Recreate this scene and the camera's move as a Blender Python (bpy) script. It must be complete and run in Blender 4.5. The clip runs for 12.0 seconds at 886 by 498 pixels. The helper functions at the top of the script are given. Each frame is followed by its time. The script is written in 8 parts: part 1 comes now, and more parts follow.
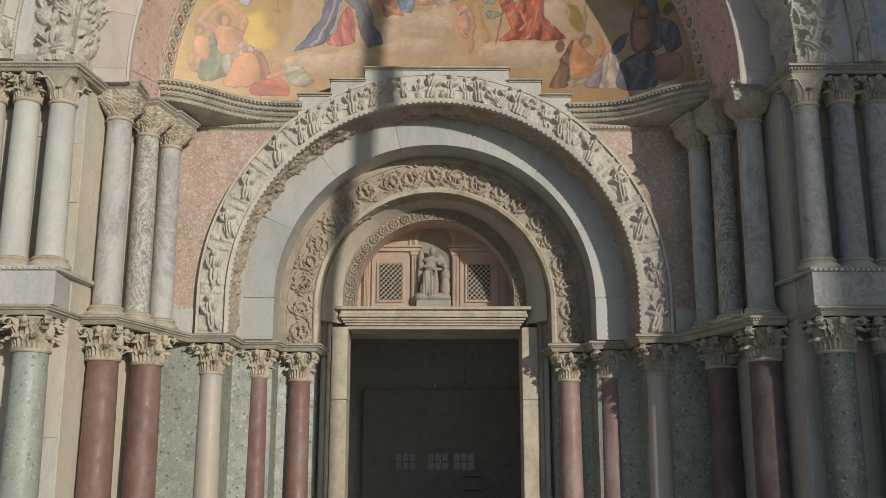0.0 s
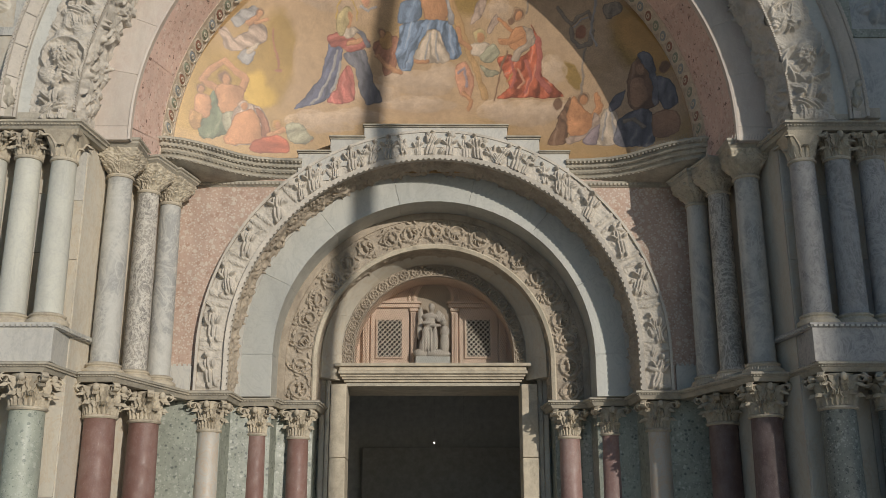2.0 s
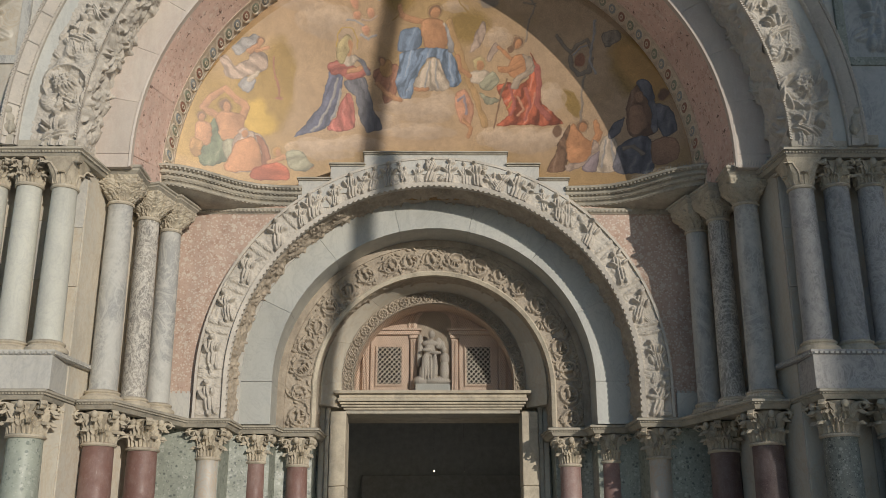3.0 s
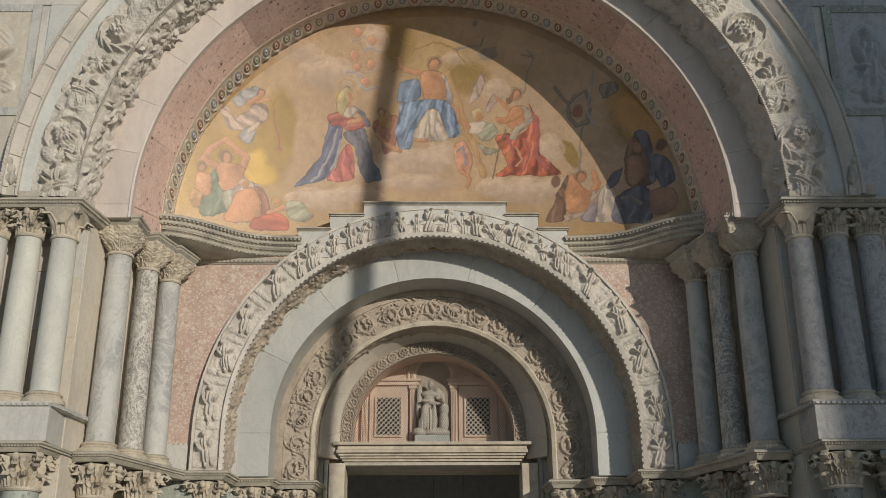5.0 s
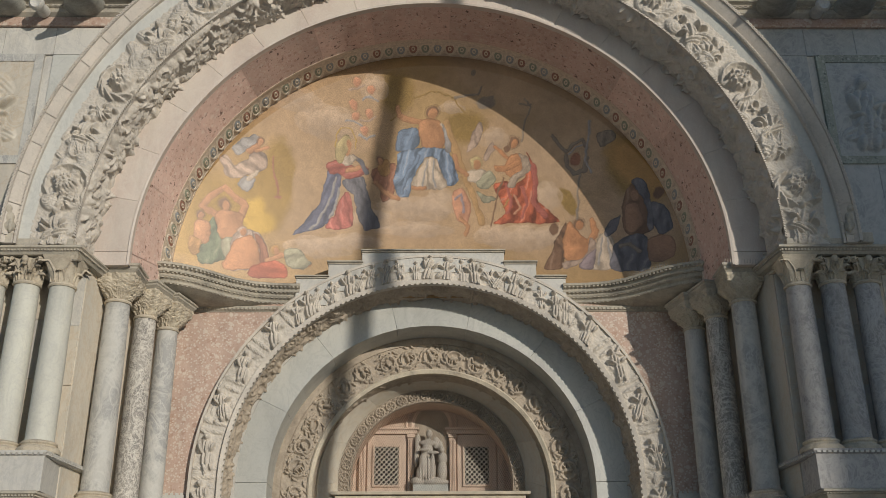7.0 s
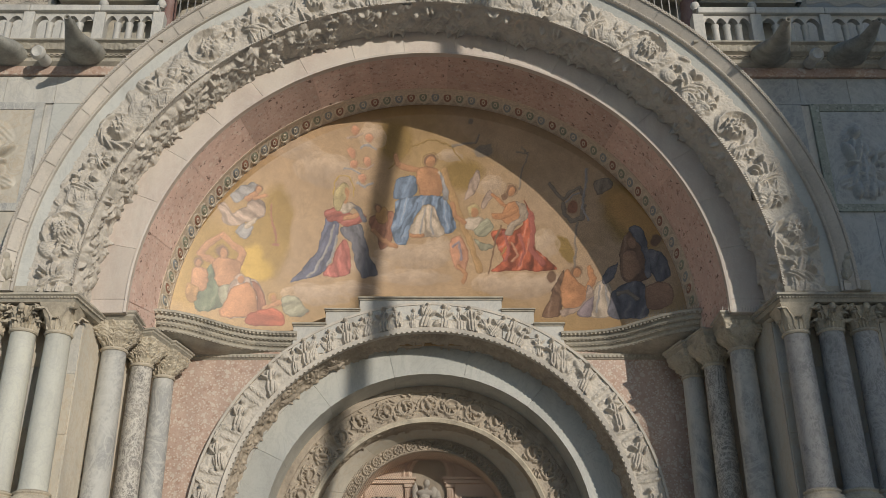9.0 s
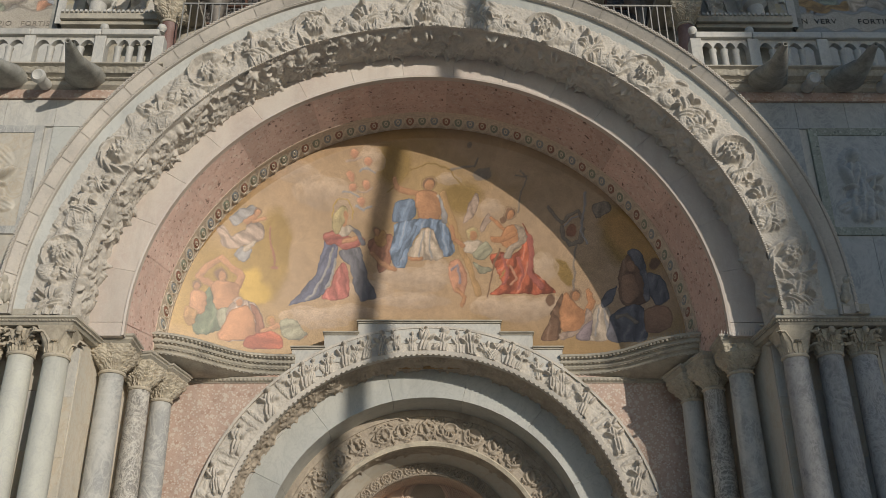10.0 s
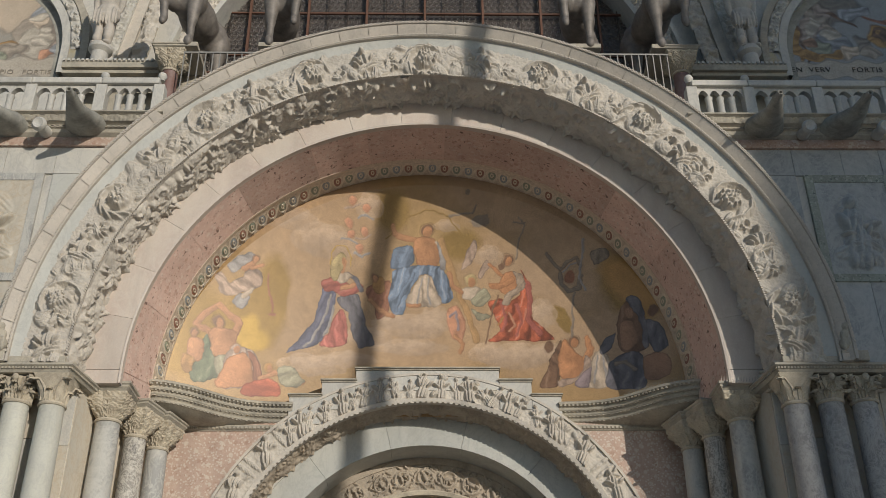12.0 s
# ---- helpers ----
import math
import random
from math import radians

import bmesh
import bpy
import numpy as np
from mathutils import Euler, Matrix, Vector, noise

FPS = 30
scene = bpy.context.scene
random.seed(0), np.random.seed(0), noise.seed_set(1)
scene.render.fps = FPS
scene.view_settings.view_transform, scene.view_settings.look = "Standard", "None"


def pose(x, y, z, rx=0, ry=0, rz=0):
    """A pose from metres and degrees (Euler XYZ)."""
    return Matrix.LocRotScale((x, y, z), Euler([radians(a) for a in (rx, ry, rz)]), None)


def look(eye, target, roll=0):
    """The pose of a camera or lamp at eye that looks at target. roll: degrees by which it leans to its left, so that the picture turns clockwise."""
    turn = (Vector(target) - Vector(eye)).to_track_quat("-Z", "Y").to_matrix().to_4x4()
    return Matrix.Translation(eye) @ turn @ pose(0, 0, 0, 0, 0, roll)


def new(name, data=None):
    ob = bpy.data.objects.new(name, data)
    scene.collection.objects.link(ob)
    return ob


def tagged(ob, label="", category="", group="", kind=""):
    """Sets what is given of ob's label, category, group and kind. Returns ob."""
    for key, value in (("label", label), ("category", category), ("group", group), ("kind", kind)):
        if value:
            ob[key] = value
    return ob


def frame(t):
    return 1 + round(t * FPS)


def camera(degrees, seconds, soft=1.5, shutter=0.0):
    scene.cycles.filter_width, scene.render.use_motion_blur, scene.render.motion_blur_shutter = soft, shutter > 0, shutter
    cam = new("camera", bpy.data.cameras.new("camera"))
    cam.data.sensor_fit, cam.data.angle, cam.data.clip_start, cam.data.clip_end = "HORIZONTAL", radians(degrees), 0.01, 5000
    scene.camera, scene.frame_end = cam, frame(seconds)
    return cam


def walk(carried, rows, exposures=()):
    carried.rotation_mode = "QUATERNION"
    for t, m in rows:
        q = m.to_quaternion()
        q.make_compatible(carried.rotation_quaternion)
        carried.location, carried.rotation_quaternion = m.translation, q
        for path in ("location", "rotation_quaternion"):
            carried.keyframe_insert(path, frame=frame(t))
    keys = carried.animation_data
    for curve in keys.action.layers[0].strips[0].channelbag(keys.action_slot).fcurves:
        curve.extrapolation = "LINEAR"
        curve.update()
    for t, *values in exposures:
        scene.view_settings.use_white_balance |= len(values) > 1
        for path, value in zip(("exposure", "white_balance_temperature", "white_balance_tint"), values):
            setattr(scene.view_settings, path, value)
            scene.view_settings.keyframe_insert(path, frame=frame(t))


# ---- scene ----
# The camera stands in the square before the portal and tilts up.
cam = camera(46.6, 12.0, 0.75)
EYE_Y, EYE_Z, TURN = -16.0, 1.6, -0.46
# seconds, pitch, yaw, roll (degrees)
TILTS = [
    (0.0, 13.150, 0.000, -0.000),
    (0.5, 13.962, -0.016, -0.016),
    (1.0, 14.705, -0.036, -0.051),
    (1.5, 15.543, -0.047, -0.063),
    (2.0, 16.277, -0.052, -0.112),
    (2.5, 17.061, -0.050, -0.119),
    (3.0, 17.776, -0.063, -0.141),
    (5.0, 20.560, -0.118, -0.246),
    (5.5, 21.231, -0.152, -0.285),
    (6.0, 21.856, -0.164, -0.275),
    (6.5, 22.575, -0.199, -0.296),
    (7.0, 23.210, -0.231, -0.301),
    (9.0, 25.856, -0.392, -0.348),
    (9.5, 26.514, -0.437, -0.307),
    (10.0, 27.146, -0.479, -0.334),
    (10.5, 27.823, -0.520, -0.373),
    (11.0, 28.433, -0.565, -0.356),
    (11.5, 29.077, -0.585, -0.393),
    (12.0, 29.744, -0.609, -0.431),
]
walk(cam, [(t, pose(0, EYE_Y, EYE_Z, 0, 0, TURN + yaw) @ pose(0, 0, 0, 90 + pitch) @ pose(0, 0, 0, 0, 0, roll)) for t, pitch, yaw, roll in TILTS])

# ---- light: a low afternoon sun from the south-west and a clear sky ----
SUN = Vector((-0.62, 1.0, -0.27)).normalized()
world = bpy.data.worlds.new("sky")
scene.world = world
world.use_nodes = True
wn = world.node_tree.nodes
sky = wn.new("ShaderNodeTexSky")
sky.sky_type = "NISHITA"
sky.sun_disc = False
sky.sun_elevation = math.asin(-SUN.z)
sky.sun_rotation = math.atan2(-SUN.x, -SUN.y)
sky.air_density, sky.dust_density, sky.ozone_density = 1.0, 0.3, 3.0
world.node_tree.links.new(sky.outputs[0], wn["Background"].inputs[0])
wn["Background"].inputs[1].default_value = 0.084
sun_data = bpy.data.lights.new("sun", "SUN")
sun_data.energy = 2.85
sun_data.angle = radians(0.4)
sun_data.color = (1.0, 0.93, 0.83)
sun = new("sun", sun_data)
sun.matrix_world = look((40, -60, 30), Vector((40, -60, 30)) + SUN)

# ---- materials ----
class Nodes:
    """A thin wrapper round a material's node tree."""

    def __init__(self, name):
        self.m = bpy.data.materials.new(name)
        self.m.use_nodes = True
        self.t = self.m.node_tree
        self.b = self.t.nodes["Principled BSDF"]
        self.pos = self.t.nodes.new("ShaderNodeNewGeometry").outputs["Position"]

    def n(self, kind, **values):
        node = self.t.nodes.new("ShaderNode" + kind)
        for key, value in values.items():
            node.inputs[key.replace("_", " ")].default_value = value
        return node

    def link(self, a, b):
        self.t.links.new(a, b)

    def noise(self, scale, detail=6.0, rough=0.6, stretch=None, distort=0.0):
        node = self.n("TexNoise", Scale=scale, Detail=detail, Roughness=rough, Distortion=distort)
        src = self.pos
        if stretch:
            mp = self.n("Mapping")
            mp.inputs["Scale"].default_value = stretch
            self.link(self.pos, mp.inputs["Vector"])
            src = mp.outputs[0]
        self.link(src, node.inputs["Vector"])
        return node.outputs[0]

    def voronoi(self, scale, feature="F1", out=0, rand=1.0):
        node = self.n("TexVoronoi", Scale=scale, Randomness=rand)
        node.feature = feature
        self.link(self.pos, node.inputs["Vector"])
        return node.outputs[out]

    def ramp(self, value, *stops):
        node = self.t.nodes.new("ShaderNodeValToRGB")
        els = node.color_ramp.elements
        while len(els) < len(stops):
            els.new(0.5)
        for el, (p, c) in zip(els, stops):
            el.position = p
            el.color = (*c, 1) if isinstance(c, tuple) else (c, c, c, 1)
        self.link(value, node.inputs[0])
        return node.outputs[0]

    def mix(self, a, b, fac, kind="MIX"):
        node = self.t.nodes.new("ShaderNodeMix")
        node.data_type, node.blend_type = "RGBA", kind
        for value, slot in ((fac, node.inputs[0]), (a, node.inputs[6]), (b, node.inputs[7])):
            if isinstance(value, tuple):
                slot.default_value = (*value, 1)
            elif isinstance(value, (int, float)):
                slot.default_value = value if slot == node.inputs[0] else (value, value, value, 1)
            else:
                self.link(value, slot)
        return node.outputs[2]

    def bump(self, height, strength, distance=0.01):
        node = self.n("Bump", Strength=strength, Distance=distance)
        self.link(height, node.inputs["Height"])
        self.link(node.outputs[0], self.b.inputs["Normal"])

    def each(self, col, amount):
        """Lightens or darkens each object a little, by chance."""
        info = self.t.nodes.new("ShaderNodeObjectInfo")
        tone = self.ramp(info.outputs["Random"], (0.0, 1.0 - amount), (1.0, 1.0))
        return self.mix(col, tone, 1.0, "MULTIPLY")

    def done(self, col, rough=0.6, metal=0.0, spec=0.5):
        if isinstance(col, tuple):
            self.b.inputs["Base Color"].default_value = (*col, 1)
        else:
            self.link(col, self.b.inputs["Base Color"])
        if isinstance(rough, float):
            self.b.inputs["Roughness"].default_value = rough
        else:
            self.link(rough, self.b.inputs["Roughness"])
        self.b.inputs["Metallic"].default_value = metal
        self.b.inputs["Specular IOR Level"].default_value = spec
        return self.m


def marble(name, a, b, vein, scale=1.3, rough=0.45, soot=0.35, sootc=(0.16, 0.145, 0.125), each=0.12, stretch=(1, 1, 0.45), fine=0.38):
    """Polished but weathered marble: clouds, veins, soot and streaks."""
    k = Nodes(name)
    col = k.mix(a, b, k.ramp(k.noise(scale, 7, 0.62, stretch, 0.6), (0.36, 0.0), (0.66, 1.0)))
    v = k.ramp(k.noise(scale * 2.1, 9, 0.68, (1, 1, 0.7), 1.9), (0.47, 0.0), (0.505, 1.0), (0.54, 0.0))
    col = k.mix(col, vein, k.mix(v, 0.0, 1.0 - 0.55))
    col = k.mix(col, 0.75, k.ramp(k.noise(scale * 26, 4, 0.7), (0.45, 0.0), (0.75, fine)), "MULTIPLY")
    stain = k.ramp(k.noise(1.1, 8, 0.72, (1.5, 1.5, 0.4)), (0.5, 0.0), (0.72, soot))
    col = k.mix(col, sootc, stain)
    k.bump(k.noise(scale * 30, 5, 0.7), 0.25, 0.006)
    return k.done(k.each(col, each), k.ramp(k.noise(3.0, 5), (0.3, rough - 0.1), (0.7, rough + 0.2)))


def weathered(name, light, mid, dark, scale=3.0, grime=0.6, bump=0.6):
    """Carved stone with soot and lichen in patches."""
    k = Nodes(name)
    col = k.mix(light, mid, k.ramp(k.noise(scale, 8, 0.7), (0.38, 0.0), (0.62, 1.0)))
    col = k.mix(col, dark, k.ramp(k.noise(scale * 0.55, 9, 0.75, (1, 1, 0.7), 0.5), (0.5, 0.0), (0.7, grime)))
    col = k.mix(col, dark, k.ramp(k.noise(scale * 9, 5, 0.75), (0.54, 0.0), (0.72, grime * 0.8)))
    col = k.mix(col, tuple(min(1, c * 1.25) for c in light), k.ramp(k.noise(scale * 22, 4, 0.7), (0.55, 0.0), (0.75, 0.6)))
    hgt = k.mix(k.noise(scale * 14, 6, 0.7), k.noise(scale * 45, 4, 0.7), 0.35)
    k.bump(hgt, bump, 0.012)
    return k.done(k.each(col, 0.1), 0.78, 0.0, 0.3)


def speckled(name, ground, chips, dark, scale=16.0, rough=0.35, each=0.1, share=0.16, pits=0.0, streak=0.0):
    """A breccia: chips of two sizes, pale and dark, scattered in a clouded ground."""
    k = Nodes(name)
    warp = k.n("TexNoise", Scale=scale * 0.35, Detail=3.0)
    k.link(k.pos, warp.inputs["Vector"])
    pos = k.mix(k.pos, warp.outputs["Color"], 0.045, "ADD")
    tone = tuple((g + d) / 2 for g, d in zip(ground, dark))
    col = k.mix(ground, tone, k.ramp(k.noise(scale * 0.22, 8, 0.7, None, 0.8), (0.38, 0.0), (0.68, 0.9)))
    for sc, amount in ((scale, share), (scale * 2.6, share * 1.3)):
        cell = k.n("TexVoronoi", Scale=sc)
        k.link(pos, cell.inputs["Vector"])
        sep = k.n("SeparateColor")
        k.link(cell.outputs["Color"], sep.inputs[0])
        core = k.ramp(cell.outputs["Distance"], (0.32, 1.0), (0.5, 0.0))
        for which, tint in ((0, dark), (1, chips)):
            pick = k.ramp(sep.outputs[which], (1.0 - amount - 0.02, 0.0), (1.0 - amount, 0.85))
            col = k.mix(col, tint, k.mix(core, pick, 1.0, "MULTIPLY"))
    col = k.mix(col, chips, k.ramp(k.noise(scale * 0.8, 9, 0.75, None, 2.2), (0.475, 0.0), (0.5, 0.35), (0.525, 0.0)))
    col = k.mix(col, 0.66, k.ramp(k.noise(1.4, 7, 0.7, (1.3, 1.3, 0.5)), (0.42, 0.0), (0.7, 0.55)), "MULTIPLY")
    if streak:
        col = k.mix(col, (0.46, 0.38, 0.34), k.ramp(k.noise(2.2, 8, 0.72, (1, 1, 0.6)), (0.45, 0.0), (0.72, streak)))
        col = k.mix(col, (0.5, 0.44, 0.4), k.ramp(k.noise(30, 3, 0.6, (1, 1, 0.25)), (0.68, 0.0), (0.75, streak)))
    hgt = k.noise(60, 4)
    if pits:
        hole = k.ramp(k.noise(9.0, 5, 0.65), (0.355, 0.0), (0.385, 1.0))
        col = k.mix(tuple(c * 0.35 for c in dark), col, k.mix(1.0, hole, pits))
        hgt = k.mix(hgt, hole, 0.6)
    k.bump(hgt, 0.35 if pits else 0.15, 0.012 if pits else 0.004)
    return k.done(k.each(col, each), k.ramp(k.noise(5, 4), (0.3, rough - 0.08), (0.7, rough + 0.25)))


def swirled(name, a, b, pale, clouds, veins, width=0.035):
    """Marble with broad grey clouds and a net of winding pale veins."""
    k = Nodes(name)
    col = k.mix(a, b, k.ramp(k.noise(clouds, 8, 0.65, (1, 1, 0.55), 1.8), (0.42, 0.0), (0.58, 1.0)))
    for sc, amt, off in ((veins, 0.85, 0.5), (veins * 0.45, 0.7, 0.52), (veins * 2.2, 0.5, 0.48)):
        v = k.ramp(k.noise(sc, 5, 0.6, (1, 1, 0.8), 2.6), (off - width, 0.0), (off, amt), (off + width, 0.0))
        col = k.mix(col, pale, v)
    col = k.mix(col, tuple(c * 0.45 for c in b), k.ramp(k.noise(1.6, 8, 0.72, (1.2, 1.2, 0.6)), (0.56, 0.0), (0.72, 0.6)))
    col = k.mix(col, 0.7, k.ramp(k.noise(40, 4, 0.7), (0.5, 0.0), (0.75, 0.25)), "MULTIPLY")
    k.bump(k.noise(45, 5, 0.7), 0.2, 0.005)
    return k.done(k.each(col, 0.1), k.ramp(k.noise(3.0, 5), (0.3, 0.62), (0.7, 0.85)))


def plain(name, col, rough=0.6, metal=0.0, var=0.25, scale=6.0, bump=0.2):
    k = Nodes(name)
    dark = tuple(c * (1 - var) for c in col)
    c = k.mix(col, dark, k.ramp(k.noise(scale, 7, 0.7), (0.35, 0.0), (0.65, 1.0)))
    k.bump(k.noise(scale * 9, 5), bump, 0.006)
    return k.done(k.each(c, 0.08), rough, metal)


WHITE = marble("white_marble", (0.60, 0.575, 0.51), (0.52, 0.50, 0.45), (0.42, 0.41, 0.39), 0.9, 0.6, 0.4)
CREAM = marble("cream_marble", (0.60, 0.54, 0.44), (0.54, 0.50, 0.42), (0.52, 0.41, 0.28), 0.8, 0.5, 0.3)
GREY = swirled("grey_marble", (0.49, 0.475, 0.43), (0.35, 0.345, 0.325), (0.545, 0.53, 0.48), 1.1, 1.5)
BLUE = marble("blue_grey_marble", (0.515, 0.51, 0.46), (0.455, 0.458, 0.42), (0.39, 0.388, 0.36), 0.8, 0.45, 0.25)
CARVED = weathered("carved_stone", (0.61, 0.555, 0.475), (0.51, 0.465, 0.40), (0.16, 0.145, 0.125), 3.0, 0.4, 0.5)
TAN = weathered("carved_tan_stone", (0.48, 0.405, 0.315), (0.37, 0.31, 0.24), (0.11, 0.095, 0.08), 3.0, 0.5)
MOULD = weathered("moulding_stone", (0.50, 0.45, 0.36), (0.36, 0.33, 0.27), (0.12, 0.11, 0.10), 2.4, 0.5, 0.4)
HOODST = weathered("hood_stone", (0.58, 0.525, 0.45), (0.49, 0.445, 0.385), (0.17, 0.155, 0.135), 1.6, 0.4, 0.3)
LEAFST = weathered("capital_stone", (0.58, 0.51, 0.39), (0.44, 0.38, 0.29), (0.12, 0.105, 0.09), 4.0, 0.5, 0.5)
PINK = speckled("pink_marble", (0.53, 0.385, 0.305), (0.64, 0.555, 0.46), (0.43, 0.275, 0.205), 9.0, 0.6, 0.14, 0.30)
PINKVAULT = speckled("red_vault_marble", (0.74, 0.53, 0.44), (0.76, 0.61, 0.52), (0.54, 0.34, 0.27), 10.0, 0.6, 0.24, 0.2, 1.0)
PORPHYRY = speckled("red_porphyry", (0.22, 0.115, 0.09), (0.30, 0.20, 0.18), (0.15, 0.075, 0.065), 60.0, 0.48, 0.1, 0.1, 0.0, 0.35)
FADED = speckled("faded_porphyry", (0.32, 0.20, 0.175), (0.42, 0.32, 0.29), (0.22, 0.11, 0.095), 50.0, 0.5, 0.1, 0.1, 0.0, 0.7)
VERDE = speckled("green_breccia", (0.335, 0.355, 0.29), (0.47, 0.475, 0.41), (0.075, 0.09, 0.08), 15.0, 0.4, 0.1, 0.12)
PALEVERDE = speckled("pale_green_breccia", (0.40, 0.425, 0.35), (0.50, 0.51, 0.44), (0.18, 0.21, 0.18), 15.0, 0.45, 0.1, 0.09)
BRECCIA = swirled("veined_breccia", (0.31, 0.285, 0.25), (0.22, 0.205, 0.185), (0.66, 0.62, 0.54), 4.0, 4.5, 0.042)
ONYX = marble("banded_onyx", (0.50, 0.475, 0.42), (0.47, 0.43, 0.37), (0.56, 0.39, 0.24), 1.3, 0.45, 0.2, stretch=(0.4, 0.4, 1.8))
TERRA = plain("ochre_stone", (0.70, 0.535, 0.415), 0.7, 0.0, 0.2, 4.0)
DARK = plain("dark_vestibule_wall", (0.44, 0.44, 0.42), 0.85)
SHADEBLACK = plain("shade_black", (0.02, 0.018, 0.016), 0.9)
BRONZE = plain("old_bronze", (0.27, 0.24, 0.21), 0.6, 0.2, 0.45, 3.5, 0.6)
RINGST = marble("rosy_arch_marble", (0.64, 0.565, 0.485), (0.54, 0.445, 0.385), (0.64, 0.58, 0.51), 1.2, 0.5, 0.2)
DUSTY = plain("dusty_leaded_glass", (0.16, 0.135, 0.12), 0.35, 0.0, 0.4, 1.2)
IRON = plain("iron", (0.07, 0.055, 0.045), 0.6, 0.6)
RUST = plain("rusty_iron", (0.17, 0.085, 0.055), 0.75, 0.2)
LEAD = weathered("sooty_stone", (0.38, 0.37, 0.32), (0.26, 0.25, 0.22), (0.08, 0.075, 0.07), 3.0, 0.6)
PAVE = plain("grey_paving", (0.58, 0.545, 0.49), 0.8)
BRICK = plain("brick_tower", (0.32, 0.16, 0.10), 0.85)
# right-hand stones: the deeper shade there is put into their darker colours
SHADESTREAK = swirled("shaded_streaked_marble", (0.36, 0.345, 0.325), (0.27, 0.26, 0.25), (0.46, 0.435, 0.405), 1.8, 3.0, 0.05)
SHADEPOR = speckled("shaded_porphyry", (0.135, 0.088, 0.08), (0.22, 0.16, 0.15), (0.09, 0.055, 0.05), 60.0, 0.5, 0.1, 0.1, 0.0, 0.3)
SHADEVERDE = speckled("shaded_green_breccia", (0.215, 0.225, 0.195), (0.36, 0.37, 0.33), (0.05, 0.06, 0.055), 13.0, 0.45, 0.1, 0.14)
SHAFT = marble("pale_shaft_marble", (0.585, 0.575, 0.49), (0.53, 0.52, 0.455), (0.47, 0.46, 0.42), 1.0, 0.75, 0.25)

# ---- building helpers ----
PI = math.pi


def mesh_of(name, verts, faces, mat, smooth=40):
    me = bpy.data.meshes.new(name)
    v = np.asarray(verts, dtype=float).reshape(-1, 3)
    me.from_pydata(v.tolist(), [], faces.tolist() if isinstance(faces, np.ndarray) else faces)
    me.materials.append(mat)
    if smooth:
        me.shade_smooth()
        if smooth < 180:
            me.set_sharp_from_angle(angle=radians(smooth))
    return me


def thing(name, label, category, at=(0, 0, 0), group="", kind=""):
    ob = new(name)
    ob.empty_display_size = 0.2
    ob.location = at
    return tagged(ob, label, category, group, kind)


def put(name, me, parent=None, label="", m=None):
    """Links a mesh as an object, at the world pose m, under a parent that is not turned."""
    ob = new(name, me)
    if parent:
        ob.parent = parent
        at = parent.location + (parent.parent.location if parent.parent else Vector())
        ob.matrix_basis = Matrix.Translation(-at) @ (m or Matrix())
    elif m:
        ob.matrix_basis = m
    return tagged(ob, label)


def grid_faces(n, m, wrap=False):
    i, j = np.meshgrid(np.arange(n - 1), np.arange(m if wrap else m - 1), indexing="ij")
    k = (j + 1) % m
    return np.stack([i * m + j, (i + 1) * m + j, (i + 1) * m + k, i * m + k], -1).reshape(-1, 4)


def grid_mesh(name, p, mat, wrap=False, smooth=180, flip=False):
    n, m = p.shape[:2]
    f = grid_faces(n, m, wrap)
    return mesh_of(name, p, f[:, ::-1] if flip else f, mat, smooth)


def lathe(name, prof, mat, seg=28, smooth=40):
    """Turns a profile of (r, z) round the z axis."""
    a = np.linspace(0, 2 * PI, seg, endpoint=False)
    r, z = np.array(prof).T
    p = np.stack([r[:, None] * np.cos(a), r[:, None] * np.sin(a), np.repeat(z[:, None], seg, 1)], -1)
    f = grid_faces(len(prof), seg, True)[:, ::-1]
    return mesh_of(name, p, f, mat, smooth)


def box_data(x0, x1, y0, y1, z0, z1):
    v = [(x, y, z) for x in (x0, x1) for y in (y0, y1) for z in (z0, z1)]
    f = [(0, 1, 3, 2), (4, 6, 7, 5), (0, 4, 5, 1), (2, 3, 7, 6), (0, 2, 6, 4), (1, 5, 7, 3)]
    return v, f


def block(name, x0, x1, y0, y1, z0, z1, mat, edge=0.01, wear=0.0):
    """A dressed block with softened edges."""
    bm = bmesh.new()
    v, f = box_data(min(x0, x1), max(x0, x1), y0, y1, z0, z1)
    vs = [bm.verts.new(c) for c in v]
    for q in f:
        bm.faces.new([vs[i] for i in q])
    if edge:
        bmesh.ops.bevel(bm, geom=bm.edges[:], offset=edge, segments=2, affect="EDGES", profile=0.6)
    if wear:
        for q in bm.verts:
            q.co += Vector(noise.noise_vector(q.co * 3.0)) * wear
    bmesh.ops.recalc_face_normals(bm, faces=bm.faces[:])
    me = bpy.data.meshes.new(name)
    bm.to_mesh(me)
    bm.free()
    me.materials.append(mat)
    return me


def joined(name, datas, mat, smooth=0):
    """One mesh out of several (verts, faces)."""
    vs, fs, k = [], [], 0
    for v, f in datas:
        vs += [tuple(q) for q in v]
        fs += [tuple(int(i) + k for i in q) for q in f]
        k += len(v)
    return mesh_of(name, vs, fs, mat, smooth)


def arch_path(zc, zb, n):
    """Pairs (cos-like, height) that give x = r * c and z = zc + r * s + dz along legs and half circle."""
    th = np.linspace(PI, 0, n)
    c, s, dz = np.cos(th), np.sin(th), np.zeros(n)
    if zb < zc - 1e-6:
        c, s, dz = np.r_[-1, c, 1], np.r_[0, s, 0], np.r_[zb - zc, dz, zb - zc]
    return c, s, dz


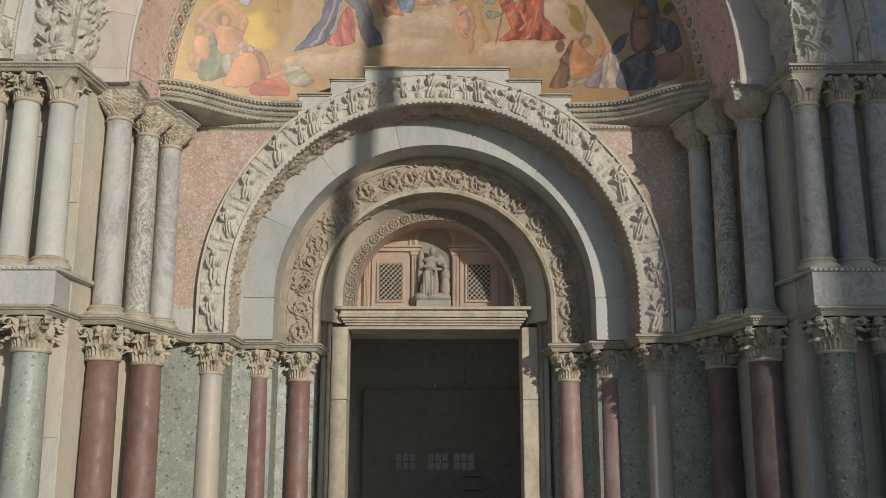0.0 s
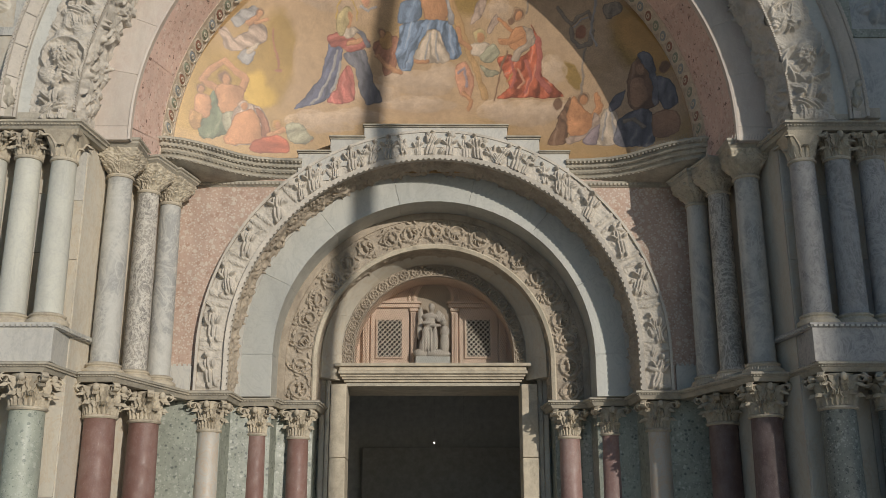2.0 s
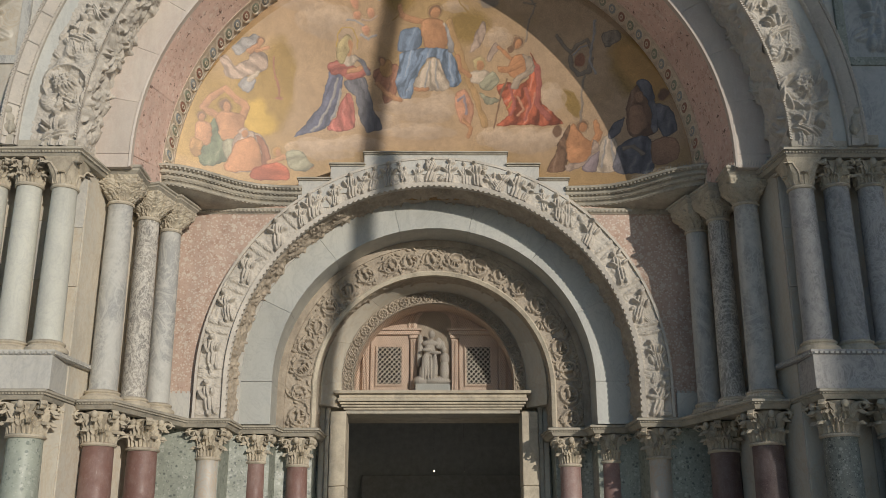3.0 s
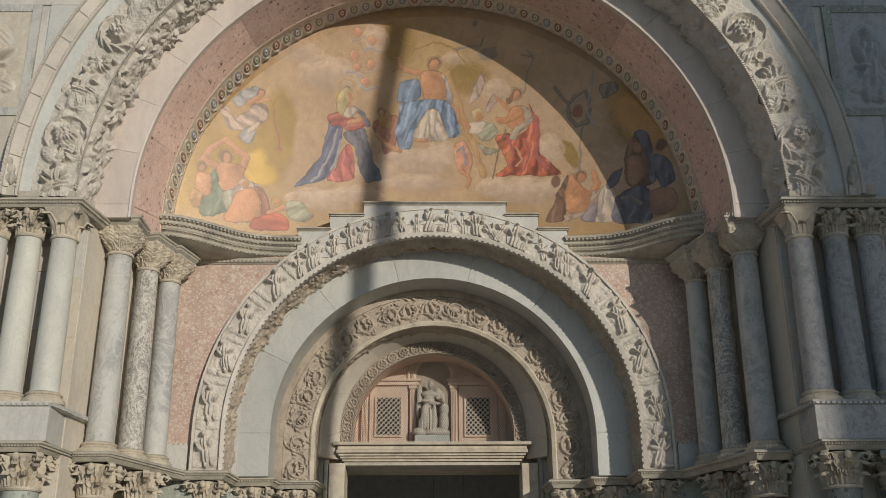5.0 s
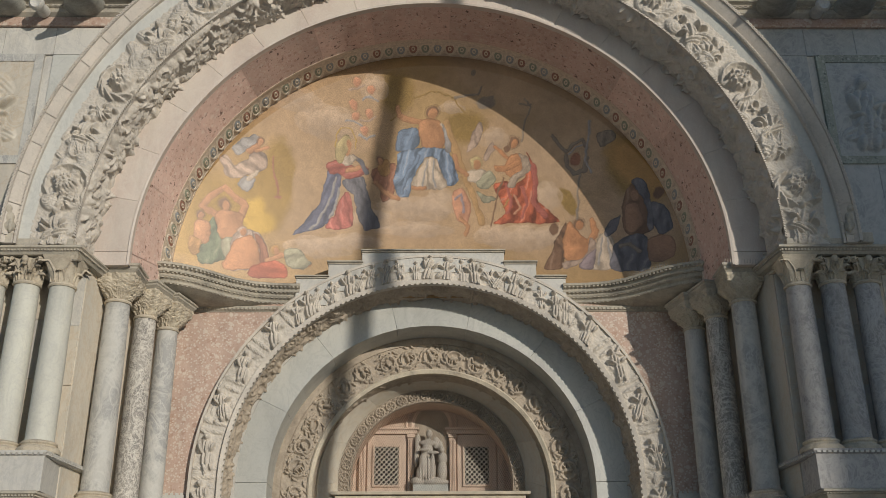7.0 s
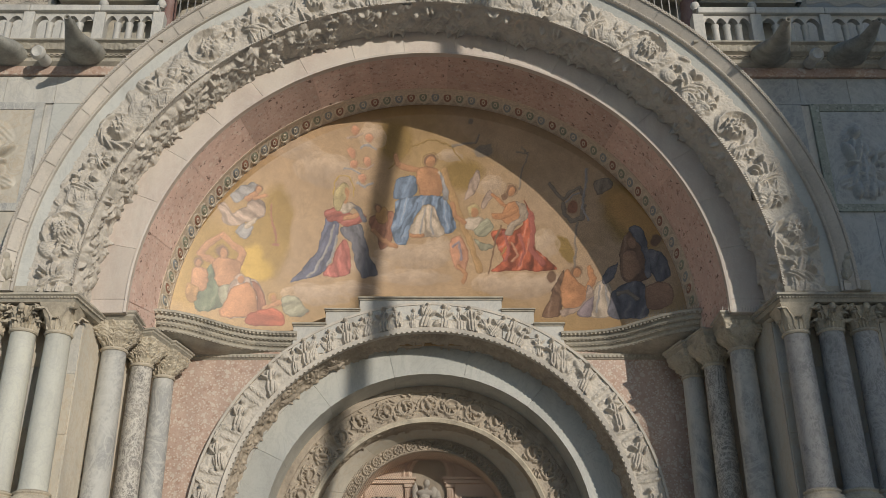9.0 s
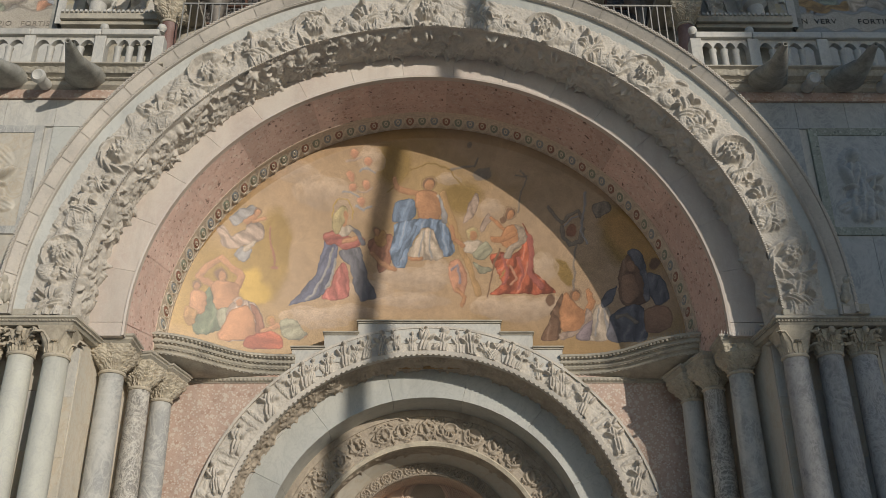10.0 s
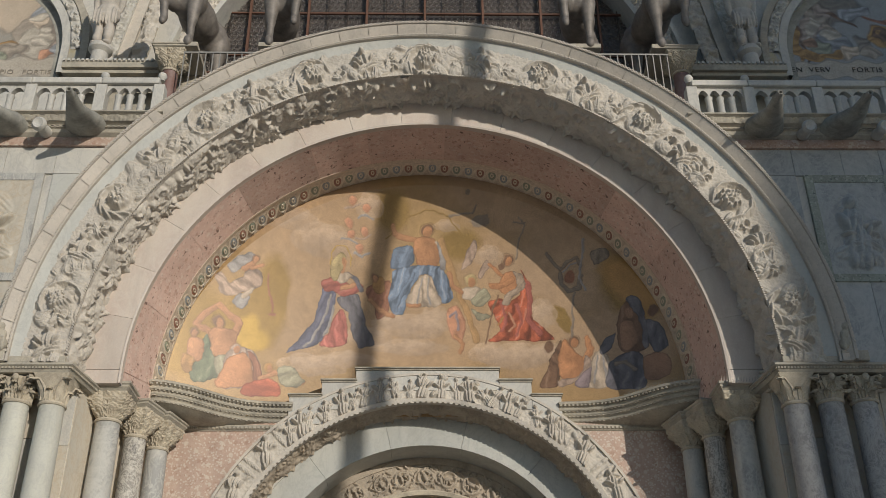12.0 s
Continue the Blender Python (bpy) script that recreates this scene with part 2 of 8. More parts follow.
def arch_sweep(name, prof, zc, zb, mat, n=120, smooth=40, closed=True):
    """Sweeps a profile of (r, y) along a round arch that stands on legs."""
    c, s, dz = arch_path(zc, zb, n)
    r, y = np.array(prof, dtype=float).T
    p = np.stack([r[None] * c[:, None], np.repeat(y[None], len(c), 0), zc + r[None] * s[:, None] + dz[:, None]], -1)
    return grid_mesh(name, p, mat, closed, smooth)


def bowed_sweep(name, prof, mat, n=140, smooth=40, a0=0.0, a1=PI, foot=0.0):
    """Sweeps a profile of (r, y, centre height) along a round arch down to a foot; the centres may differ."""
    th = np.linspace(a1, a0, n)
    c, s, dz = np.cos(th), np.sin(th), np.zeros(n)
    if foot:
        c, s, dz = np.r_[c[:1], c, c[-1:]], np.r_[s[:1], s, s[-1:]], np.r_[0, dz, 0]
    r, y, zc = np.array(prof, dtype=float).T
    p = np.stack([r[None] * c[:, None], np.repeat(y[None], len(c), 0), zc[None] + r[None] * s[:, None] + dz[:, None]], -1)
    if foot:
        p[[0, -1], :, 2] = foot
    return grid_mesh(name, p, mat, True, smooth)


def wedge(name, r0, r1, y0, y1, half, mat, n=5, edge=0.008, flare=0.0):
    """An arch stone that spans the angle 2 * half round the crown, about the arch's centre."""
    bm = bmesh.new()
    th = np.linspace(PI / 2 + half, PI / 2 - half, n)
    rows = [[bm.verts.new((r * math.cos(a), y, r * math.sin(a))) for r, y in ((r0, y0), (r1, y0), (r1 + flare, y1), (r0 + flare, y1))] for a in th]
    for a, b in zip(rows, rows[1:]):
        for i in range(4):
            j = (i + 1) % 4
            bm.faces.new((a[i], a[j], b[j], b[i]))
    bm.faces.new(rows[0])
    bm.faces.new(rows[-1][::-1])
    if edge:
        sharp = [e for e in bm.edges if len(e.link_faces) == 2 and e.calc_face_angle(0) > 0.6]
        bmesh.ops.bevel(bm, geom=sharp, offset=edge, segments=1, affect="EDGES")
    bmesh.ops.recalc_face_normals(bm, faces=bm.faces[:])
    me = bpy.data.meshes.new(name)
    bm.to_mesh(me)
    bm.free()
    me.materials.append(mat)
    return me


def ring_of_wedges(parent, name, r0, r1, y0, y1, zc, count, mat, gap=0.004, a0=0.0, a1=PI, edge=0.008, flare=0.0):
    step = (a1 - a0) / count
    me = wedge(name, r0, r1, y0, y1, step / 2 - gap / r1, mat, 6, edge, flare)
    for i in range(count):
        a = a0 + (i + 0.5) * step
        put(name, me, parent, "", Matrix.Translation((0, 0, zc)) @ Matrix.Rotation(PI / 2 - a, 4, "Y"))


def leg_blocks(parent, name, r0, r1, y0, y1, zb, zc, mat, rows=1):
    for s in (-1, 1):
        for i in range(rows):
            h = (zc - zb) / rows
            put(name, block(name, s * r0, s * r1, y0, y1, zb + i * h, zb + (i + 1) * h - 0.004, mat, 0.006), parent)


def plate_with_arch(name, r, zc, zb, half, top, y0, y1, mat, n=96):
    """A wall from y0 to y1 with an arched opening, between x = -half and half, from zb to top."""
    th = np.linspace(PI, 0, n)
    inner = [(-r, zb)] * (zb < zc) + [(r * math.cos(a), zc + r * math.sin(a)) for a in th] + [(r, zb)] * (zb < zc)
    outer = []
    for x, z in inner:
        if z <= zc + 1e-6:
            outer.append((math.copysign(half, x), z))
            continue
        k = max(1.0, min(half / max(abs(x), 1e-9), (top - zc) / (z - zc)))
        outer.append((x * k, zc + (z - zc) * k))
    rows = []
    for (x, z), (u, w) in zip(inner, outer):
        rows.append([(x, y0, z), (u, y0, w), (u, y1, w), (x, y1, z)])
    me = grid_mesh(name, np.array(rows), mat, True, 30)
    # the two upper corners
    bm = bmesh.new()
    bm.from_mesh(me)
    bmesh.ops.recalc_face_normals(bm, faces=bm.faces[:])
    bm.to_mesh(me)
    bm.free()
    return me


def plan_sweep(name, poly, prof, mat, side=-1, smooth=35, cap=True):
    """Sweeps a profile of (out, z) along a plan line of (x, y) whose outer side lies to its right; side mirrors x."""
    q = np.array(poly, dtype=float)
    d = np.diff(q, axis=0)
    d /= np.linalg.norm(d, axis=1)[:, None]
    nn = np.stack([d[:, 1], -d[:, 0]], 1)
    m = np.vstack([nn[:1], nn[:-1] + nn[1:], nn[-1:]])
    for i in range(1, len(q) - 1):
        m[i] /= max(0.45, 1 + nn[i - 1] @ nn[i])
    o, z = np.array(prof, dtype=float).T
    p = np.stack([q[:, None, 0] + m[:, None, 0] * o[None], q[:, None, 1] + m[:, None, 1] * o[None], np.repeat(z[None], len(q), 0)], -1)
    if side > 0:
        p[..., 0] *= -1
    f = grid_faces(len(q), len(prof), True)
    f = (f[:, ::-1] if side > 0 else f).tolist()
    w = len(prof)
    if cap:
        f += [list(range(w)), list(range((len(q) - 1) * w, len(q) * w))[::-1]]
    return mesh_of(name, p, f, mat, smooth)


def along(poly, step):
    """Places and directions at even steps along a plan line."""
    out = []
    for a, b in zip(poly, poly[1:]):
        a, b = np.array(a, float), np.array(b, float)
        ln = np.linalg.norm(b - a)
        n = int(ln / step)
        for i in range(n):
            out.append((a + (b - a) * (i + 0.5) / n, (b - a) / ln))
    return out


def dentils(name, poly, step, w, depth, h, z, mat, side=-1, out=0.0):
    """A row of small square teeth along a plan line, as one mesh."""
    datas = []
    for c, d in along(poly, step):
        nrm = np.array([d[1], -d[0]])
        pts = []
        for zz in (z, z + h):
            for k, o in ((-w / 2, out), (w / 2, out), (w / 2, out + depth), (-w / 2, out + depth)):
                e = c + d * k + nrm * o
                pts.append((e[0] * (-side), e[1], zz) if side > 0 else (e[0], e[1], zz))
        datas.append((pts, [(0, 1, 2, 3), (7, 6, 5, 4), (0, 4, 5, 1), (1, 5, 6, 2), (2, 6, 7, 3), (3, 7, 4, 0)]))
    return joined(name, datas, mat)


# ---- carved relief: fields of rounded forms ----
class Relief:
    def __init__(self, length, width, step, seed):
        self.n, self.m = int(length / step) + 1, int(width / step) + 1
        self.s, self.u = np.linspace(0, length, self.n), np.linspace(0, width, self.m)
        self.L, self.W = length, width
        self.h = np.zeros((self.n, self.m))
        self.rng = random.Random(seed)

    def form(self, s, u, a, b, ang, h, kind="dome", k=3.0):
        r = max(a, b) * 1.3
        i0, i1 = np.searchsorted(self.s, (s - r, s + r))
        j0, j1 = np.searchsorted(self.u, (u - r, u + r))
        if i1 <= i0 or j1 <= j0:
            return
        x, y = self.s[i0:i1, None] - s, self.u[None, j0:j1] - u
        c, t = math.cos(ang), math.sin(ang)
        p, q = (x * c + y * t) / a, (-x * t + y * c) / b
        d2 = p * p + q * q
        if kind == "dome":
            v = h * np.sqrt(np.clip(1 - d2, 0, 1))
        elif kind == "folds":
            v = h * np.sqrt(np.clip(1 - d2, 0, 1)) * (0.78 + 0.22 * np.cos(k * 6.28 * q + 2.0 * p))
        elif kind == "ring":
            v = h * np.exp(-(((np.sqrt(d2) - 0.8) / 0.14) ** 2))
        elif kind == "leaf":
            v = h * np.sqrt(np.clip(1 - d2, 0, 1)) * (0.55 + 0.45 * np.abs(np.cos(k * 3.14 * (q + 0.5 * np.abs(p))))) * (0.6 + 0.4 * np.clip(np.abs(q) * 3, 0, 1))
        else:
            v = h * np.sqrt(np.clip(1 - d2, 0, 1)) * (0.84 + 0.16 * np.cos(k * 6.28 * p + 3 * q * q) * np.cos(k * 5.0 * q + 2 * p))
        w = self.h[i0:i1, j0:j1]
        np.maximum(w, v, out=w)

    def figure(self, s, u, size, up, h):
        """A plain upright form: head, trunk, folded robe and two arms."""
        us, uu = up
        g = self.rng
        ang = math.atan2(uu, us)
        at = lambda f, k: (s + size * (f * us - k * uu), u + size * (f * uu + k * us))
        lean = g.uniform(-0.06, 0.06)
        self.form(*at(-0.28, 0), 0.30 * size, 0.19 * size, ang + lean, h * 0.85, "folds", g.uniform(1.5, 2.6))
        self.form(*at(0.08, lean), 0.22 * size, 0.15 * size, ang, h * 0.95, "folds", 1.6)
        self.form(*at(0.36, lean * 1.5), 0.10 * size, 0.085 * size, ang, h * 1.1)
        for k in (-1, 1):
            b = g.uniform(0.2, 1.2)
            self.form(*at(0.06, 0.17 * k), 0.16 * size, 0.055 * size, ang + k * b, h)
            self.form(*at(-0.48, 0.09 * k), 0.12 * size, 0.06 * size, ang, h * 0.8)

    def scroll(self, s, u, r, h):
        g = self.rng
        self.form(s, u, r, r, 0, h * 0.75, "ring")
        for i in range(7):
            a = i * 0.9 + g.uniform(0, 0.4)
            self.form(s + r * 0.95 * math.cos(a), u + r * 0.95 * math.sin(a), r * 0.42, r * 0.2, a + 1.0, h * g.uniform(0.6, 0.95), "leaf", 2.0)
        for i in range(4):
            a = g.uniform(0, 6.28)
            self.form(s + r * 0.35 * math.cos(a), u + r * 0.35 * math.sin(a), r * 0.4, r * 0.17, a + 0.7, h * 0.9)

    def boss(self, s, u, r, h):
        """A round boss within a curled leaf."""
        self.form(s, u, r, r * 0.95, 0, h * 1.05, "knobs", 1.9)
        for i in range(26):
            a, q = self.rng.uniform(0, 6.28), self.rng.uniform(0.25, 0.95)
            self.form(s + r * q * math.cos(a), u + r * q * math.sin(a), r * 0.2, r * 0.11, a + self.rng.uniform(-0.8, 0.8), h * (1.22 - 0.3 * q))

    def wreath(self, s, u, r, h, turn):
        """Long fluted leaves that curl round a centre."""
        g = self.rng
        a0 = g.uniform(0, 6.28)
        for i in range(9):
            a = a0 + turn * i * 0.5
            q = r * (0.85 + 0.035 * i)
            self.form(s + q * math.cos(a), u + q * math.sin(a), r * 0.55, r * 0.17, a + turn * (1.57 - 0.25), h * (0.65 + 0.04 * i), "folds", 0.8)
        a = a0 + turn * 4.4
        for i in range(3):
            self.form(s + r * (1.05 + 0.2 * i) * math.cos(a + 0.15 * i), u + r * (1.05 + 0.2 * i) * math.sin(a + 0.15 * i), r * 0.4, r * 0.15, a + 0.5 * turn + 0.2 * i, h * 0.75, "leaf", 1.5)

    def curl(self, s, u, r, h):
        """A leaf rolled up into a spiral, with lobes on its back."""
        g = self.rng
        a0, turn = g.uniform(0, 6.28), g.choice((-1, 1))
        for i in range(10):
            a = a0 + turn * i * 0.6
            q = r * (1 - 0.075 * i)
            self.form(s + q * math.cos(a), u + q * math.sin(a), r * 0.34, r * 0.17, a + 1.57, h * (0.6 + 0.05 * i))
        for i in range(4):
            a = a0 + turn * i * 0.7
            self.form(s + r * 1.15 * math.cos(a), u + r * 1.15 * math.sin(a), r * 0.33, r * 0.14, a + 0.5 * turn, h * 0.7, "leaf", 1.5)

    def seated(self, s, u, size, up, h, side):
        """A plain draped form with bent knees."""
        us, uu = up
        ang = math.atan2(uu, us)
        g = self.rng
        at = lambda f, k: (s + size * (f * us - k * uu), u + size * (f * uu + k * us))
        k = side
        self.form(*at(0.12, 0.04 * k), 0.24 * size, 0.17 * size, ang - 0.2 * k, h * 0.95, "folds", 1.3)
        self.form(*at(0.40, 0.0), 0.095 * size, 0.085 * size, ang, h * 1.15)
        self.form(*at(-0.12, 0.14 * k), 0.25 * size, 0.12 * size, ang + 1.2 * k, h, "folds", 1.6)
        self.form(*at(-0.16, -0.1 * k), 0.24 * size, 0.11 * size, ang + 0.9 * k, h * 0.9, "folds", 1.6)
        self.form(*at(-0.34, 0.2 * k), 0.22 * size, 0.085 * size, ang + 0.15 * k, h * 0.85, "folds", 1.4)
        self.form(*at(-0.38, -0.02 * k), 0.2 * size, 0.08 * size, ang - 0.1 * k, h * 0.8, "folds", 1.4)
        for e, b in ((-1, 0.5), (1, 1.0)):
            self.form(*at(0.14, 0.2 * e), 0.15 * size, 0.05 * size, ang + e * (b + g.uniform(-0.2, 0.2)), h * 1.05)
            self.form(*at(0.02, 0.25 * e * k), 0.12 * size, 0.045 * size, ang - e * 0.9, h * 0.95)
        for i in range(4):
            self.form(*at(-0.42 + 0.05 * g.random(), -0.3 + 0.18 * i), 0.15 * size, 0.07 * size, ang + g.uniform(-0.4, 0.4), h * 0.55)

    def leaves(self, count, a, b, h):
        g = self.rng
        for _ in range(count):
            self.form(g.uniform(0, self.L), g.uniform(0, self.W), a * g.uniform(0.6, 1.3), b * g.uniform(0.6, 1.3), g.uniform(0, 3.14), h * g.uniform(0.45, 1), "leaf", g.choice((1.5, 2.0, 2.6)))

    def rough(self, amount, scale):
        f = np.random.RandomState(self.rng.randrange(9999))
        for k in (1, 2, 4):
            c = f.rand(int(self.L / scale * k) + 3, int(self.W / scale * k) + 3)
            x, y = self.s / scale * k, self.u / scale * k
            i, j = x.astype(int), y.astype(int)
            a, b = (x - i)[:, None], (y - j)[None]
            a, b = a * a * (3 - 2 * a), b * b * (3 - 2 * b)
            v = c[i][:, j] * (1 - a) * (1 - b) + c[i + 1][:, j] * a * (1 - b) + c[i][:, j + 1] * (1 - a) * b + c[i + 1][:, j + 1] * a * b
            self.h += amount * (v - 0.5) / k

    def steep(self, power, gain=1.0):
        """Makes the forms flatter on top and their sides steeper, with deep narrow gaps."""
        top = self.h.max()
        self.h = top * gain * np.power(np.clip(self.h / top, 0, 1), power)

    def soften(self, passes=1):
        """Wears the forms round."""
        for _ in range(passes):
            self.h[1:-1] = 0.5 * self.h[1:-1] + 0.25 * (self.h[:-2] + self.h[2:])
            self.h[:, 1:-1] = 0.5 * self.h[:, 1:-1] + 0.25 * (self.h[:, :-2] + self.h[:, 2:])

    def fill(self, passes, share):
        """Fills the gaps up to a share of the height round about."""
        keep = self.h.copy()
        self.soften(passes)
        self.h = np.maximum(keep, self.h * share)


def arch_point(s, r_ref, zc, zb):
    """The angle's cosine and sine and the fall below zc at the way s along legs and half circle."""
    leg = zc - zb
    th = PI - (s - leg) / r_ref
    c, q, dz = np.cos(th), np.sin(th), np.zeros_like(s)
    lo, hi = s < leg, s > leg + PI * r_ref
    c[lo], q[lo], dz[lo] = -1, 0, s[lo] - leg
    c[hi], q[hi], dz[hi] = 1, 0, leg + PI * r_ref - s[hi]
    return c, q, dz


def face_relief(name, rel, r0, y, zc, zb, r_ref, mat, back=0.06):
    """Lays a relief on the front of an arch, u running outwards from r0, bulging towards the viewer."""
    c, q, dz = arch_point(rel.s, r_ref, zc, zb)
    r = r0 + rel.u[None]
    p = np.stack([r * c[:, None], y - rel.h, zc + r * q[:, None] + dz[:, None]], -1)
    lo, hi = p[:, :1].copy(), p[:, -1:].copy()
    lo[..., 1], hi[..., 1] = y + back, y + back
    return grid_mesh(name, np.concatenate([lo, p, hi], 1), mat, False, 180)


def soffit_relief(name, rel, r, y0, zc, zb, r_ref, mat, taper=0.0):
    """Lays a relief on the underside of an arch, u running inwards from y0, bulging towards the centre."""
    c, q, dz = arch_point(rel.s, r_ref, zc, zb)
    rr = r - rel.h - taper * (rel.u / rel.W)[None]
    p = np.stack([rr * c[:, None], np.repeat((y0 + rel.u)[None], rel.n, 0), zc + rr * q[:, None] + dz[:, None]], -1)
    return grid_mesh(name, p, mat, False, 180, True)


def arch_teeth(name, r, y, zc, zb, step, w, depth, h, mat):
    """A row of teeth along an arch on legs, as one mesh."""
    datas = []
    total = PI * r + 2 * (zc - zb)
    n = int(total / step)
    ss = (np.arange(n) + 0.5) * total / n
    c, q, dz = arch_point(ss, r, zc, zb)
    for i in range(n):
        v, f = box_data(-w / 2, w / 2, y, y + depth, r - h / 2, r + h / 2)
        datas.append(([(x * q[i] + z * c[i], yy, zc + z * q[i] - x * c[i] + dz[i]) for x, yy, z in v], f))
    return joined(name, datas, mat)


def up_at(s, r_ref, zc, zb):
    """World up in the (s, u) of an arch's face at s."""
    c, q, _ = arch_point(np.array([float(s)]), r_ref, zc, zb)
    return (-float(c[0]), float(q[0]))

# ---- plan: the portal's layers, in metres from the facade's front ----
Z_LEDGE, Z_PED, Z_IMP = 4.44, 5.06, 8.54      # lower ledge, pedestals, imposts
ZC, R_HOOD, R_FACE1, R_FACE0 = 8.68, 7.26, 6.84, 6.05   # great arch
Y_RING, R_RING, Z_RING = 0.9, 5.39, 8.80       # plain ring behind it
Y_RIM, R_MOS = 2.66, 5.28                     # sphere of the mosaic bowl
R_OUT, Y_OUT, Z_OUT = 5.13, 2.0, 8.95         # outer edge of its border: radius, depth, centre
R_IN, Y_IN, Z_BOW = 5.10, 2.68, 9.03          # inner edge
Y1, Y2, Y3, Y4 = 3.16, 3.9, 4.66, 5.0        # the three inner arches and the door wall
ZA, ZB, ZL = 5.18, 5.27, 5.36                 # centres of the inner arches and of the lunette
LOW = [(-9.6, 0.0), (-6.08, 0.0), (-5.95, 1.05), (-5.86, 0.97), (-5.3, 0.97), (-4.66, 2.85), (-4.57, 3.1), (-3.80, 3.1), (-3.74, 4.0), (-3.06, 4.0), (-3.0, 4.4), (-2.3, 4.4), (-2.24, 5.4)]
CORE = [(-9.6, 0.75), (-6.0, 0.75), (-5.85, 1.75), (-5.45, 2.5), (-5.15, 3.3), (-4.0, 3.45), (-3.95, 4.1), (-3.2, 4.3), (-3.15, 4.75), (-2.45, 4.98), (-2.40, 5.8)]

# ground and what stands behind the viewer
me = mesh_of("ground", [(-900, -900, 0), (900, -900, 0), (900, 900, 0), (-900, 900, 0)], [(0, 1, 2, 3)], PAVE, 0)
tagged(put("ground", me), "grey stone paving of a wide square", "ground", kind="structure")


def fluted_tower(x, y, w, h):
    tower = thing("bell_tower", "tall square red brick bell tower out in the square", "tower", (x, y, 0))
    put("shaft", block("shaft", x - w / 2, x + w / 2, y - w / 2, y + w / 2, 0, h, BRICK, 0.1), tower)
    v = [(x - w / 2, y - w / 2, h + 12), (x + w / 2, y - w / 2, h + 12), (x + w / 2, y + w / 2, h + 12), (x - w / 2, y + w / 2, h + 12), (x, y, h + 34)]
    put("belfry", block("belfry", x - w / 2 - 0.3, x + w / 2 + 0.3, y - w / 2 - 0.3, y + w / 2 + 0.3, h, h + 12, WHITE, 0.1), tower)
    put("spire", mesh_of("spire", v, [(0, 1, 4), (1, 2, 4), (2, 3, 4), (3, 0, 4), (3, 2, 1, 0)], VERDE, 0), tower)


# its shade covers the facade's southern side, from x = SHADE on at the front
SHADE = 6.16
TOWER_Y, TOWER_W = -72.0, 12.0
fluted_tower(SHADE + TOWER_W / 2 - 0.62 * (TOWER_Y - TOWER_W / 2), TOWER_Y, TOWER_W, 50.0)
POLE_Y = -24.0
flagpole = thing("flagpole", "tall tapering wooden flagpole on a bronze pedestal", "flagpole", (0.96 - 0.62 * POLE_Y, POLE_Y, 0))
put("pole", lathe("pole", [(0.0, 2.0), (0.24, 2.0), (0.2, 20), (0.15, 27), (0, 27)], RUST, 20), flagpole, "", Matrix.Translation(flagpole.location))
put("pedestal", lathe("pedestal", [(0, 0), (1.3, 0), (1.3, 0.5), (0.8, 0.7), (0.7, 2.0), (0.9, 2.1), (0.9, 2.5), (0.3, 2.7), (0, 2.7)], BRONZE, 32), flagpole, "", Matrix.Translation(flagpole.location))

# front wall of the facade over the piers, with its arched opening
wall = put("wall_front", plate_with_arch("wall_front", R_HOOD - 0.25, ZC, Z_IMP - 0.1, 15.0, 13.3, 0.3, 0.9, WHITE))
tagged(wall, "pale marble-clad facade wall round the great arch", "wall", kind="structure")
# wall behind the mosaic and round the inner arches
wall = put("wall_portal", plate_with_arch("wall_portal", 4.40, ZA, Z_LEDGE - 0.05, 6.0, 9.08, Y1 + 0.1, Y1 + 0.7, PINK))
tagged(wall, "mottled pink marble wall round the carved inner arch", "wall", kind="structure")
# splayed jamb walls behind the columns, lower and upper storey
for s in (-1, 1):
    for line, mt, txt in ((CORE[:4], CREAM, "splayed cream marble jamb wall behind the lower columns"), (CORE[3:], VERDE, "splayed green breccia jamb wall behind the lower columns")):
        lower = put("jamb_lower", plan_sweep("jamb_lower", line, [(0, 0), (0, Z_LEDGE - 0.1), (-0.5, Z_LEDGE - 0.1), (-0.5, 0)], mt, s))
        tagged(lower, txt, "wall", kind="structure")
    upper = put("jamb_upper", plan_sweep("jamb_upper", CORE[:5], [(0, Z_LEDGE - 0.05), (0, Z_IMP), (-0.4, Z_IMP), (-0.4, Z_LEDGE - 0.05)], CREAM, s))
    tagged(upper, "splayed cream marble jamb wall behind the upper columns", "wall", kind="structure")
    ledge_prof = [(-0.9, Z_LEDGE), (0.02, Z_LEDGE), (0.05, Z_LEDGE - 0.02), (0.05, Z_LEDGE - 0.05), (0.0, Z_LEDGE - 0.07), (-0.02, Z_LEDGE - 0.10), (-0.06, Z_LEDGE - 0.16), (-0.9, Z_LEDGE - 0.16)]
    ledge = thing("ledge", "weathered moulded stone ledge over the lower capitals", "ledge", kind="structure")
    put("moulding", plan_sweep("moulding", LOW, ledge_prof, MOULD, s), ledge)
    put("dentil_row", dentils("dentil_row", LOW, 0.05, 0.028, 0.02, 0.03, Z_LEDGE - 0.085, MOULD, s, 0.0), ledge)

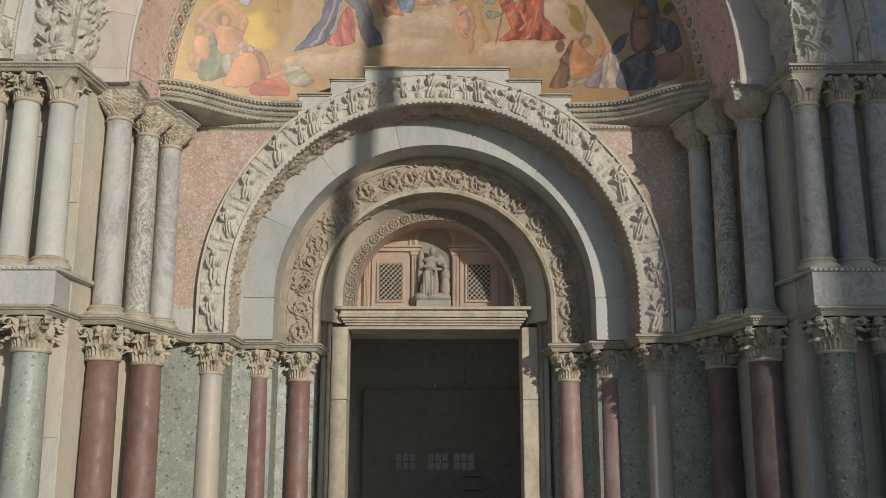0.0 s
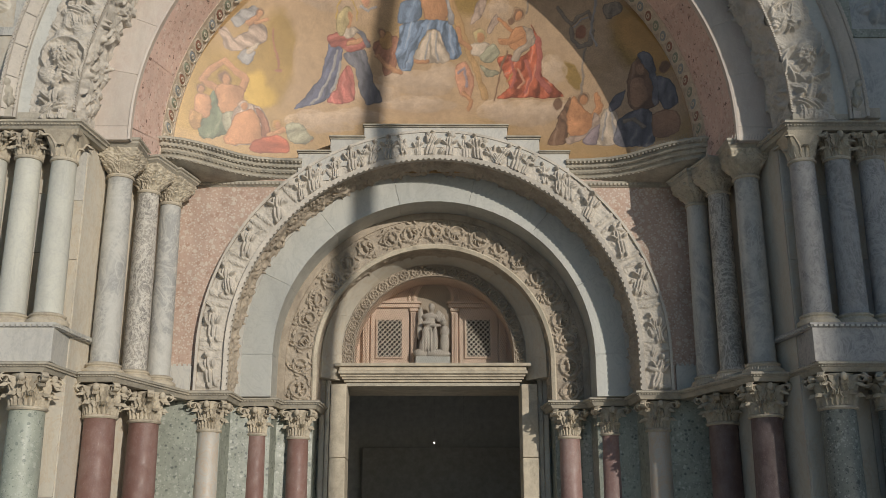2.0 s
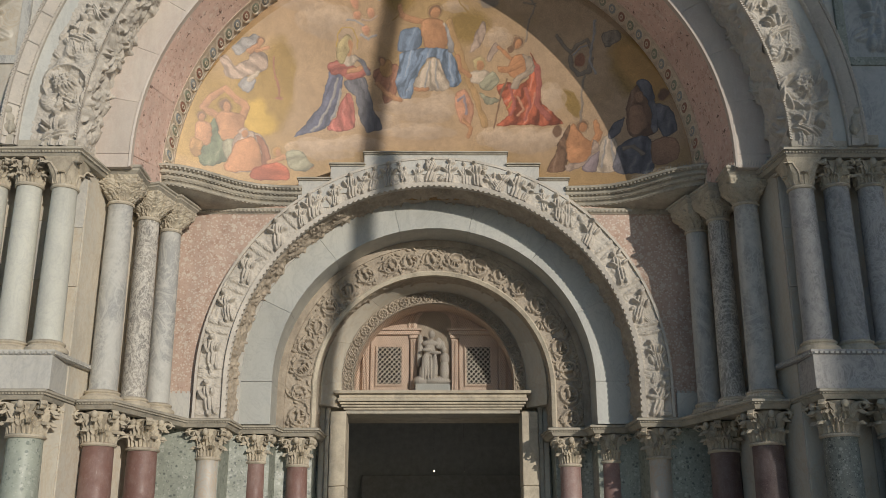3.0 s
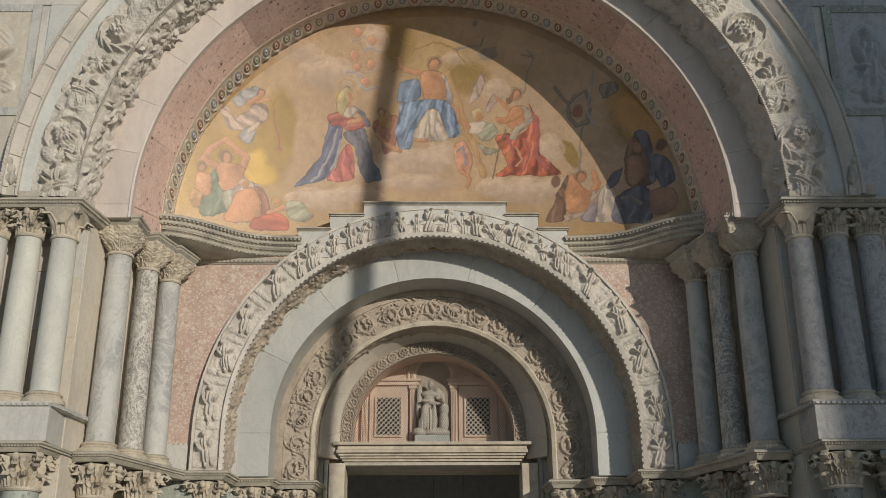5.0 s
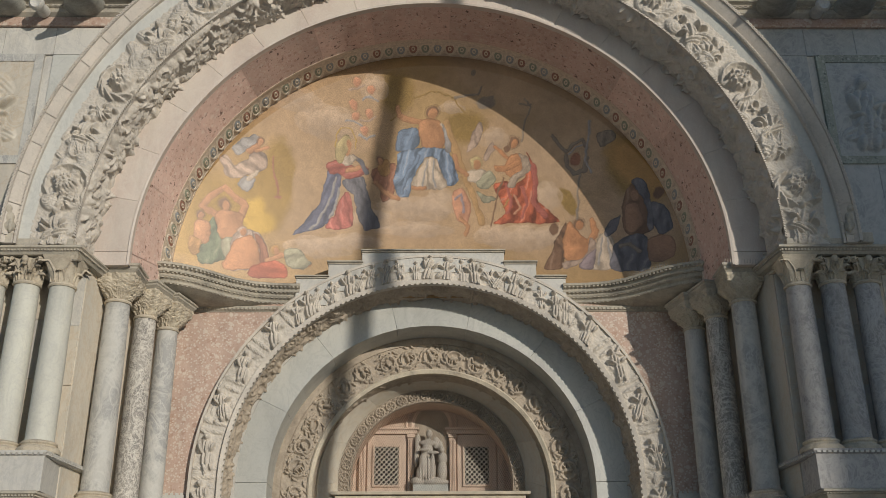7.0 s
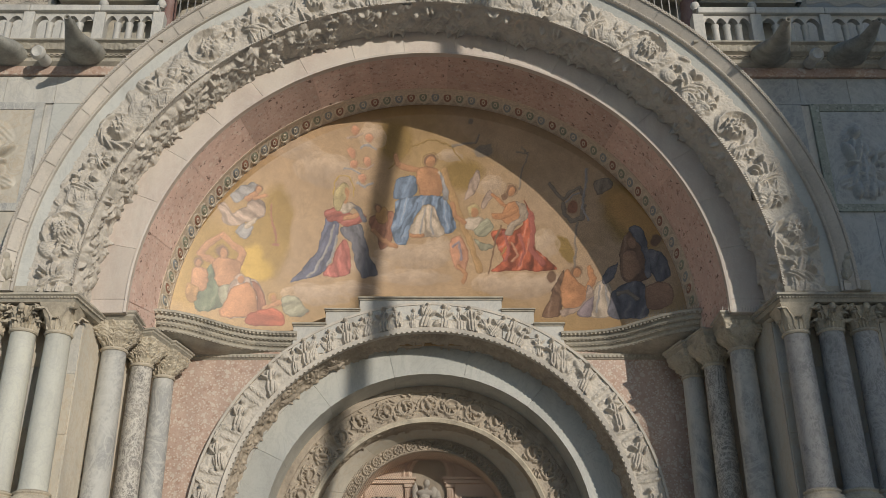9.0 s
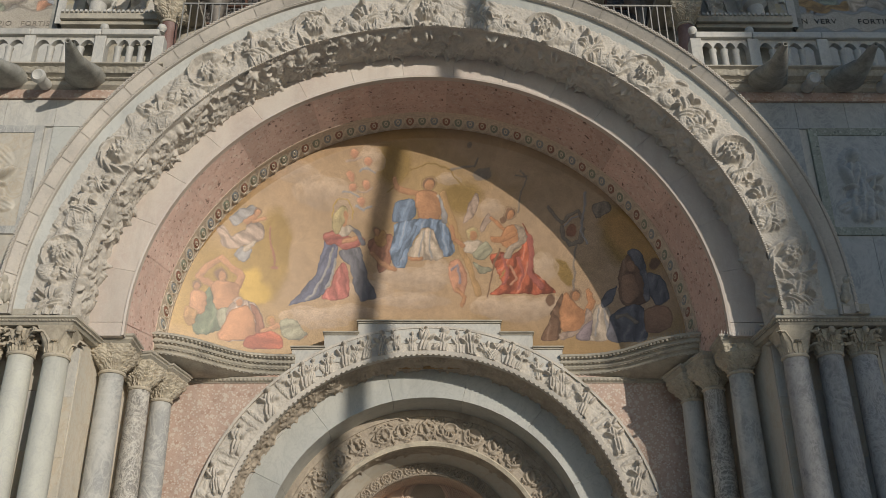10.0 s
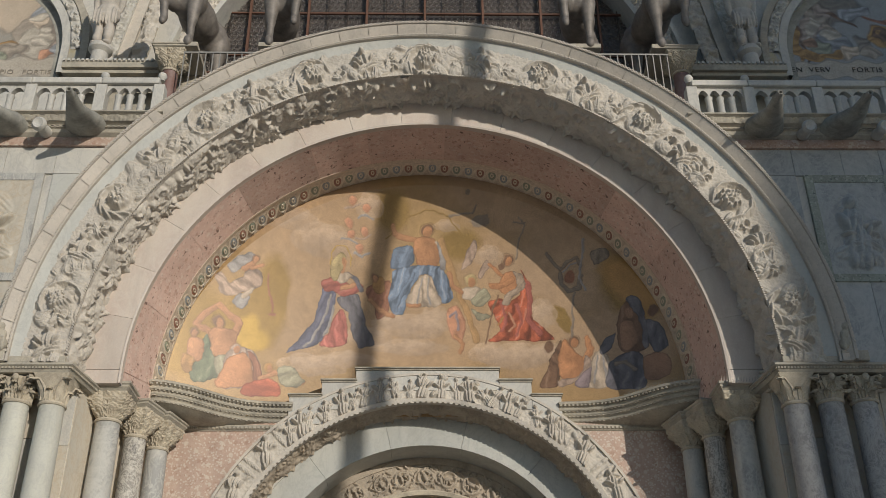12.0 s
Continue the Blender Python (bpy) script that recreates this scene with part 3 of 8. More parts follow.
# door wall, with the dark vestibule behind it
for s in (-1, 1):
    me = block("wall_door", s * 2.15, s * 6, 5.75, 6.1, 0, 4.95, VERDE, 0)
    tagged(put("wall_door", me), "dark green marble wall beside the doorway", "wall", kind="structure")
me = block("wall_door_top", -2.6, 2.6, 6.72, 6.8, 5.0, 9, CREAM, 0)
tagged(put("wall_door_top", me), "wall over the doorway behind the lunette", "wall", kind="structure")
for nm, b in (("vestibule_wall", (-5, -4.8, 6.1, 12, 0, 7)), ("vestibule_wall", (4.8, 5, 6.1, 12, 0, 7)), ("vestibule_wall", (-5, 5, 12, 12.3, 0, 7)), ("vestibule_wall", (-5, 5, 6.81, 6.9, 4.95, 7)), ("vestibule_ceiling", (-5, 5, 6.6, 12.3, 7, 7.3)), ("vestibule_floor", (-5, 5, 6.1, 12, 0.0, 0.06))):
    tagged(put(nm, block(nm, *b, DARK, 0)), "dark unlit vestibule behind the open doorway", "wall", kind="structure")

# ---- great arch ----
great = thing("great_arch", "broad carved stone arch with busts and bosses, sooty marble", "arch")
put("core", arch_sweep("core", [(R_FACE0 + 0.14, 0.14), (R_HOOD - 0.05, 0.12), (R_HOOD - 0.05, 1.0), (R_FACE0 + 0.14, 1.0)], ZC, Z_IMP, WHITE), great)
put("strip", arch_sweep("strip", [(R_FACE1 - 0.06, 0.06), (R_HOOD - 0.26, 0.0), (R_HOOD - 0.26, 0.2), (R_FACE1 - 0.06, 0.2)], ZC, Z_IMP, BLUE, 160), great, "plain bluish marble strip")
put("hood_moulding", arch_sweep("hood_moulding", [(R_HOOD - 0.26, -0.07), (R_HOOD - 0.24, -0.085), (R_HOOD - 0.225, -0.085), (R_HOOD - 0.215, -0.01), (R_HOOD - 0.035, -0.14), (R_HOOD - 0.03, -0.19), (R_HOOD + 0.02, -0.19), (R_HOOD + 0.02, 0.5), (R_HOOD - 0.26, 0.5)], ZC, Z_IMP, HOODST, 160), great)
# sloping hood stones with open joints
for i in range(38):
    h0, h1 = PI * i / 38 + 0.0009, PI * (i + 1) / 38 - 0.0009
    put("hood_stone", bowed_sweep("hood_stone", [(R_HOOD - 0.213, -0.035, ZC), (R_HOOD - 0.04, -0.165, ZC), (R_HOOD - 0.04, -0.1, ZC), (R_HOOD - 0.213, 0.03, ZC)], HOODST, 5, 30, h0, h1), great)
for sd in (-1, 1):
    put("hood_stone", block("hood_stone", sd * (R_HOOD - 0.215), sd * (R_HOOD - 0.03), -0.1, 0.1, Z_IMP, ZC - 0.004, HOODST, 0.006), great)
# two staggered rows of teeth on the outer lip, one row on the inner bead
for rr, yy, w, count, off in ((R_HOOD - 0.237, -0.1, 0.011, 290, 0.5), (R_HOOD + 0.008, -0.205, 0.012, 290, 0.25), (R_HOOD - 0.017, -0.205, 0.012, 290, 0.75)):
    datas = []
    for i in range(count):
        a = (i + off) / count * PI
        c, q = math.cos(a), math.sin(a)
        v, f = box_data(-w * 1.5, w * 1.5, yy, yy + 0.05, rr - w, rr + w)
        datas.append(([(x * q + z * c, y, ZC + z * q - x * c) for x, y, z in v], f))
    tagged(put("beading", joined("beading", datas, HOODST), great), kind="stuff")

LEG = ZC - Z_IMP
R_REF = 6.42
L = PI * R_REF + 2 * LEG
rel = Relief(L, R_FACE1 - R_FACE0, 0.0105, 11)
g = rel.rng
# broad low folds lift the ground between the forms
for i in range(110):
    rel.form(g.uniform(0, L), g.uniform(0.12, 0.58), g.uniform(0.16, 0.3), g.uniform(0.09, 0.15), g.uniform(0, 3.14), g.uniform(0.07, 0.11))
for i in range(48):
    rel.form(g.uniform(0, L), g.choice((g.uniform(0.02, 0.2), g.uniform(0.5, 0.74))), g.uniform(0.08, 0.14), g.uniform(0.045, 0.07), g.uniform(0, 3.14), g.uniform(0.05, 0.10), "leaf", g.choice((1.5, 2.0)))
for i in range(9):
    s = L * (i + 0.5) / 9.0
    # a knobbed round boss held by long curling leaves
    rel.wreath(s, 0.38, 0.37, 0.17, g.choice((-1, 1)))
    rel.boss(s, 0.38, 0.22, 0.24)
for i in range(9):
    # a seated or lying draped form between two bosses
    s = L * i / 9.0 if i else 0.42
    up = up_at(s, R_REF, ZC, Z_IMP)
    lean = g.uniform(-0.7, 0.7)
    up = (up[0] + lean * up[1], up[1] - lean * up[0]) if i else up
    rel.seated(s - 0.1, 0.38, 0.74, up, 0.18, 1 if i % 2 else -1)
    rel.seated(s + 0.42, 0.3, 0.5, (up[1], -up[0]), 0.15, -1 if i % 2 else 1)
    rel.curl(s - 0.55 + g.uniform(-0.05, 0.05), g.uniform(0.2, 0.5), g.uniform(0.12, 0.17), 0.12)
rel.seated(L - 0.42, 0.36, 0.78, up_at(L - 0.42, R_REF, ZC, Z_IMP), 0.18, 1)
rel.fill(12, 0.5)
rel.soften(1)
# chisel work: fine ribs that follow the forms
rib = 0.5 + 0.5 * np.sin(rel.s[:, None] * 61 + 9 * np.sin(rel.u[None] * 7 + rel.s[:, None] * 3.1) + rel.h * 260)
rel.h += 0.012 * rib * np.clip(rel.h / 0.08, 0, 1)
rel.rough(0.014, 0.04)
put("carved_face", face_relief("carved_face", rel, R_FACE0, 0.05, ZC, Z_IMP, R_REF, CARVED), great, "carved foliage, bosses and seated forms in high relief")
rel = Relief(L, 1.0, 0.0125, 12)
g = rel.rng
for i in range(140):
    rel.form(g.uniform(0, L), g.uniform(0.1, 0.9), g.uniform(0.16, 0.3), g.uniform(0.09, 0.15), g.uniform(0, 3.14), g.uniform(0.06, 0.09))
rel.leaves(90, 0.14, 0.08, 0.08)
for i in range(15):
    s = L * (i + 0.5) / 15
    rel.seated(s, 0.34 + 0.06 * (i % 2), 0.8, (0.9 * (-1) ** i, -0.4), 0.135, (-1) ** i)
    rel.curl(s + 0.62, 0.28, 0.2, 0.11)
    rel.seated(s + 0.6, 0.68, 0.66, (0.7 * (-1) ** i, 0.7), 0.13, -(-1) ** i)
    rel.curl(s + 0.05, 0.78, 0.18, 0.11)
rel.fill(14, 0.5)
rel.soften(2)
rib = 0.5 + 0.5 * np.sin(rel.s[:, None] * 57 + 8 * np.sin(rel.u[None] * 6 + rel.s[:, None] * 2.7) + rel.h * 240)
rel.h += 0.012 * rib * np.clip(rel.h / 0.08, 0, 1)
rel.rough(0.018, 0.05)
put("carved_soffit", soffit_relief("carved_soffit", rel, R_FACE0 + 0.02, 0.03, ZC, Z_IMP, R_REF, CARVED, 0.06), great, "knotted carved forms and foliage under the arch")
rope = []
for i in range(int(L / 0.05)):
    a = (i + 0.5) * 0.05 / 6.42
    if a > PI:
        break
    c, q = math.cos(a), math.sin(a)
    v, f = box_data(-0.016, 0.016, -0.006, 0.05, -0.017, 0.017)
    rope.append(([((R_FACE0 + 0.01 + z) * c + (x + 0.6 * z) * q, y, ZC + (R_FACE0 + 0.01 + z) * q - (x + 0.6 * z) * c) for x, y, z in v], f))
tagged(put("rope_moulding", joined("rope_moulding", rope, CARVED), great), kind="stuff")

# ---- plain ring, red vault and mosaic bowl ----
ring = thing("plain_arch_ring", "plain pale marble ring of large arch stones", "arch")
ring_of_wedges(ring, "arch_stone", R_RING, 6.35, Y_RING, Y_RING + 0.5, Z_RING, 17, RINGST, 0.003)
leg_blocks(ring, "arch_stone", R_RING, 6.35, Y_RING, Y_RING + 0.5, Z_IMP, Z_RING, RINGST)
put("edge_moulding", arch_sweep("edge_moulding", [(R_RING - 0.03, Y_RING - 0.02), (R_RING + 0.01, Y_RING - 0.03), (R_RING + 0.01, Y_RING + 0.1), (R_RING - 0.03, Y_RING + 0.1)], Z_RING, Z_IMP, RINGST, 140), ring)
vault = thing("red_marble_vault", "mottled red marble slabs lining the arch's underside", "vault")
joints = [0.0, 0.30, 0.52, 0.80, 1.02, 1.27, 1.50, 1.80, 2.02, 2.33, 2.58, 2.88, PI]
for j0, j1 in zip(joints, joints[1:]):
    gap = 0.0006
    slab = bowed_sweep("vault_slab", [(R_RING - 0.03, Y_RING + 0.1, Z_RING), (R_OUT - 0.005, Y_OUT, Z_OUT), (R_OUT + 0.12, Y_OUT, Z_OUT), (R_RING + 0.1, Y_RING + 0.1, Z_RING)], PINKVAULT, 9, 30, j0 + gap, j1 - gap, 0)
    put("vault_slab", slab, vault)
put("vault_foot", bowed_sweep("vault_foot", [(R_RING - 0.02, Y_RING + 0.12, Z_RING), (R_OUT, Y_OUT, Z_OUT), (R_OUT + 0.6, Y_OUT + 0.6, Z_OUT), (R_RING + 0.6, Y_RING + 0.12, Z_RING)], PINKVAULT, 100, 40, 0.0, PI, Z_IMP + 0.01), vault)

# ---- inner arches ----
a1 = thing("carved_inner_arch", "sooty stone arch carved with standing forms in relief", "arch")
R1o, R1i = 4.49, 3.91
put("core", arch_sweep("core", [(R1i + 0.03, Y1 + 0.06), (R1o, Y1 + 0.02), (R1o, Y1 + 0.6), (R1i + 0.1, Y2 + 0.1)], ZA, Z_LEDGE, CARVED), a1)
put("edge_fillet", arch_sweep("edge_fillet", [(R1o - 0.05, Y1 - 0.05), (R1o, Y1 - 0.05), (R1o, Y1 + 0.1), (R1o - 0.05, Y1 + 0.1)], ZA, Z_LEDGE, CARVED, 140), a1)
put("inner_fillet", arch_sweep("inner_fillet", [(R1i - 0.03, Y1 - 0.05), (R1i + 0.04, Y1 - 0.07), (R1i + 0.06, Y1 + 0.1), (R1i - 0.03, Y1 + 0.12)], ZA, Z_LEDGE, CARVED, 140), a1)
tagged(put("toothing", arch_teeth("toothing", R1i - 0.022, Y1 - 0.045, ZA, Z_LEDGE, 0.11, 0.065, 0.06, 0.06, CARVED), a1), kind="stuff")
L1 = PI * 4.2 + 2 * (ZA - Z_LEDGE)
rel = Relief(L1, R1o - 0.05 - (R1i + 0.05), 0.0115, 21)
rel.leaves(50, 0.09, 0.04, 0.05)
for i in range(17):
    s = L1 * (i + 0.5) / 17
    up = up_at(s, 4.2, ZA, Z_LEDGE)
    g = rel.rng
    tilt = g.uniform(-0.35, 0.35)
    up = (up[0] + tilt * up[1], up[1] - tilt * up[0])
    rel.figure(s + g.uniform(-0.06, 0.06), 0.27, g.uniform(0.56, 0.68), up, 0.16)
    for k in range(3):
        rel.form(s + g.uniform(-0.38, 0.38), g.uniform(0.08, 0.48), g.uniform(0.05, 0.16), g.uniform(0.03, 0.07), g.uniform(0, 3.1), g.uniform(0.06, 0.13), g.choice(("dome", "folds", "leaf")), 2)
    if 4 < i < 12:
        for k in (-0.28, 0.26):
            lean = g.uniform(-0.5, 0.5)
            rel.figure(s + k + g.uniform(-0.06, 0.06), g.uniform(0.2, 0.3), g.uniform(0.4, 0.58), (up[0] + lean * up[1], up[1] - lean * up[0]), g.uniform(0.09, 0.14))
    else:
        for k in (-0.34, 0.36):
            rel.form(s + k, 0.29, 0.05, 0.26, 0, 0.07, "leaf", 3)
rel.fill(24, 0.5)
rel.rough(0.014, 0.04)
put("carved_face", face_relief("carved_face", rel, R1i + 0.05, Y1, ZA, Z_LEDGE, 4.2, CARVED), a1, "standing carved forms in high relief")
rel = Relief(L1, Y2 - Y1 - 0.05, 0.014, 22)
rel.leaves(500, 0.13, 0.06, 0.085)
for i in range(24):
    rel.scroll(L1 * (i + 0.5) / 24, 0.25, 0.17, 0.09)
    rel.figure(L1 * (i + 0.5) / 24, 0.6, 0.5, (0.8, 0.6 * (-1) ** i), 0.1)
rel.fill(30, 0.7)
rel.soften(1)
rel.rough(0.016, 0.045)
put("carved_soffit", soffit_relief("carved_soffit", rel, R1i + 0.05, Y1 + 0.04, ZA, Z_LEDGE, 4.2, TAN, 0.1), a1, "tangled carved foliage under the arch")

a2 = thing("blue_marble_arch", "smooth blue-grey marble arch ring", "arch")
R2i = 3.16
ring_of_wedges(a2, "arch_stone", R2i, 4.05, Y2, Y3 + 0.06, ZB, 7, BLUE, 0.003)
leg_blocks(a2, "arch_stone", R2i, 3.95, Y2, Y3 + 0.06, Z_LEDGE, ZB, BLUE)
put("edge_bead", arch_sweep("edge_bead", [(3.76, Y2 - 0.03), (3.9, Y2 - 0.03), (3.9, Y2 + 0.05), (3.76, Y2 + 0.05)], ZB, Z_LEDGE, WHITE, 120), a2)

a3 = thing("carved_door_arch", "brownish stone arch carved with scrolling foliage and beasts", "arch")
R3o, R3i = 3.03, 2.42
put("core", arch_sweep("core", [(R3i + 0.02, Y3 + 0.05), (R3o + 0.25, Y3 + 0.05), (R3o + 0.25, Y4 + 0.2), (R3i - 0.04, Y4 + 0.2)], ZB, Z_LEDGE, TAN), a3)
put("outer_fillet", arch_sweep("outer_fillet", [(R3o - 0.02, Y3 - 0.03), (R3o + 0.03, Y3 - 0.03), (R3o + 0.2, Y3 + 0.02), (R3o + 0.2, Y3 + 0.1), (R3o - 0.02, Y3 + 0.1)], ZB, Z_LEDGE, TAN, 110), a3)
put("inner_fillet", arch_sweep("inner_fillet", [(R3i - 0.05, Y3 - 0.02), (R3i + 0.02, Y3 - 0.05), (R3i + 0.05, Y3 - 0.03), (R3i + 0.05, Y3 + 0.1), (R3i - 0.05, Y3 + 0.1)], ZB, Z_LEDGE, LEAFST, 110), a3)
L3 = PI * 2.7 + 2 * (ZB - Z_LEDGE)
rel = Relief(L3, R3o - R3i - 0.07, 0.0105, 31)
g = rel.rng
for i in range(120):
    rel.form(g.uniform(0, L3), g.choice((g.uniform(0.02, 0.12), g.uniform(0.42, 0.52))), g.uniform(0.04, 0.08), g.uniform(0.016, 0.028), g.uniform(0, 3.14), g.uniform(0.03, 0.055), "leaf", 1.5)
n_scroll = 21
for i in range(n_scroll):
    s = L3 * (i + 0.5) / n_scroll + g.uniform(-0.05, 0.05)
    u = 0.265 + g.uniform(-0.03, 0.03)
    # a winding stem thick with leaf tips, and a small beast or form in its bend
    q = g.uniform(0.18, 0.23)
    rel.form(s, u, q, q * g.uniform(0.85, 1.0), g.uniform(0, 3), 0.05, "ring")
    for j in range(15):
        a = j * 0.42 + g.uniform(-0.2, 0.2)
        o = q * g.uniform(0.65, 1.15)
        rel.form(s + o * math.cos(a), u + o * math.sin(a), g.uniform(0.045, 0.075), g.uniform(0.015, 0.024), a + g.choice((0.9, -0.9, 1.5)), g.uniform(0.045, 0.07), "leaf", 1.5)
    lean = g.uniform(0, 6.28)
    at = lambda f, k_: (s + f * math.cos(lean) - k_ * math.sin(lean), u + f * math.sin(lean) + k_ * math.cos(lean))
    k3 = g.uniform(0.7, 1.05)
    rel.form(*at(0, 0), 0.11 * k3, 0.048 * k3, lean + 0.2, 0.085)
    rel.form(*at(0.12 * k3, 0.05), 0.045, 0.036, lean, 0.095)
    for f in (-0.08, -0.03, 0.05, 0.09):
        rel.form(*at(f, -0.075), 0.055, 0.018, lean + 1.57 + g.uniform(-0.8, 0.8), 0.07)
    rel.form(*at(-0.13, 0.05), 0.08, 0.016, lean + 2.2, 0.065)
rel.steep(0.65, 1.12)
rel.rough(0.012, 0.04)
put("carved_face", face_relief("carved_face", rel, R3i + 0.05, Y3, ZB, Z_LEDGE, 2.7, TAN), a3, "scrolls and beasts in low relief")
rel = Relief(L3, 0.6, 0.02, 32)
rel.leaves(150, 0.12, 0.05, 0.04)
put("carved_soffit", soffit_relief("carved_soffit", rel, R3i - 0.04, Y3 + 0.08, ZB, Z_LEDGE, 2.7, TAN, 0.03), a3, "worn carving under the arch")

# smooth splayed ring round the lunette
lun = thing("lunette_ring", "smooth cream marble ring round the recessed lunette", "arch")
RING_PROF = [(2.312, 5.0, 5.366), (1.932, 5.5, 5.586), (2.2, 5.54, 5.586), (2.46, 5.15, 5.366)]
joints = [0.0, 0.42, 0.95, 1.4, 1.75, 2.2, 2.72, PI]
for j0, j1 in zip(joints, joints[1:]):
    put("arch_stone", bowed_sweep("arch_stone", RING_PROF, CREAM, 14, 30, j0 + 0.0008, j1 - 0.0008), lun)
for sd in (-1, 1):
    q = [(sd * x, y, z) for lift in (0, 1) for x, y, zc_ in RING_PROF for z in (zc_ - 0.002 if lift else 5.0,)]
    fc = [(0, 1, 5, 4), (1, 2, 6, 5), (2, 3, 7, 6), (3, 0, 4, 7), (4, 5, 6, 7), (3, 2, 1, 0)]
    put("arch_stone", mesh_of("arch_stone", q, fc if sd > 0 else [f[::-1] for f in fc], CREAM, 0), lun)
L5 = PI * 1.8 + 2 * 0.31
rel = Relief(L5, 0.25, 0.0105, 51)
rel.form(L5 / 2, 0.0, 20, 0.022, 0, 0.05)
rel.form(L5 / 2, 0.25, 20, 0.022, 0, 0.05)
for i in range(24):
    c_ = L5 * (i + 0.5) / 24
    rel.form(c_, 0.125, 0.115, 0.115, 0, 0.05, "ring")
    for j in range(5):
        rel.form(c_ + 0.055 * math.cos(j * 1.26), 0.125 + 0.055 * math.sin(j * 1.26), 0.05, 0.02, j * 1.26, 0.05, "leaf", 1.5)
    for u_ in (0.045, 0.205):
        rel.form(c_ + L5 / 48, u_, 0.05, 0.022, 0, 0.045, "leaf", 1.5)
rel.steep(0.6, 1.2)
put("leaf_band", face_relief("leaf_band", rel, 1.684, 5.54, 5.586, 5.276, 1.8, TAN), lun, "narrow band of carved leaves")
put("reveal", arch_sweep("reveal", [(1.69, 5.55), (1.92, 5.55), (1.92, 6.5), (1.72, 6.5)], 5.586, 5.2, TERRA, 60), lun, "ochre reveal behind the leaf band")

# ---- columns ----
def leaf_data(r, z, ang, w, h, out, curl, lobes=3):
    """A curled acanthus leaf that rises from (r, z) on a bell, solid, with a scalloped edge."""
    nl, nw = 8, 7
    pts = []
    for side in (0, 1):
        for i in range(nl):
            t = i / (nl - 1)
            rad = r + out * t ** 2.2 + (0.0 if t < 0.8 else (t - 0.8) * out * 1.6)
            zz = z + h * (t if t < 0.82 else 0.82 - (t - 0.82) * curl)
            ww = w * (0.75 + 0.35 * math.sin(t * PI)) * (1 - 0.55 * t ** 3) * (1 + 0.16 * math.sin(t * lobes * 6.28))
            for j in range(nw):
                q = j / (nw - 1) * 2 - 1
                a = q * ww / 2
                bulge = 0.02 * math.cos(q * 9.4) * w / 0.15 + 0.22 * w * (q * q) * (1 - t) * -1
                rr = rad + bulge - side * (0.05 * (1 - 0.4 * t))
                pts.append((rr * math.cos(ang) - a * math.sin(ang), rr * math.sin(ang) + a * math.cos(ang), zz))
    f = []
    n = nl * nw
    for i in range(nl - 1):
        for j in range(nw - 1):
            k = i * nw + j
            f.append((k, k + 1, k + nw + 1, k + nw))
            f.append((n + k, n + k + nw, n + k + nw + 1, n + k + 1))
        for j in (0, nw - 1):
            k = i * nw + j
            f.append((k, k + nw, n + k + nw, n + k))
    for j in range(nw - 1):
        k = (nl - 1) * nw + j
        f.append((k, k + 1, n + k + 1, n + k))
    return pts, f


def ball_data(c, r, seg=8):
    pts, f = [], []
    for i in range(seg + 1):
        a = PI * i / seg
        for j in range(seg):
            b = 2 * PI * j / seg
            pts.append((c[0] + r[0] * math.sin(a) * math.cos(b), c[1] + r[1] * math.sin(a) * math.sin(b), c[2] + r[2] * math.cos(a)))
    for i in range(seg):
        for j in range(seg):
            f.append((i * seg + j, (i + 1) * seg + j, (i + 1) * seg + (j + 1) % seg, i * seg + (j + 1) % seg))
    return pts, f


def volute_data(ang, r, z, size):
    """A scroll at a capital's corner."""
    pts, f = [], []
    n, m = 20, 6
    for i in range(n):
        t = i / (n - 1)
        a = -1.9 + t * 9.0
        rr = size * (1 - 0.8 * t)
        cx, cz = r + rr * math.cos(-a), z + rr * math.sin(-a)
        w = size * (0.6 - 0.3 * t)
        for j in range(m):
            b = 2 * PI * j / m
            u, v = cx + w * 0.5 * math.cos(b), w * 1.3 * math.sin(b)
            pts.append((u * math.cos(ang) - v * math.sin(ang), u * math.sin(ang) + v * math.cos(ang), cz))
    for i in range(n - 1):
        for j in range(m):
            k = (j + 1) % m
            f.append((i * m + j, (i + 1) * m + j, (i + 1) * m + k, i * m + k))
    return pts, f


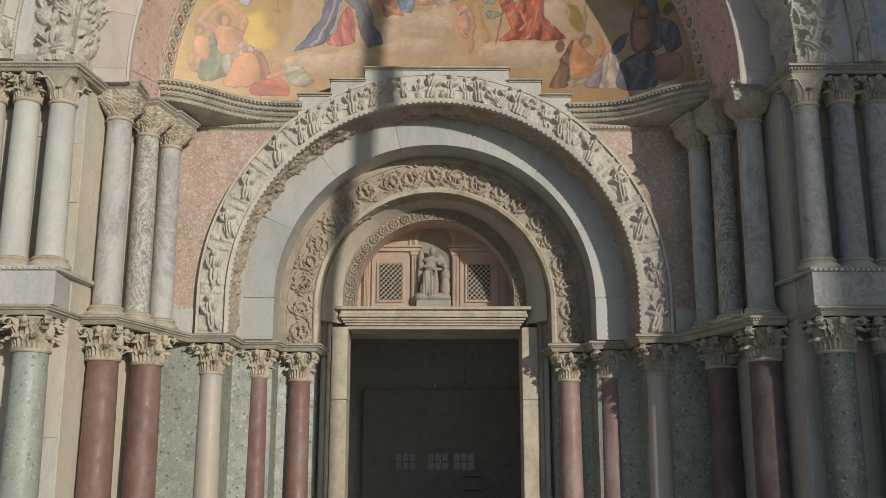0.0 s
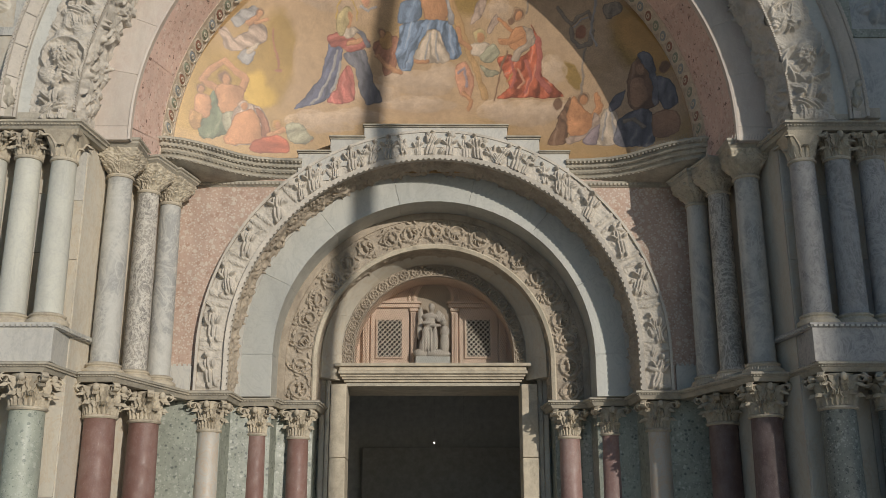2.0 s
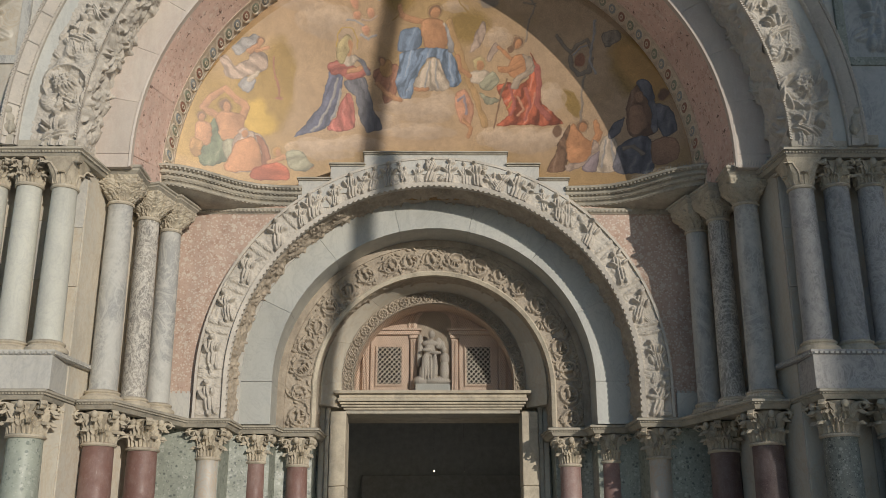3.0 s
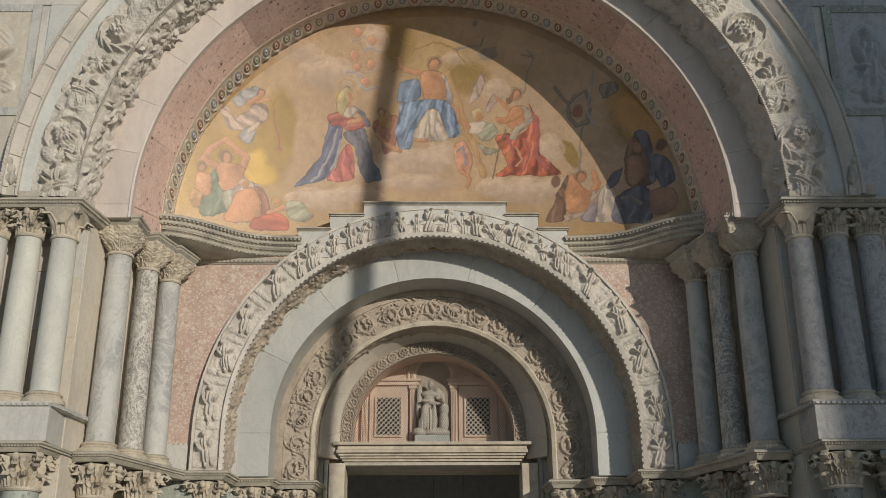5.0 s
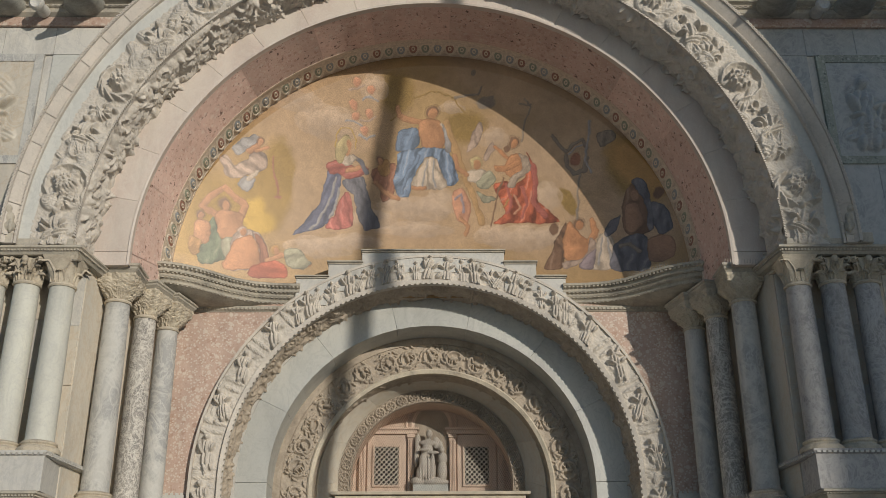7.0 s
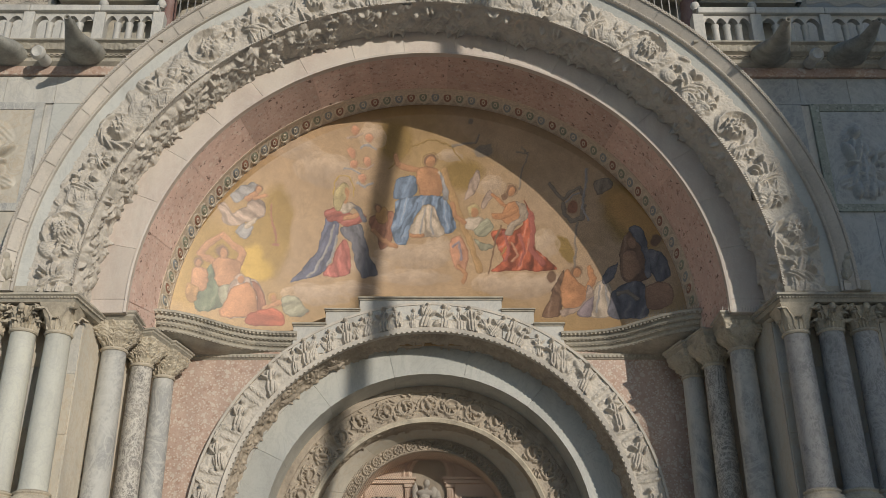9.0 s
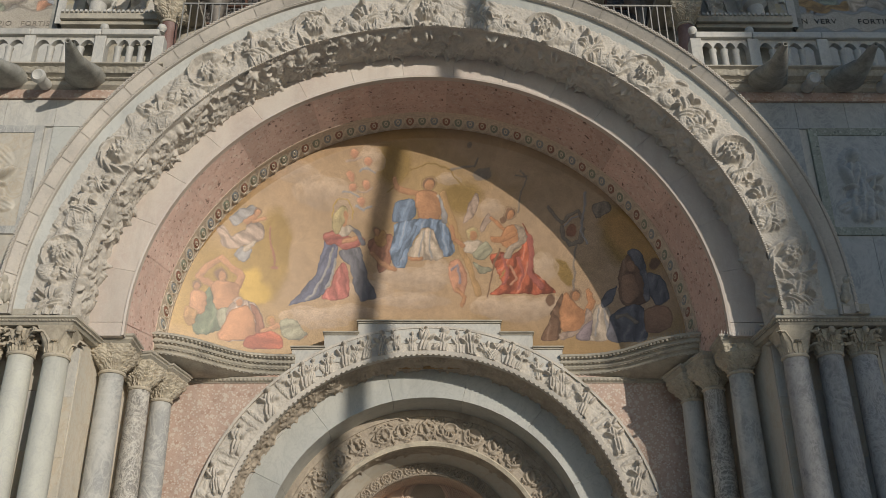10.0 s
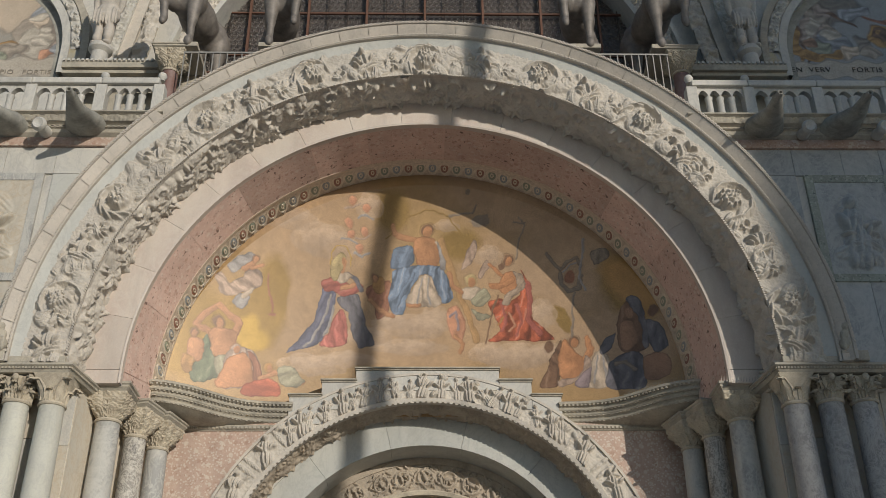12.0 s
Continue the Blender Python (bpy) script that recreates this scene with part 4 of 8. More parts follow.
def leafy_capital(name, r, h, w, mat, seed):
    """A deeply cut leaf capital: bell, two rows of leaves, corner scrolls and centre flowers. w: half the top's width."""
    g = random.Random(seed)
    seg, rows = 24, 7
    bell = []
    for i in range(rows):
        t = i / (rows - 1)
        for j in range(seg):
            a = 2 * PI * j / seg
            rad = r * 0.96 + (w * 0.78 - r) * t ** 2
            bell.append((rad * math.cos(a), rad * math.sin(a), h * t * 0.96))
    datas = [(bell, [tuple(int(q) for q in x) for x in grid_faces(rows, seg, True)])]
    for i in range(8):
        a = PI / 4 * i + PI / 8
        datas.append(leaf_data(r * 1.02, 0.0, a, r * 0.86, h * g.uniform(0.5, 0.58), r * g.uniform(0.34, 0.46), 1.6))
        datas.append(leaf_data(r * 1.0, h * 0.2, a + PI / 8, r * 0.84, h * g.uniform(0.62, 0.72), r * g.uniform(0.45, 0.6), 1.4))
    for i in range(4):
        a = PI / 4 + PI / 2 * i
        datas.append(leaf_data(r * 1.05, h * 0.35, a, r * 0.95, h * 0.72, w * 1.18 - r * 1.05, 1.0))
        datas.append(volute_data(a, w * 1.05, h * 0.82, h * 0.17))
        b = PI / 2 * i
        datas.append(ball_data((w * 0.9 * math.cos(b), w * 0.9 * math.sin(b), h * 0.84), (0.06, 0.06, 0.07)))
        datas.append(leaf_data(r * 1.02, h * 0.45, b, r * 0.7, h * 0.52, w * 0.86 - r, 0.8))
    return joined(name, datas, mat, 60)


def basket_capital(name, r, h, w, mat, seed):
    """A basket capital: a flaring block, round below and square above, covered with pierced lacework."""
    seg, rows = 176, 56
    rel = Relief(8 * w, h, 0.02, seed)
    rel.leaves(220, 0.055, 0.02, 0.06)
    for i in range(8):
        rel.form((i + 0.5) * w, h * 0.55, w * 0.36, h * 0.34, 0, 0.085, "leaf", 2.5)
        rel.scroll((i + 0.02) * w, h * 0.5, h * 0.22, 0.07)
    for j in range(seg):
        rel.form(8 * w * j / seg, h * 0.93, 8 * w / seg * 0.4, h * 0.05, 0, 0.035 if (j // 3) % 2 else 0.0001)
    p = np.zeros((rows, seg, 3))
    for i in range(rows):
        t = i / (rows - 1)
        sq = min(1, t * 1.5)
        for j in range(seg):
            a = 2 * PI * j / seg
            c, q = math.cos(a), math.sin(a)
            round_r = r + (w * 1.1 - r) * t
            square_r = (r + (w - r) * (t ** 0.8)) / max(abs(c), abs(q))
            rad = round_r * (1 - sq) + square_r * sq
            rad += rel.h[min(rel.n - 1, int(j / seg * rel.n)), min(rel.m - 1, int(t * rel.m))] * 0.85 - 0.03
            p[i, j] = (rad * c, rad * q, h * t)
    f = grid_faces(rows, seg, True)[:, ::-1]
    return mesh_of(name, p, f, mat, 180)


def block_capital(name, r, h, w, mat, seed):
    """A plain late capital: broad smooth leaves that splay to a square."""
    datas = []
    seg, rows = 32, 8
    bell = []
    for i in range(rows):
        t = i / (rows - 1)
        for j in range(seg):
            a = 2 * PI * j / seg
            c, q = math.cos(a), math.sin(a)
            rad = (r + (w * 0.95 - r) * t ** 1.4) * (1 - t) + (r + (w * 0.95 - r) * t ** 1.4) / max(abs(c), abs(q)) * t
            bell.append((rad * c, rad * q, h * t))
    datas.append((bell, [tuple(int(x) for x in y) for y in grid_faces(rows, seg, True)[:, ::-1]]))
    for i in range(4):
        a = PI / 4 + PI / 2 * i
        datas.append(leaf_data(r * 0.98, 0.02, a, r * 1.3, h * 0.98, w * 1.28 - r, 0.7, 1))
        datas.append(leaf_data(r * 0.98, 0.0, a + PI / 4, r * 1.1, h * 0.6, r * 0.35, 0.9, 1))
    return joined(name, datas, mat, 50)


CAPITALS = {"leafy": leafy_capital, "basket": basket_capital, "block": block_capital}
CACHE = {}


def column(label, x, y, z0, z1, r, shaft, kind, h, w, abacus=0.1, group="", turn=0, capmat=None, top_r=0.9):
    """A column from z0 to z1 (its abacus's top): base, shaft, neck ring, capital, abacus."""
    col = thing("column", label, "column", (x, y, z0), group)
    m = Matrix.Translation((x, y, z0)) @ Matrix.Rotation(radians(turn), 4, "Z")
    zt = z1 - z0 - abacus - h
    b = r * 1.0
    put("base", lathe("base", [(r * 1.5, 0), (r * 1.52, 0.02), (r * 1.52, 0.06), (r * 1.42, 0.09), (r * 1.22, 0.11), (r * 1.2, 0.13), (r * 1.28, 0.15), (r * 1.28, 0.17), (r * 1.08, 0.2), (r * 0.9, 0.2)], LEAFST, 28), col, "", m)
    prof = [(r * 1.06, 0.2), (r * 1.0, 0.24)] + [(r * (1 - (1 - top_r) * t ** 1.7), 0.24 + (zt - 0.27) * t) for t in np.linspace(0.05, 1, 12)] + [(r * top_r * 1.05, zt)]
    put("shaft", lathe("shaft", prof, shaft, 32), col, "", m)
    rt = r * top_r
    put("neck_ring", lathe("neck_ring", [(rt * 0.95, zt - 0.06), (rt * 1.1, zt - 0.06), (rt * 1.17, zt - 0.035), (rt * 1.1, zt - 0.005), (rt * 0.95, zt)], capmat or LEAFST, 28), col, "", m)
    key = (kind, round(rt, 2), round(h, 2), round(w, 2), (capmat or LEAFST).name)
    if key not in CACHE:
        CACHE[key] = CAPITALS[kind]("capital", rt, h, w, capmat or LEAFST, len(CACHE) + 5)
    put("capital", CACHE[key], col, "", m @ Matrix.Translation((0, 0, zt)))
    if abacus:
        key = ("abacus", round(w, 2), abacus, kind)
        if key not in CACHE:
            k = w * 1.04
            q = [(-k, -k), (k, -k), (k, k), (-k, k), (-k, -k), (k, -k)]
            v = []
            for o, z in ((0.86, 0), (0.94, abacus * 0.3), (0.98, abacus * 0.4), (0.98, abacus * 0.62), (1.05, abacus * 0.75), (1.05, abacus)):
                v.append([(cx * o, cy * o, z) for cx, cy in ((-k, -k), (k, -k), (k, k), (-k, k))])
            me = grid_mesh("abacus", np.array(v), MOULD, True, 30)
            bm = bmesh.new()
            bm.from_mesh(me)
            bm.verts.ensure_lookup_table()
            bm.faces.new([bm.verts[i] for i in range(len(bm.verts) - 4, len(bm.verts))])
            bmesh.ops.recalc_face_normals(bm, faces=bm.faces[:])
            bm.to_mesh(me)
            bm.free()
            CACHE[key] = me
        put("abacus", CACHE[key], col, "", m @ Matrix.Translation((0, 0, zt + h)))
    return col


ZT = Z_LEDGE - 0.16
for s in (-1, 1):
    gl, gu = "lower columns of the portal", "upper columns of the portal"
    # columns on the right take the stones darkened for shade
    shade_note = "" if s < 0 else ", in shade"
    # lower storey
    column("green breccia column with a leaf capital" + shade_note, s * 6.42, 0.36, 0, ZT, 0.30, PALEVERDE if s < 0 else SHADEVERDE, "leafy", 0.52, 0.42, 0, gl)
    column("green breccia column with a leaf capital" + shade_note, s * 7.35, 0.36, 0, ZT, 0.30, PALEVERDE if s < 0 else SHADEVERDE, "leafy", 0.52, 0.42, 0, gl)
    column("polished red porphyry column with a leaf capital" + shade_note, s * 5.6, 1.4, 0, ZT, 0.285, PORPHYRY if s < 0 else SHADEPOR, "leafy", 0.52, 0.40, 0, gl)
    column("polished red porphyry column with a leaf capital" + shade_note, s * (5.10 if s < 0 else 5.20), 2.25 if s < 0 else 2.6, 0, ZT, 0.285, PORPHYRY if s < 0 else SHADEPOR, "leafy", 0.50, 0.38, 0, gl, 20 * s)
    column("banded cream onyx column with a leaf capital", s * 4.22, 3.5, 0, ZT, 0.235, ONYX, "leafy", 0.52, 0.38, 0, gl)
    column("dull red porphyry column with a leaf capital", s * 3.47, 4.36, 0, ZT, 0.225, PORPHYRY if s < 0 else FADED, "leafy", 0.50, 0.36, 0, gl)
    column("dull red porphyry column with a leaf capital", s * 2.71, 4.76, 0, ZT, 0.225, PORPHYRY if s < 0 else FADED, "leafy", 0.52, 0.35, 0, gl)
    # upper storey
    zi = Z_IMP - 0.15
    column(("smooth white" if s < 0 else "shade-darkened streaked grey") + " marble column with a carved capital" + shade_note, s * 6.86, 0.36, Z_PED, zi, 0.228, SHAFT if s < 0 else SHADESTREAK, "leafy", 0.42, 0.3, 0, gu)
    column(("smooth white" if s < 0 else "shade-darkened streaked grey") + " marble column with a plain leaf capital" + shade_note, s * 6.26, 0.36, Z_PED, zi, 0.228, SHAFT if s < 0 else SHADESTREAK, "block", 0.46, 0.32, 0, gu)
    column(("smooth white" if s < 0 else "shade-darkened streaked grey") + " marble column with a carved capital" + shade_note, s * 7.44, 0.36, Z_PED, zi, 0.228, SHAFT if s < 0 else SHADESTREAK, "leafy", 0.42, 0.3, 0, gu)
    column("grey veined marble column with a basket capital" + shade_note, s * 5.62, 1.4, Z_LEDGE, Z_IMP + 0.08, 0.235, GREY, "basket", 0.44, 0.38, 0.16, gu)
    column("breccia column with pale chips and a basket capital" + shade_note, s * 5.31, 2.12, Z_LEDGE, Z_IMP + 0.02, 0.215, BRECCIA, "basket", 0.44, 0.36, 0.14, gu, 15 * s)
    column("grey veined marble column with a basket capital" + shade_note, s * 5.05, 2.74, Z_LEDGE, Z_IMP, 0.215, GREY, "basket", 0.44, 0.36, 0.14, gu, 15 * s)

    # marble slabs on the pier behind them
    pier = thing("pier_cladding", "cream marble slabs on the pier behind the columns", "cladding", kind="structure")
    for i, (x0, x1) in enumerate(((6.02, 6.62), (6.62, 7.1), (7.1, 7.9), (7.9, 9.0))):
        for z0, z1 in ((0.0, 1.05), (1.05, 2.4), (2.4, 4.25), (Z_PED, 6.3), (6.3, 7.35), (7.35, 8.36)):
            dz = 0.12 * (i % 2)
            put("slab", block("slab", s * (x0 + 0.003), s * (x1 - 0.003), 0.725 + 0.006 * ((i + int(z0)) % 2), 0.76, z0 + (dz if z0 not in (0.0, Z_PED) else 0) + 0.003, z1 + (dz if z1 not in (4.25, 8.36) else 0) - 0.003, (CREAM, WHITE, CREAM)[(i + int(z0)) % 3], 0.004), pier)

    # pedestal block under the white columns, shade-darkened on the right, and their impost
    ped = thing("pedestal_block", ("long pale marble" if s < 0 else "long shade-darkened streaked marble") + " pedestal with a toothed edge", "pedestal")
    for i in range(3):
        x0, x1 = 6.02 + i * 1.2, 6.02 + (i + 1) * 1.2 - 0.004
        put("slab", block("slab", s * x0, s * x1, 0.03, 0.8, Z_LEDGE, Z_PED - 0.08, WHITE if s < 0 else SHADESTREAK, 0.008), ped)
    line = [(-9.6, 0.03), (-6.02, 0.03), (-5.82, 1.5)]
    put("top_moulding", plan_sweep("top_moulding", line, [(-0.75, Z_PED), (0.04, Z_PED), (0.04, Z_PED - 0.03), (0.0, Z_PED - 0.08), (-0.75, Z_PED - 0.08)], WHITE if s < 0 else SHADESTREAK, s), ped)
    tagged(put("toothing", dentils("toothing", line, 0.085, 0.05, 0.035, 0.035, Z_PED - 0.065, WHITE, s, 0.01), ped), kind="stuff")
    line = [(-9.6, 0.0), (-5.93, 0.0), (-5.78, 1.05)]
    imp = thing("impost", "weathered moulded impost under the great arch", "impost")
    put("moulding", plan_sweep("moulding", line, [(-0.9, Z_IMP), (0.02, Z_IMP), (0.04, Z_IMP - 0.03), (0.04, Z_IMP - 0.05), (0.0, Z_IMP - 0.07), (-0.03, Z_IMP - 0.11), (-0.06, Z_IMP - 0.15), (-0.9, Z_IMP - 0.15)], MOULD, s), imp)
    tagged(put("toothing", dentils("toothing", line, 0.055, 0.03, 0.03, 0.03, Z_IMP - 0.1, MOULD, s, -0.02), imp), kind="stuff")

# ---- mosaic bowl over the inner arch ----
def bowl_y(x, z):
    q = (x * x + (z - 8.58) ** 2) / R_MOS ** 2
    return Y_RIM + 1.1 * (1 - np.minimum(q, 1))


k = Nodes("mosaic")
attr = k.t.nodes.new("ShaderNodeAttribute")
attr.attribute_name = "tint"
cells = k.n("TexVoronoi", Scale=95.0)
k.link(k.pos, cells.inputs["Vector"])
sepc = k.n("SeparateColor")
k.link(cells.outputs["Color"], sepc.inputs[0])
tone = k.ramp(sepc.outputs[0], (0.0, 0.72), (0.5, 1.0), (1.0, 1.24))
col = k.mix(attr.outputs["Color"], tone, 0.8, "MULTIPLY")
col = k.mix(col, 0.8, k.ramp(k.noise(2.2, 7, 0.7), (0.4, 0.0), (0.7, 0.6)), "MULTIPLY")
k.bump(k.voronoi(95.0, "DISTANCE_TO_EDGE"), 0.2, 0.004)
k.link(attr.outputs["Alpha"], k.b.inputs["Metallic"])
MOSAIC = k.done(col, 0.45)
k.link(attr.outputs["Alpha"], k.b.inputs["Metallic"])


GOLD, BRIGHT, PALEGOLD, HAZE, CLOUD, DUSK = (0.31, 0.22, 0.075), (0.50, 0.36, 0.09), (0.47, 0.345, 0.17), (0.47, 0.35, 0.215), (0.60, 0.49, 0.37), (0.47, 0.36, 0.24)
SKIN, SKIN2, SKIN3, PEACH, UMBER, RUST_RED = (0.48, 0.27, 0.145), (0.50, 0.265, 0.135), (0.34, 0.215, 0.14), (0.56, 0.31, 0.20), (0.20, 0.125, 0.08), (0.33, 0.16, 0.10)
NAVY, INK, AZURE, SLATE, SLATE2, VIOLET = (0.14, 0.16, 0.25), (0.145, 0.155, 0.19), (0.19, 0.28, 0.41), (0.34, 0.35, 0.36), (0.27, 0.24, 0.20), (0.30, 0.26, 0.29)
CRIMSON, RED, ROSE, GREEN, SAGE, OCHRE = (0.40, 0.135, 0.11), (0.45, 0.13, 0.07), (0.48, 0.165, 0.14), (0.15, 0.20, 0.13), (0.33, 0.34, 0.25), (0.42, 0.255, 0.10)
LINEN, MAUVE, VEIL, FUR, WOOD = (0.54, 0.48, 0.39), (0.42, 0.34, 0.28), (0.47, 0.41, 0.22), (0.40, 0.34, 0.27), (0.46, 0.31, 0.15)
GOLD_BOUNCE = (0.52, 0.33, 0.12)
SHADELESS = (GOLD, BRIGHT, PALEGOLD, HAZE, DUSK, GOLD_BOUNCE)

# the field's points, and the colour at each
nx, nz = 860, 420
zlow = 8.98
r_rim = 5.14
gx = np.repeat(np.linspace(-r_rim, r_rim, nx)[:, None], nz, 1)
gz = zlow + np.linspace(0, 1, nz)[None] * (np.sqrt(np.maximum(r_rim ** 2 - gx ** 2, 0)) - (zlow - Z_BOW) + 0.001)
rs = np.random.RandomState(4)


def wobble(scale, amount):
    """Smooth random offsets over the field."""
    c = rs.rand(int(12 / scale) + 3, int(7 / scale) + 3) - 0.5
    x, y = (gx + 6) / scale, (gz - 8.5) / scale
    i, j = x.astype(int), y.astype(int)
    a, b = x - i, y - j
    return amount * 2 * (c[i, j] * (1 - a) * (1 - b) + c[i + 1, j] * a * (1 - b) + c[i, j + 1] * (1 - a) * b + c[i + 1, j + 1] * a * b)


wx, wz = gx + wobble(0.2, 0.035) + wobble(0.06, 0.015), gz + wobble(0.2, 0.035) + wobble(0.06, 0.015)
ripple = wobble(0.35, 0.09) + wobble(0.12, 0.05)
folds = random.Random(3)
fold = 1.0 + wobble(0.14, 0.10) + wobble(0.05, 0.08)
tint = np.zeros((nx, nz, 4))
tint[..., :3] = (0.40, 0.29, 0.145)
tint[..., 3] = 0.06


def rows_of(x0, x1):
    """The columns of the field between two x."""
    i0, i1 = np.searchsorted(gx[:, 0], (x0 - 0.12, x1 + 0.12))
    return slice(max(0, i0), max(i1, i0 + 1))


def lay_on(mask, colour, shade=None, sl=slice(None)):
    m = np.clip(mask, 0, 1)[..., None]
    metal = 0.14 if colour in (GOLD, BRIGHT) else 0.0
    if shade is None:
        shade = np.ones_like(fold[sl]) if colour in SHADELESS else fold[sl]
    c = np.concatenate([np.array(colour)[None, None] * shade[..., None], np.full((*shade.shape, 1), metal)], -1)
    tint[sl] = tint[sl] * (1 - m) + c * m


def spot(colour, x, z, a, b, ang=0.0):
    sl = rows_of(x - 1.4 * max(a, b), x + 1.4 * max(a, b))
    c, q = math.cos(ang), math.sin(ang)
    u, v = ((wx[sl] - x) * c + (wz[sl] - z) * q) / a, (-(wx[sl] - x) * q + (wz[sl] - z) * c) / b
    soft = (0.35 if colour in (GOLD, BRIGHT) else 0.6) if min(a, b) > 0.28 else 0.25
    lay_on((1 + soft * 0.5 - np.sqrt(u * u + v * v) + ripple[sl] * 1.6) / soft, colour, None, sl)


def billow(colour, x, z, a, b):
    """A cloud: a pale heap lit from above, with rounded lobes."""
    sl = rows_of(x - 1.4 * a, x + 1.4 * a)
    for dx, dz, k_ in ((-0.55, -0.15, 0.6), (0.5, -0.2, 0.62), (-0.2, 0.25, 0.6), (0.25, 0.3, 0.5), (0.0, -0.2, 0.75)):
        u, v = (wx[sl] - x - dx * a) / (a * k_), (wz[sl] - z - dz * b) / (b * k_)
        q = np.sqrt(u * u + v * v)
        lay_on(np.clip((1.04 - q) / 0.12, 0, 1) * np.clip(0.3 + 0.7 * q, 0, 1) * 0.6, colour, 0.88 + 0.24 * np.clip(v * 0.7 - u * 0.3, -0.5, 0.8) + ripple[sl], sl)


def limb(colour, w, pts):
    """A rounded stripe along a line of points."""
    sl = rows_of(min(p[0] for p in pts) - w, max(p[0] for p in pts) + w)
    X, Z = wx[sl], wz[sl]
    best = np.full(X.shape, 9.0)
    side = np.zeros(X.shape)
    for p, q in zip(pts, pts[1:]):
        dx, dz = q[0] - p[0], q[1] - p[1]
        t = np.clip(((X - p[0]) * dx + (Z - p[1]) * dz) / (dx * dx + dz * dz + 1e-9), 0, 1)
        ox, oz = X - p[0] - t * dx, Z - p[1] - t * dz
        d = np.hypot(ox, oz)
        side = np.where(d < best, (oz - ox) / (w + 0.01), side)
        best = np.minimum(best, d)
    lay_on((w + 0.012 - best) / 0.018, colour, fold[sl] * (1.0 + 0.2 * np.clip(side, -1.2, 1.2)), sl)
    if w > 0.03:
        lay_on(np.clip((0.012 - np.abs(best - w)) / 0.01, 0, 1) * 0.6, tuple(k_ * 0.5 for k_ in colour), None, sl)


def crown(colour, other, x, z, r):
    """A round shape in one colour with a smaller one of another in it."""
    sl = rows_of(x - 1.3 * r, x + 1.3 * r)
    u, v = (wx[sl] - x) / r, (wz[sl] - z) / (r * 1.12)
    q = np.sqrt(u * u + v * v)
    lay_on((0.95 - q) / 0.2, colour, fold[sl] * (0.95 + 0.3 * np.clip(v - u, -1, 1)), sl)
    q2 = np.hypot((wx[sl] - x - 0.1 * r) / (r * 0.58), (wz[sl] - z + 0.22 * r) / (r * 0.82))
    lay_on((1.1 - q2) / 0.25, other, fold[sl] * (1 + 0.2 * np.clip(v - u, -1, 1)), sl)
    lay_on(np.clip((0.1 - np.abs(q - 1)) / 0.08, 0, 1) * 0.45, tuple(k_ * 0.5 for k_ in colour), None, sl)


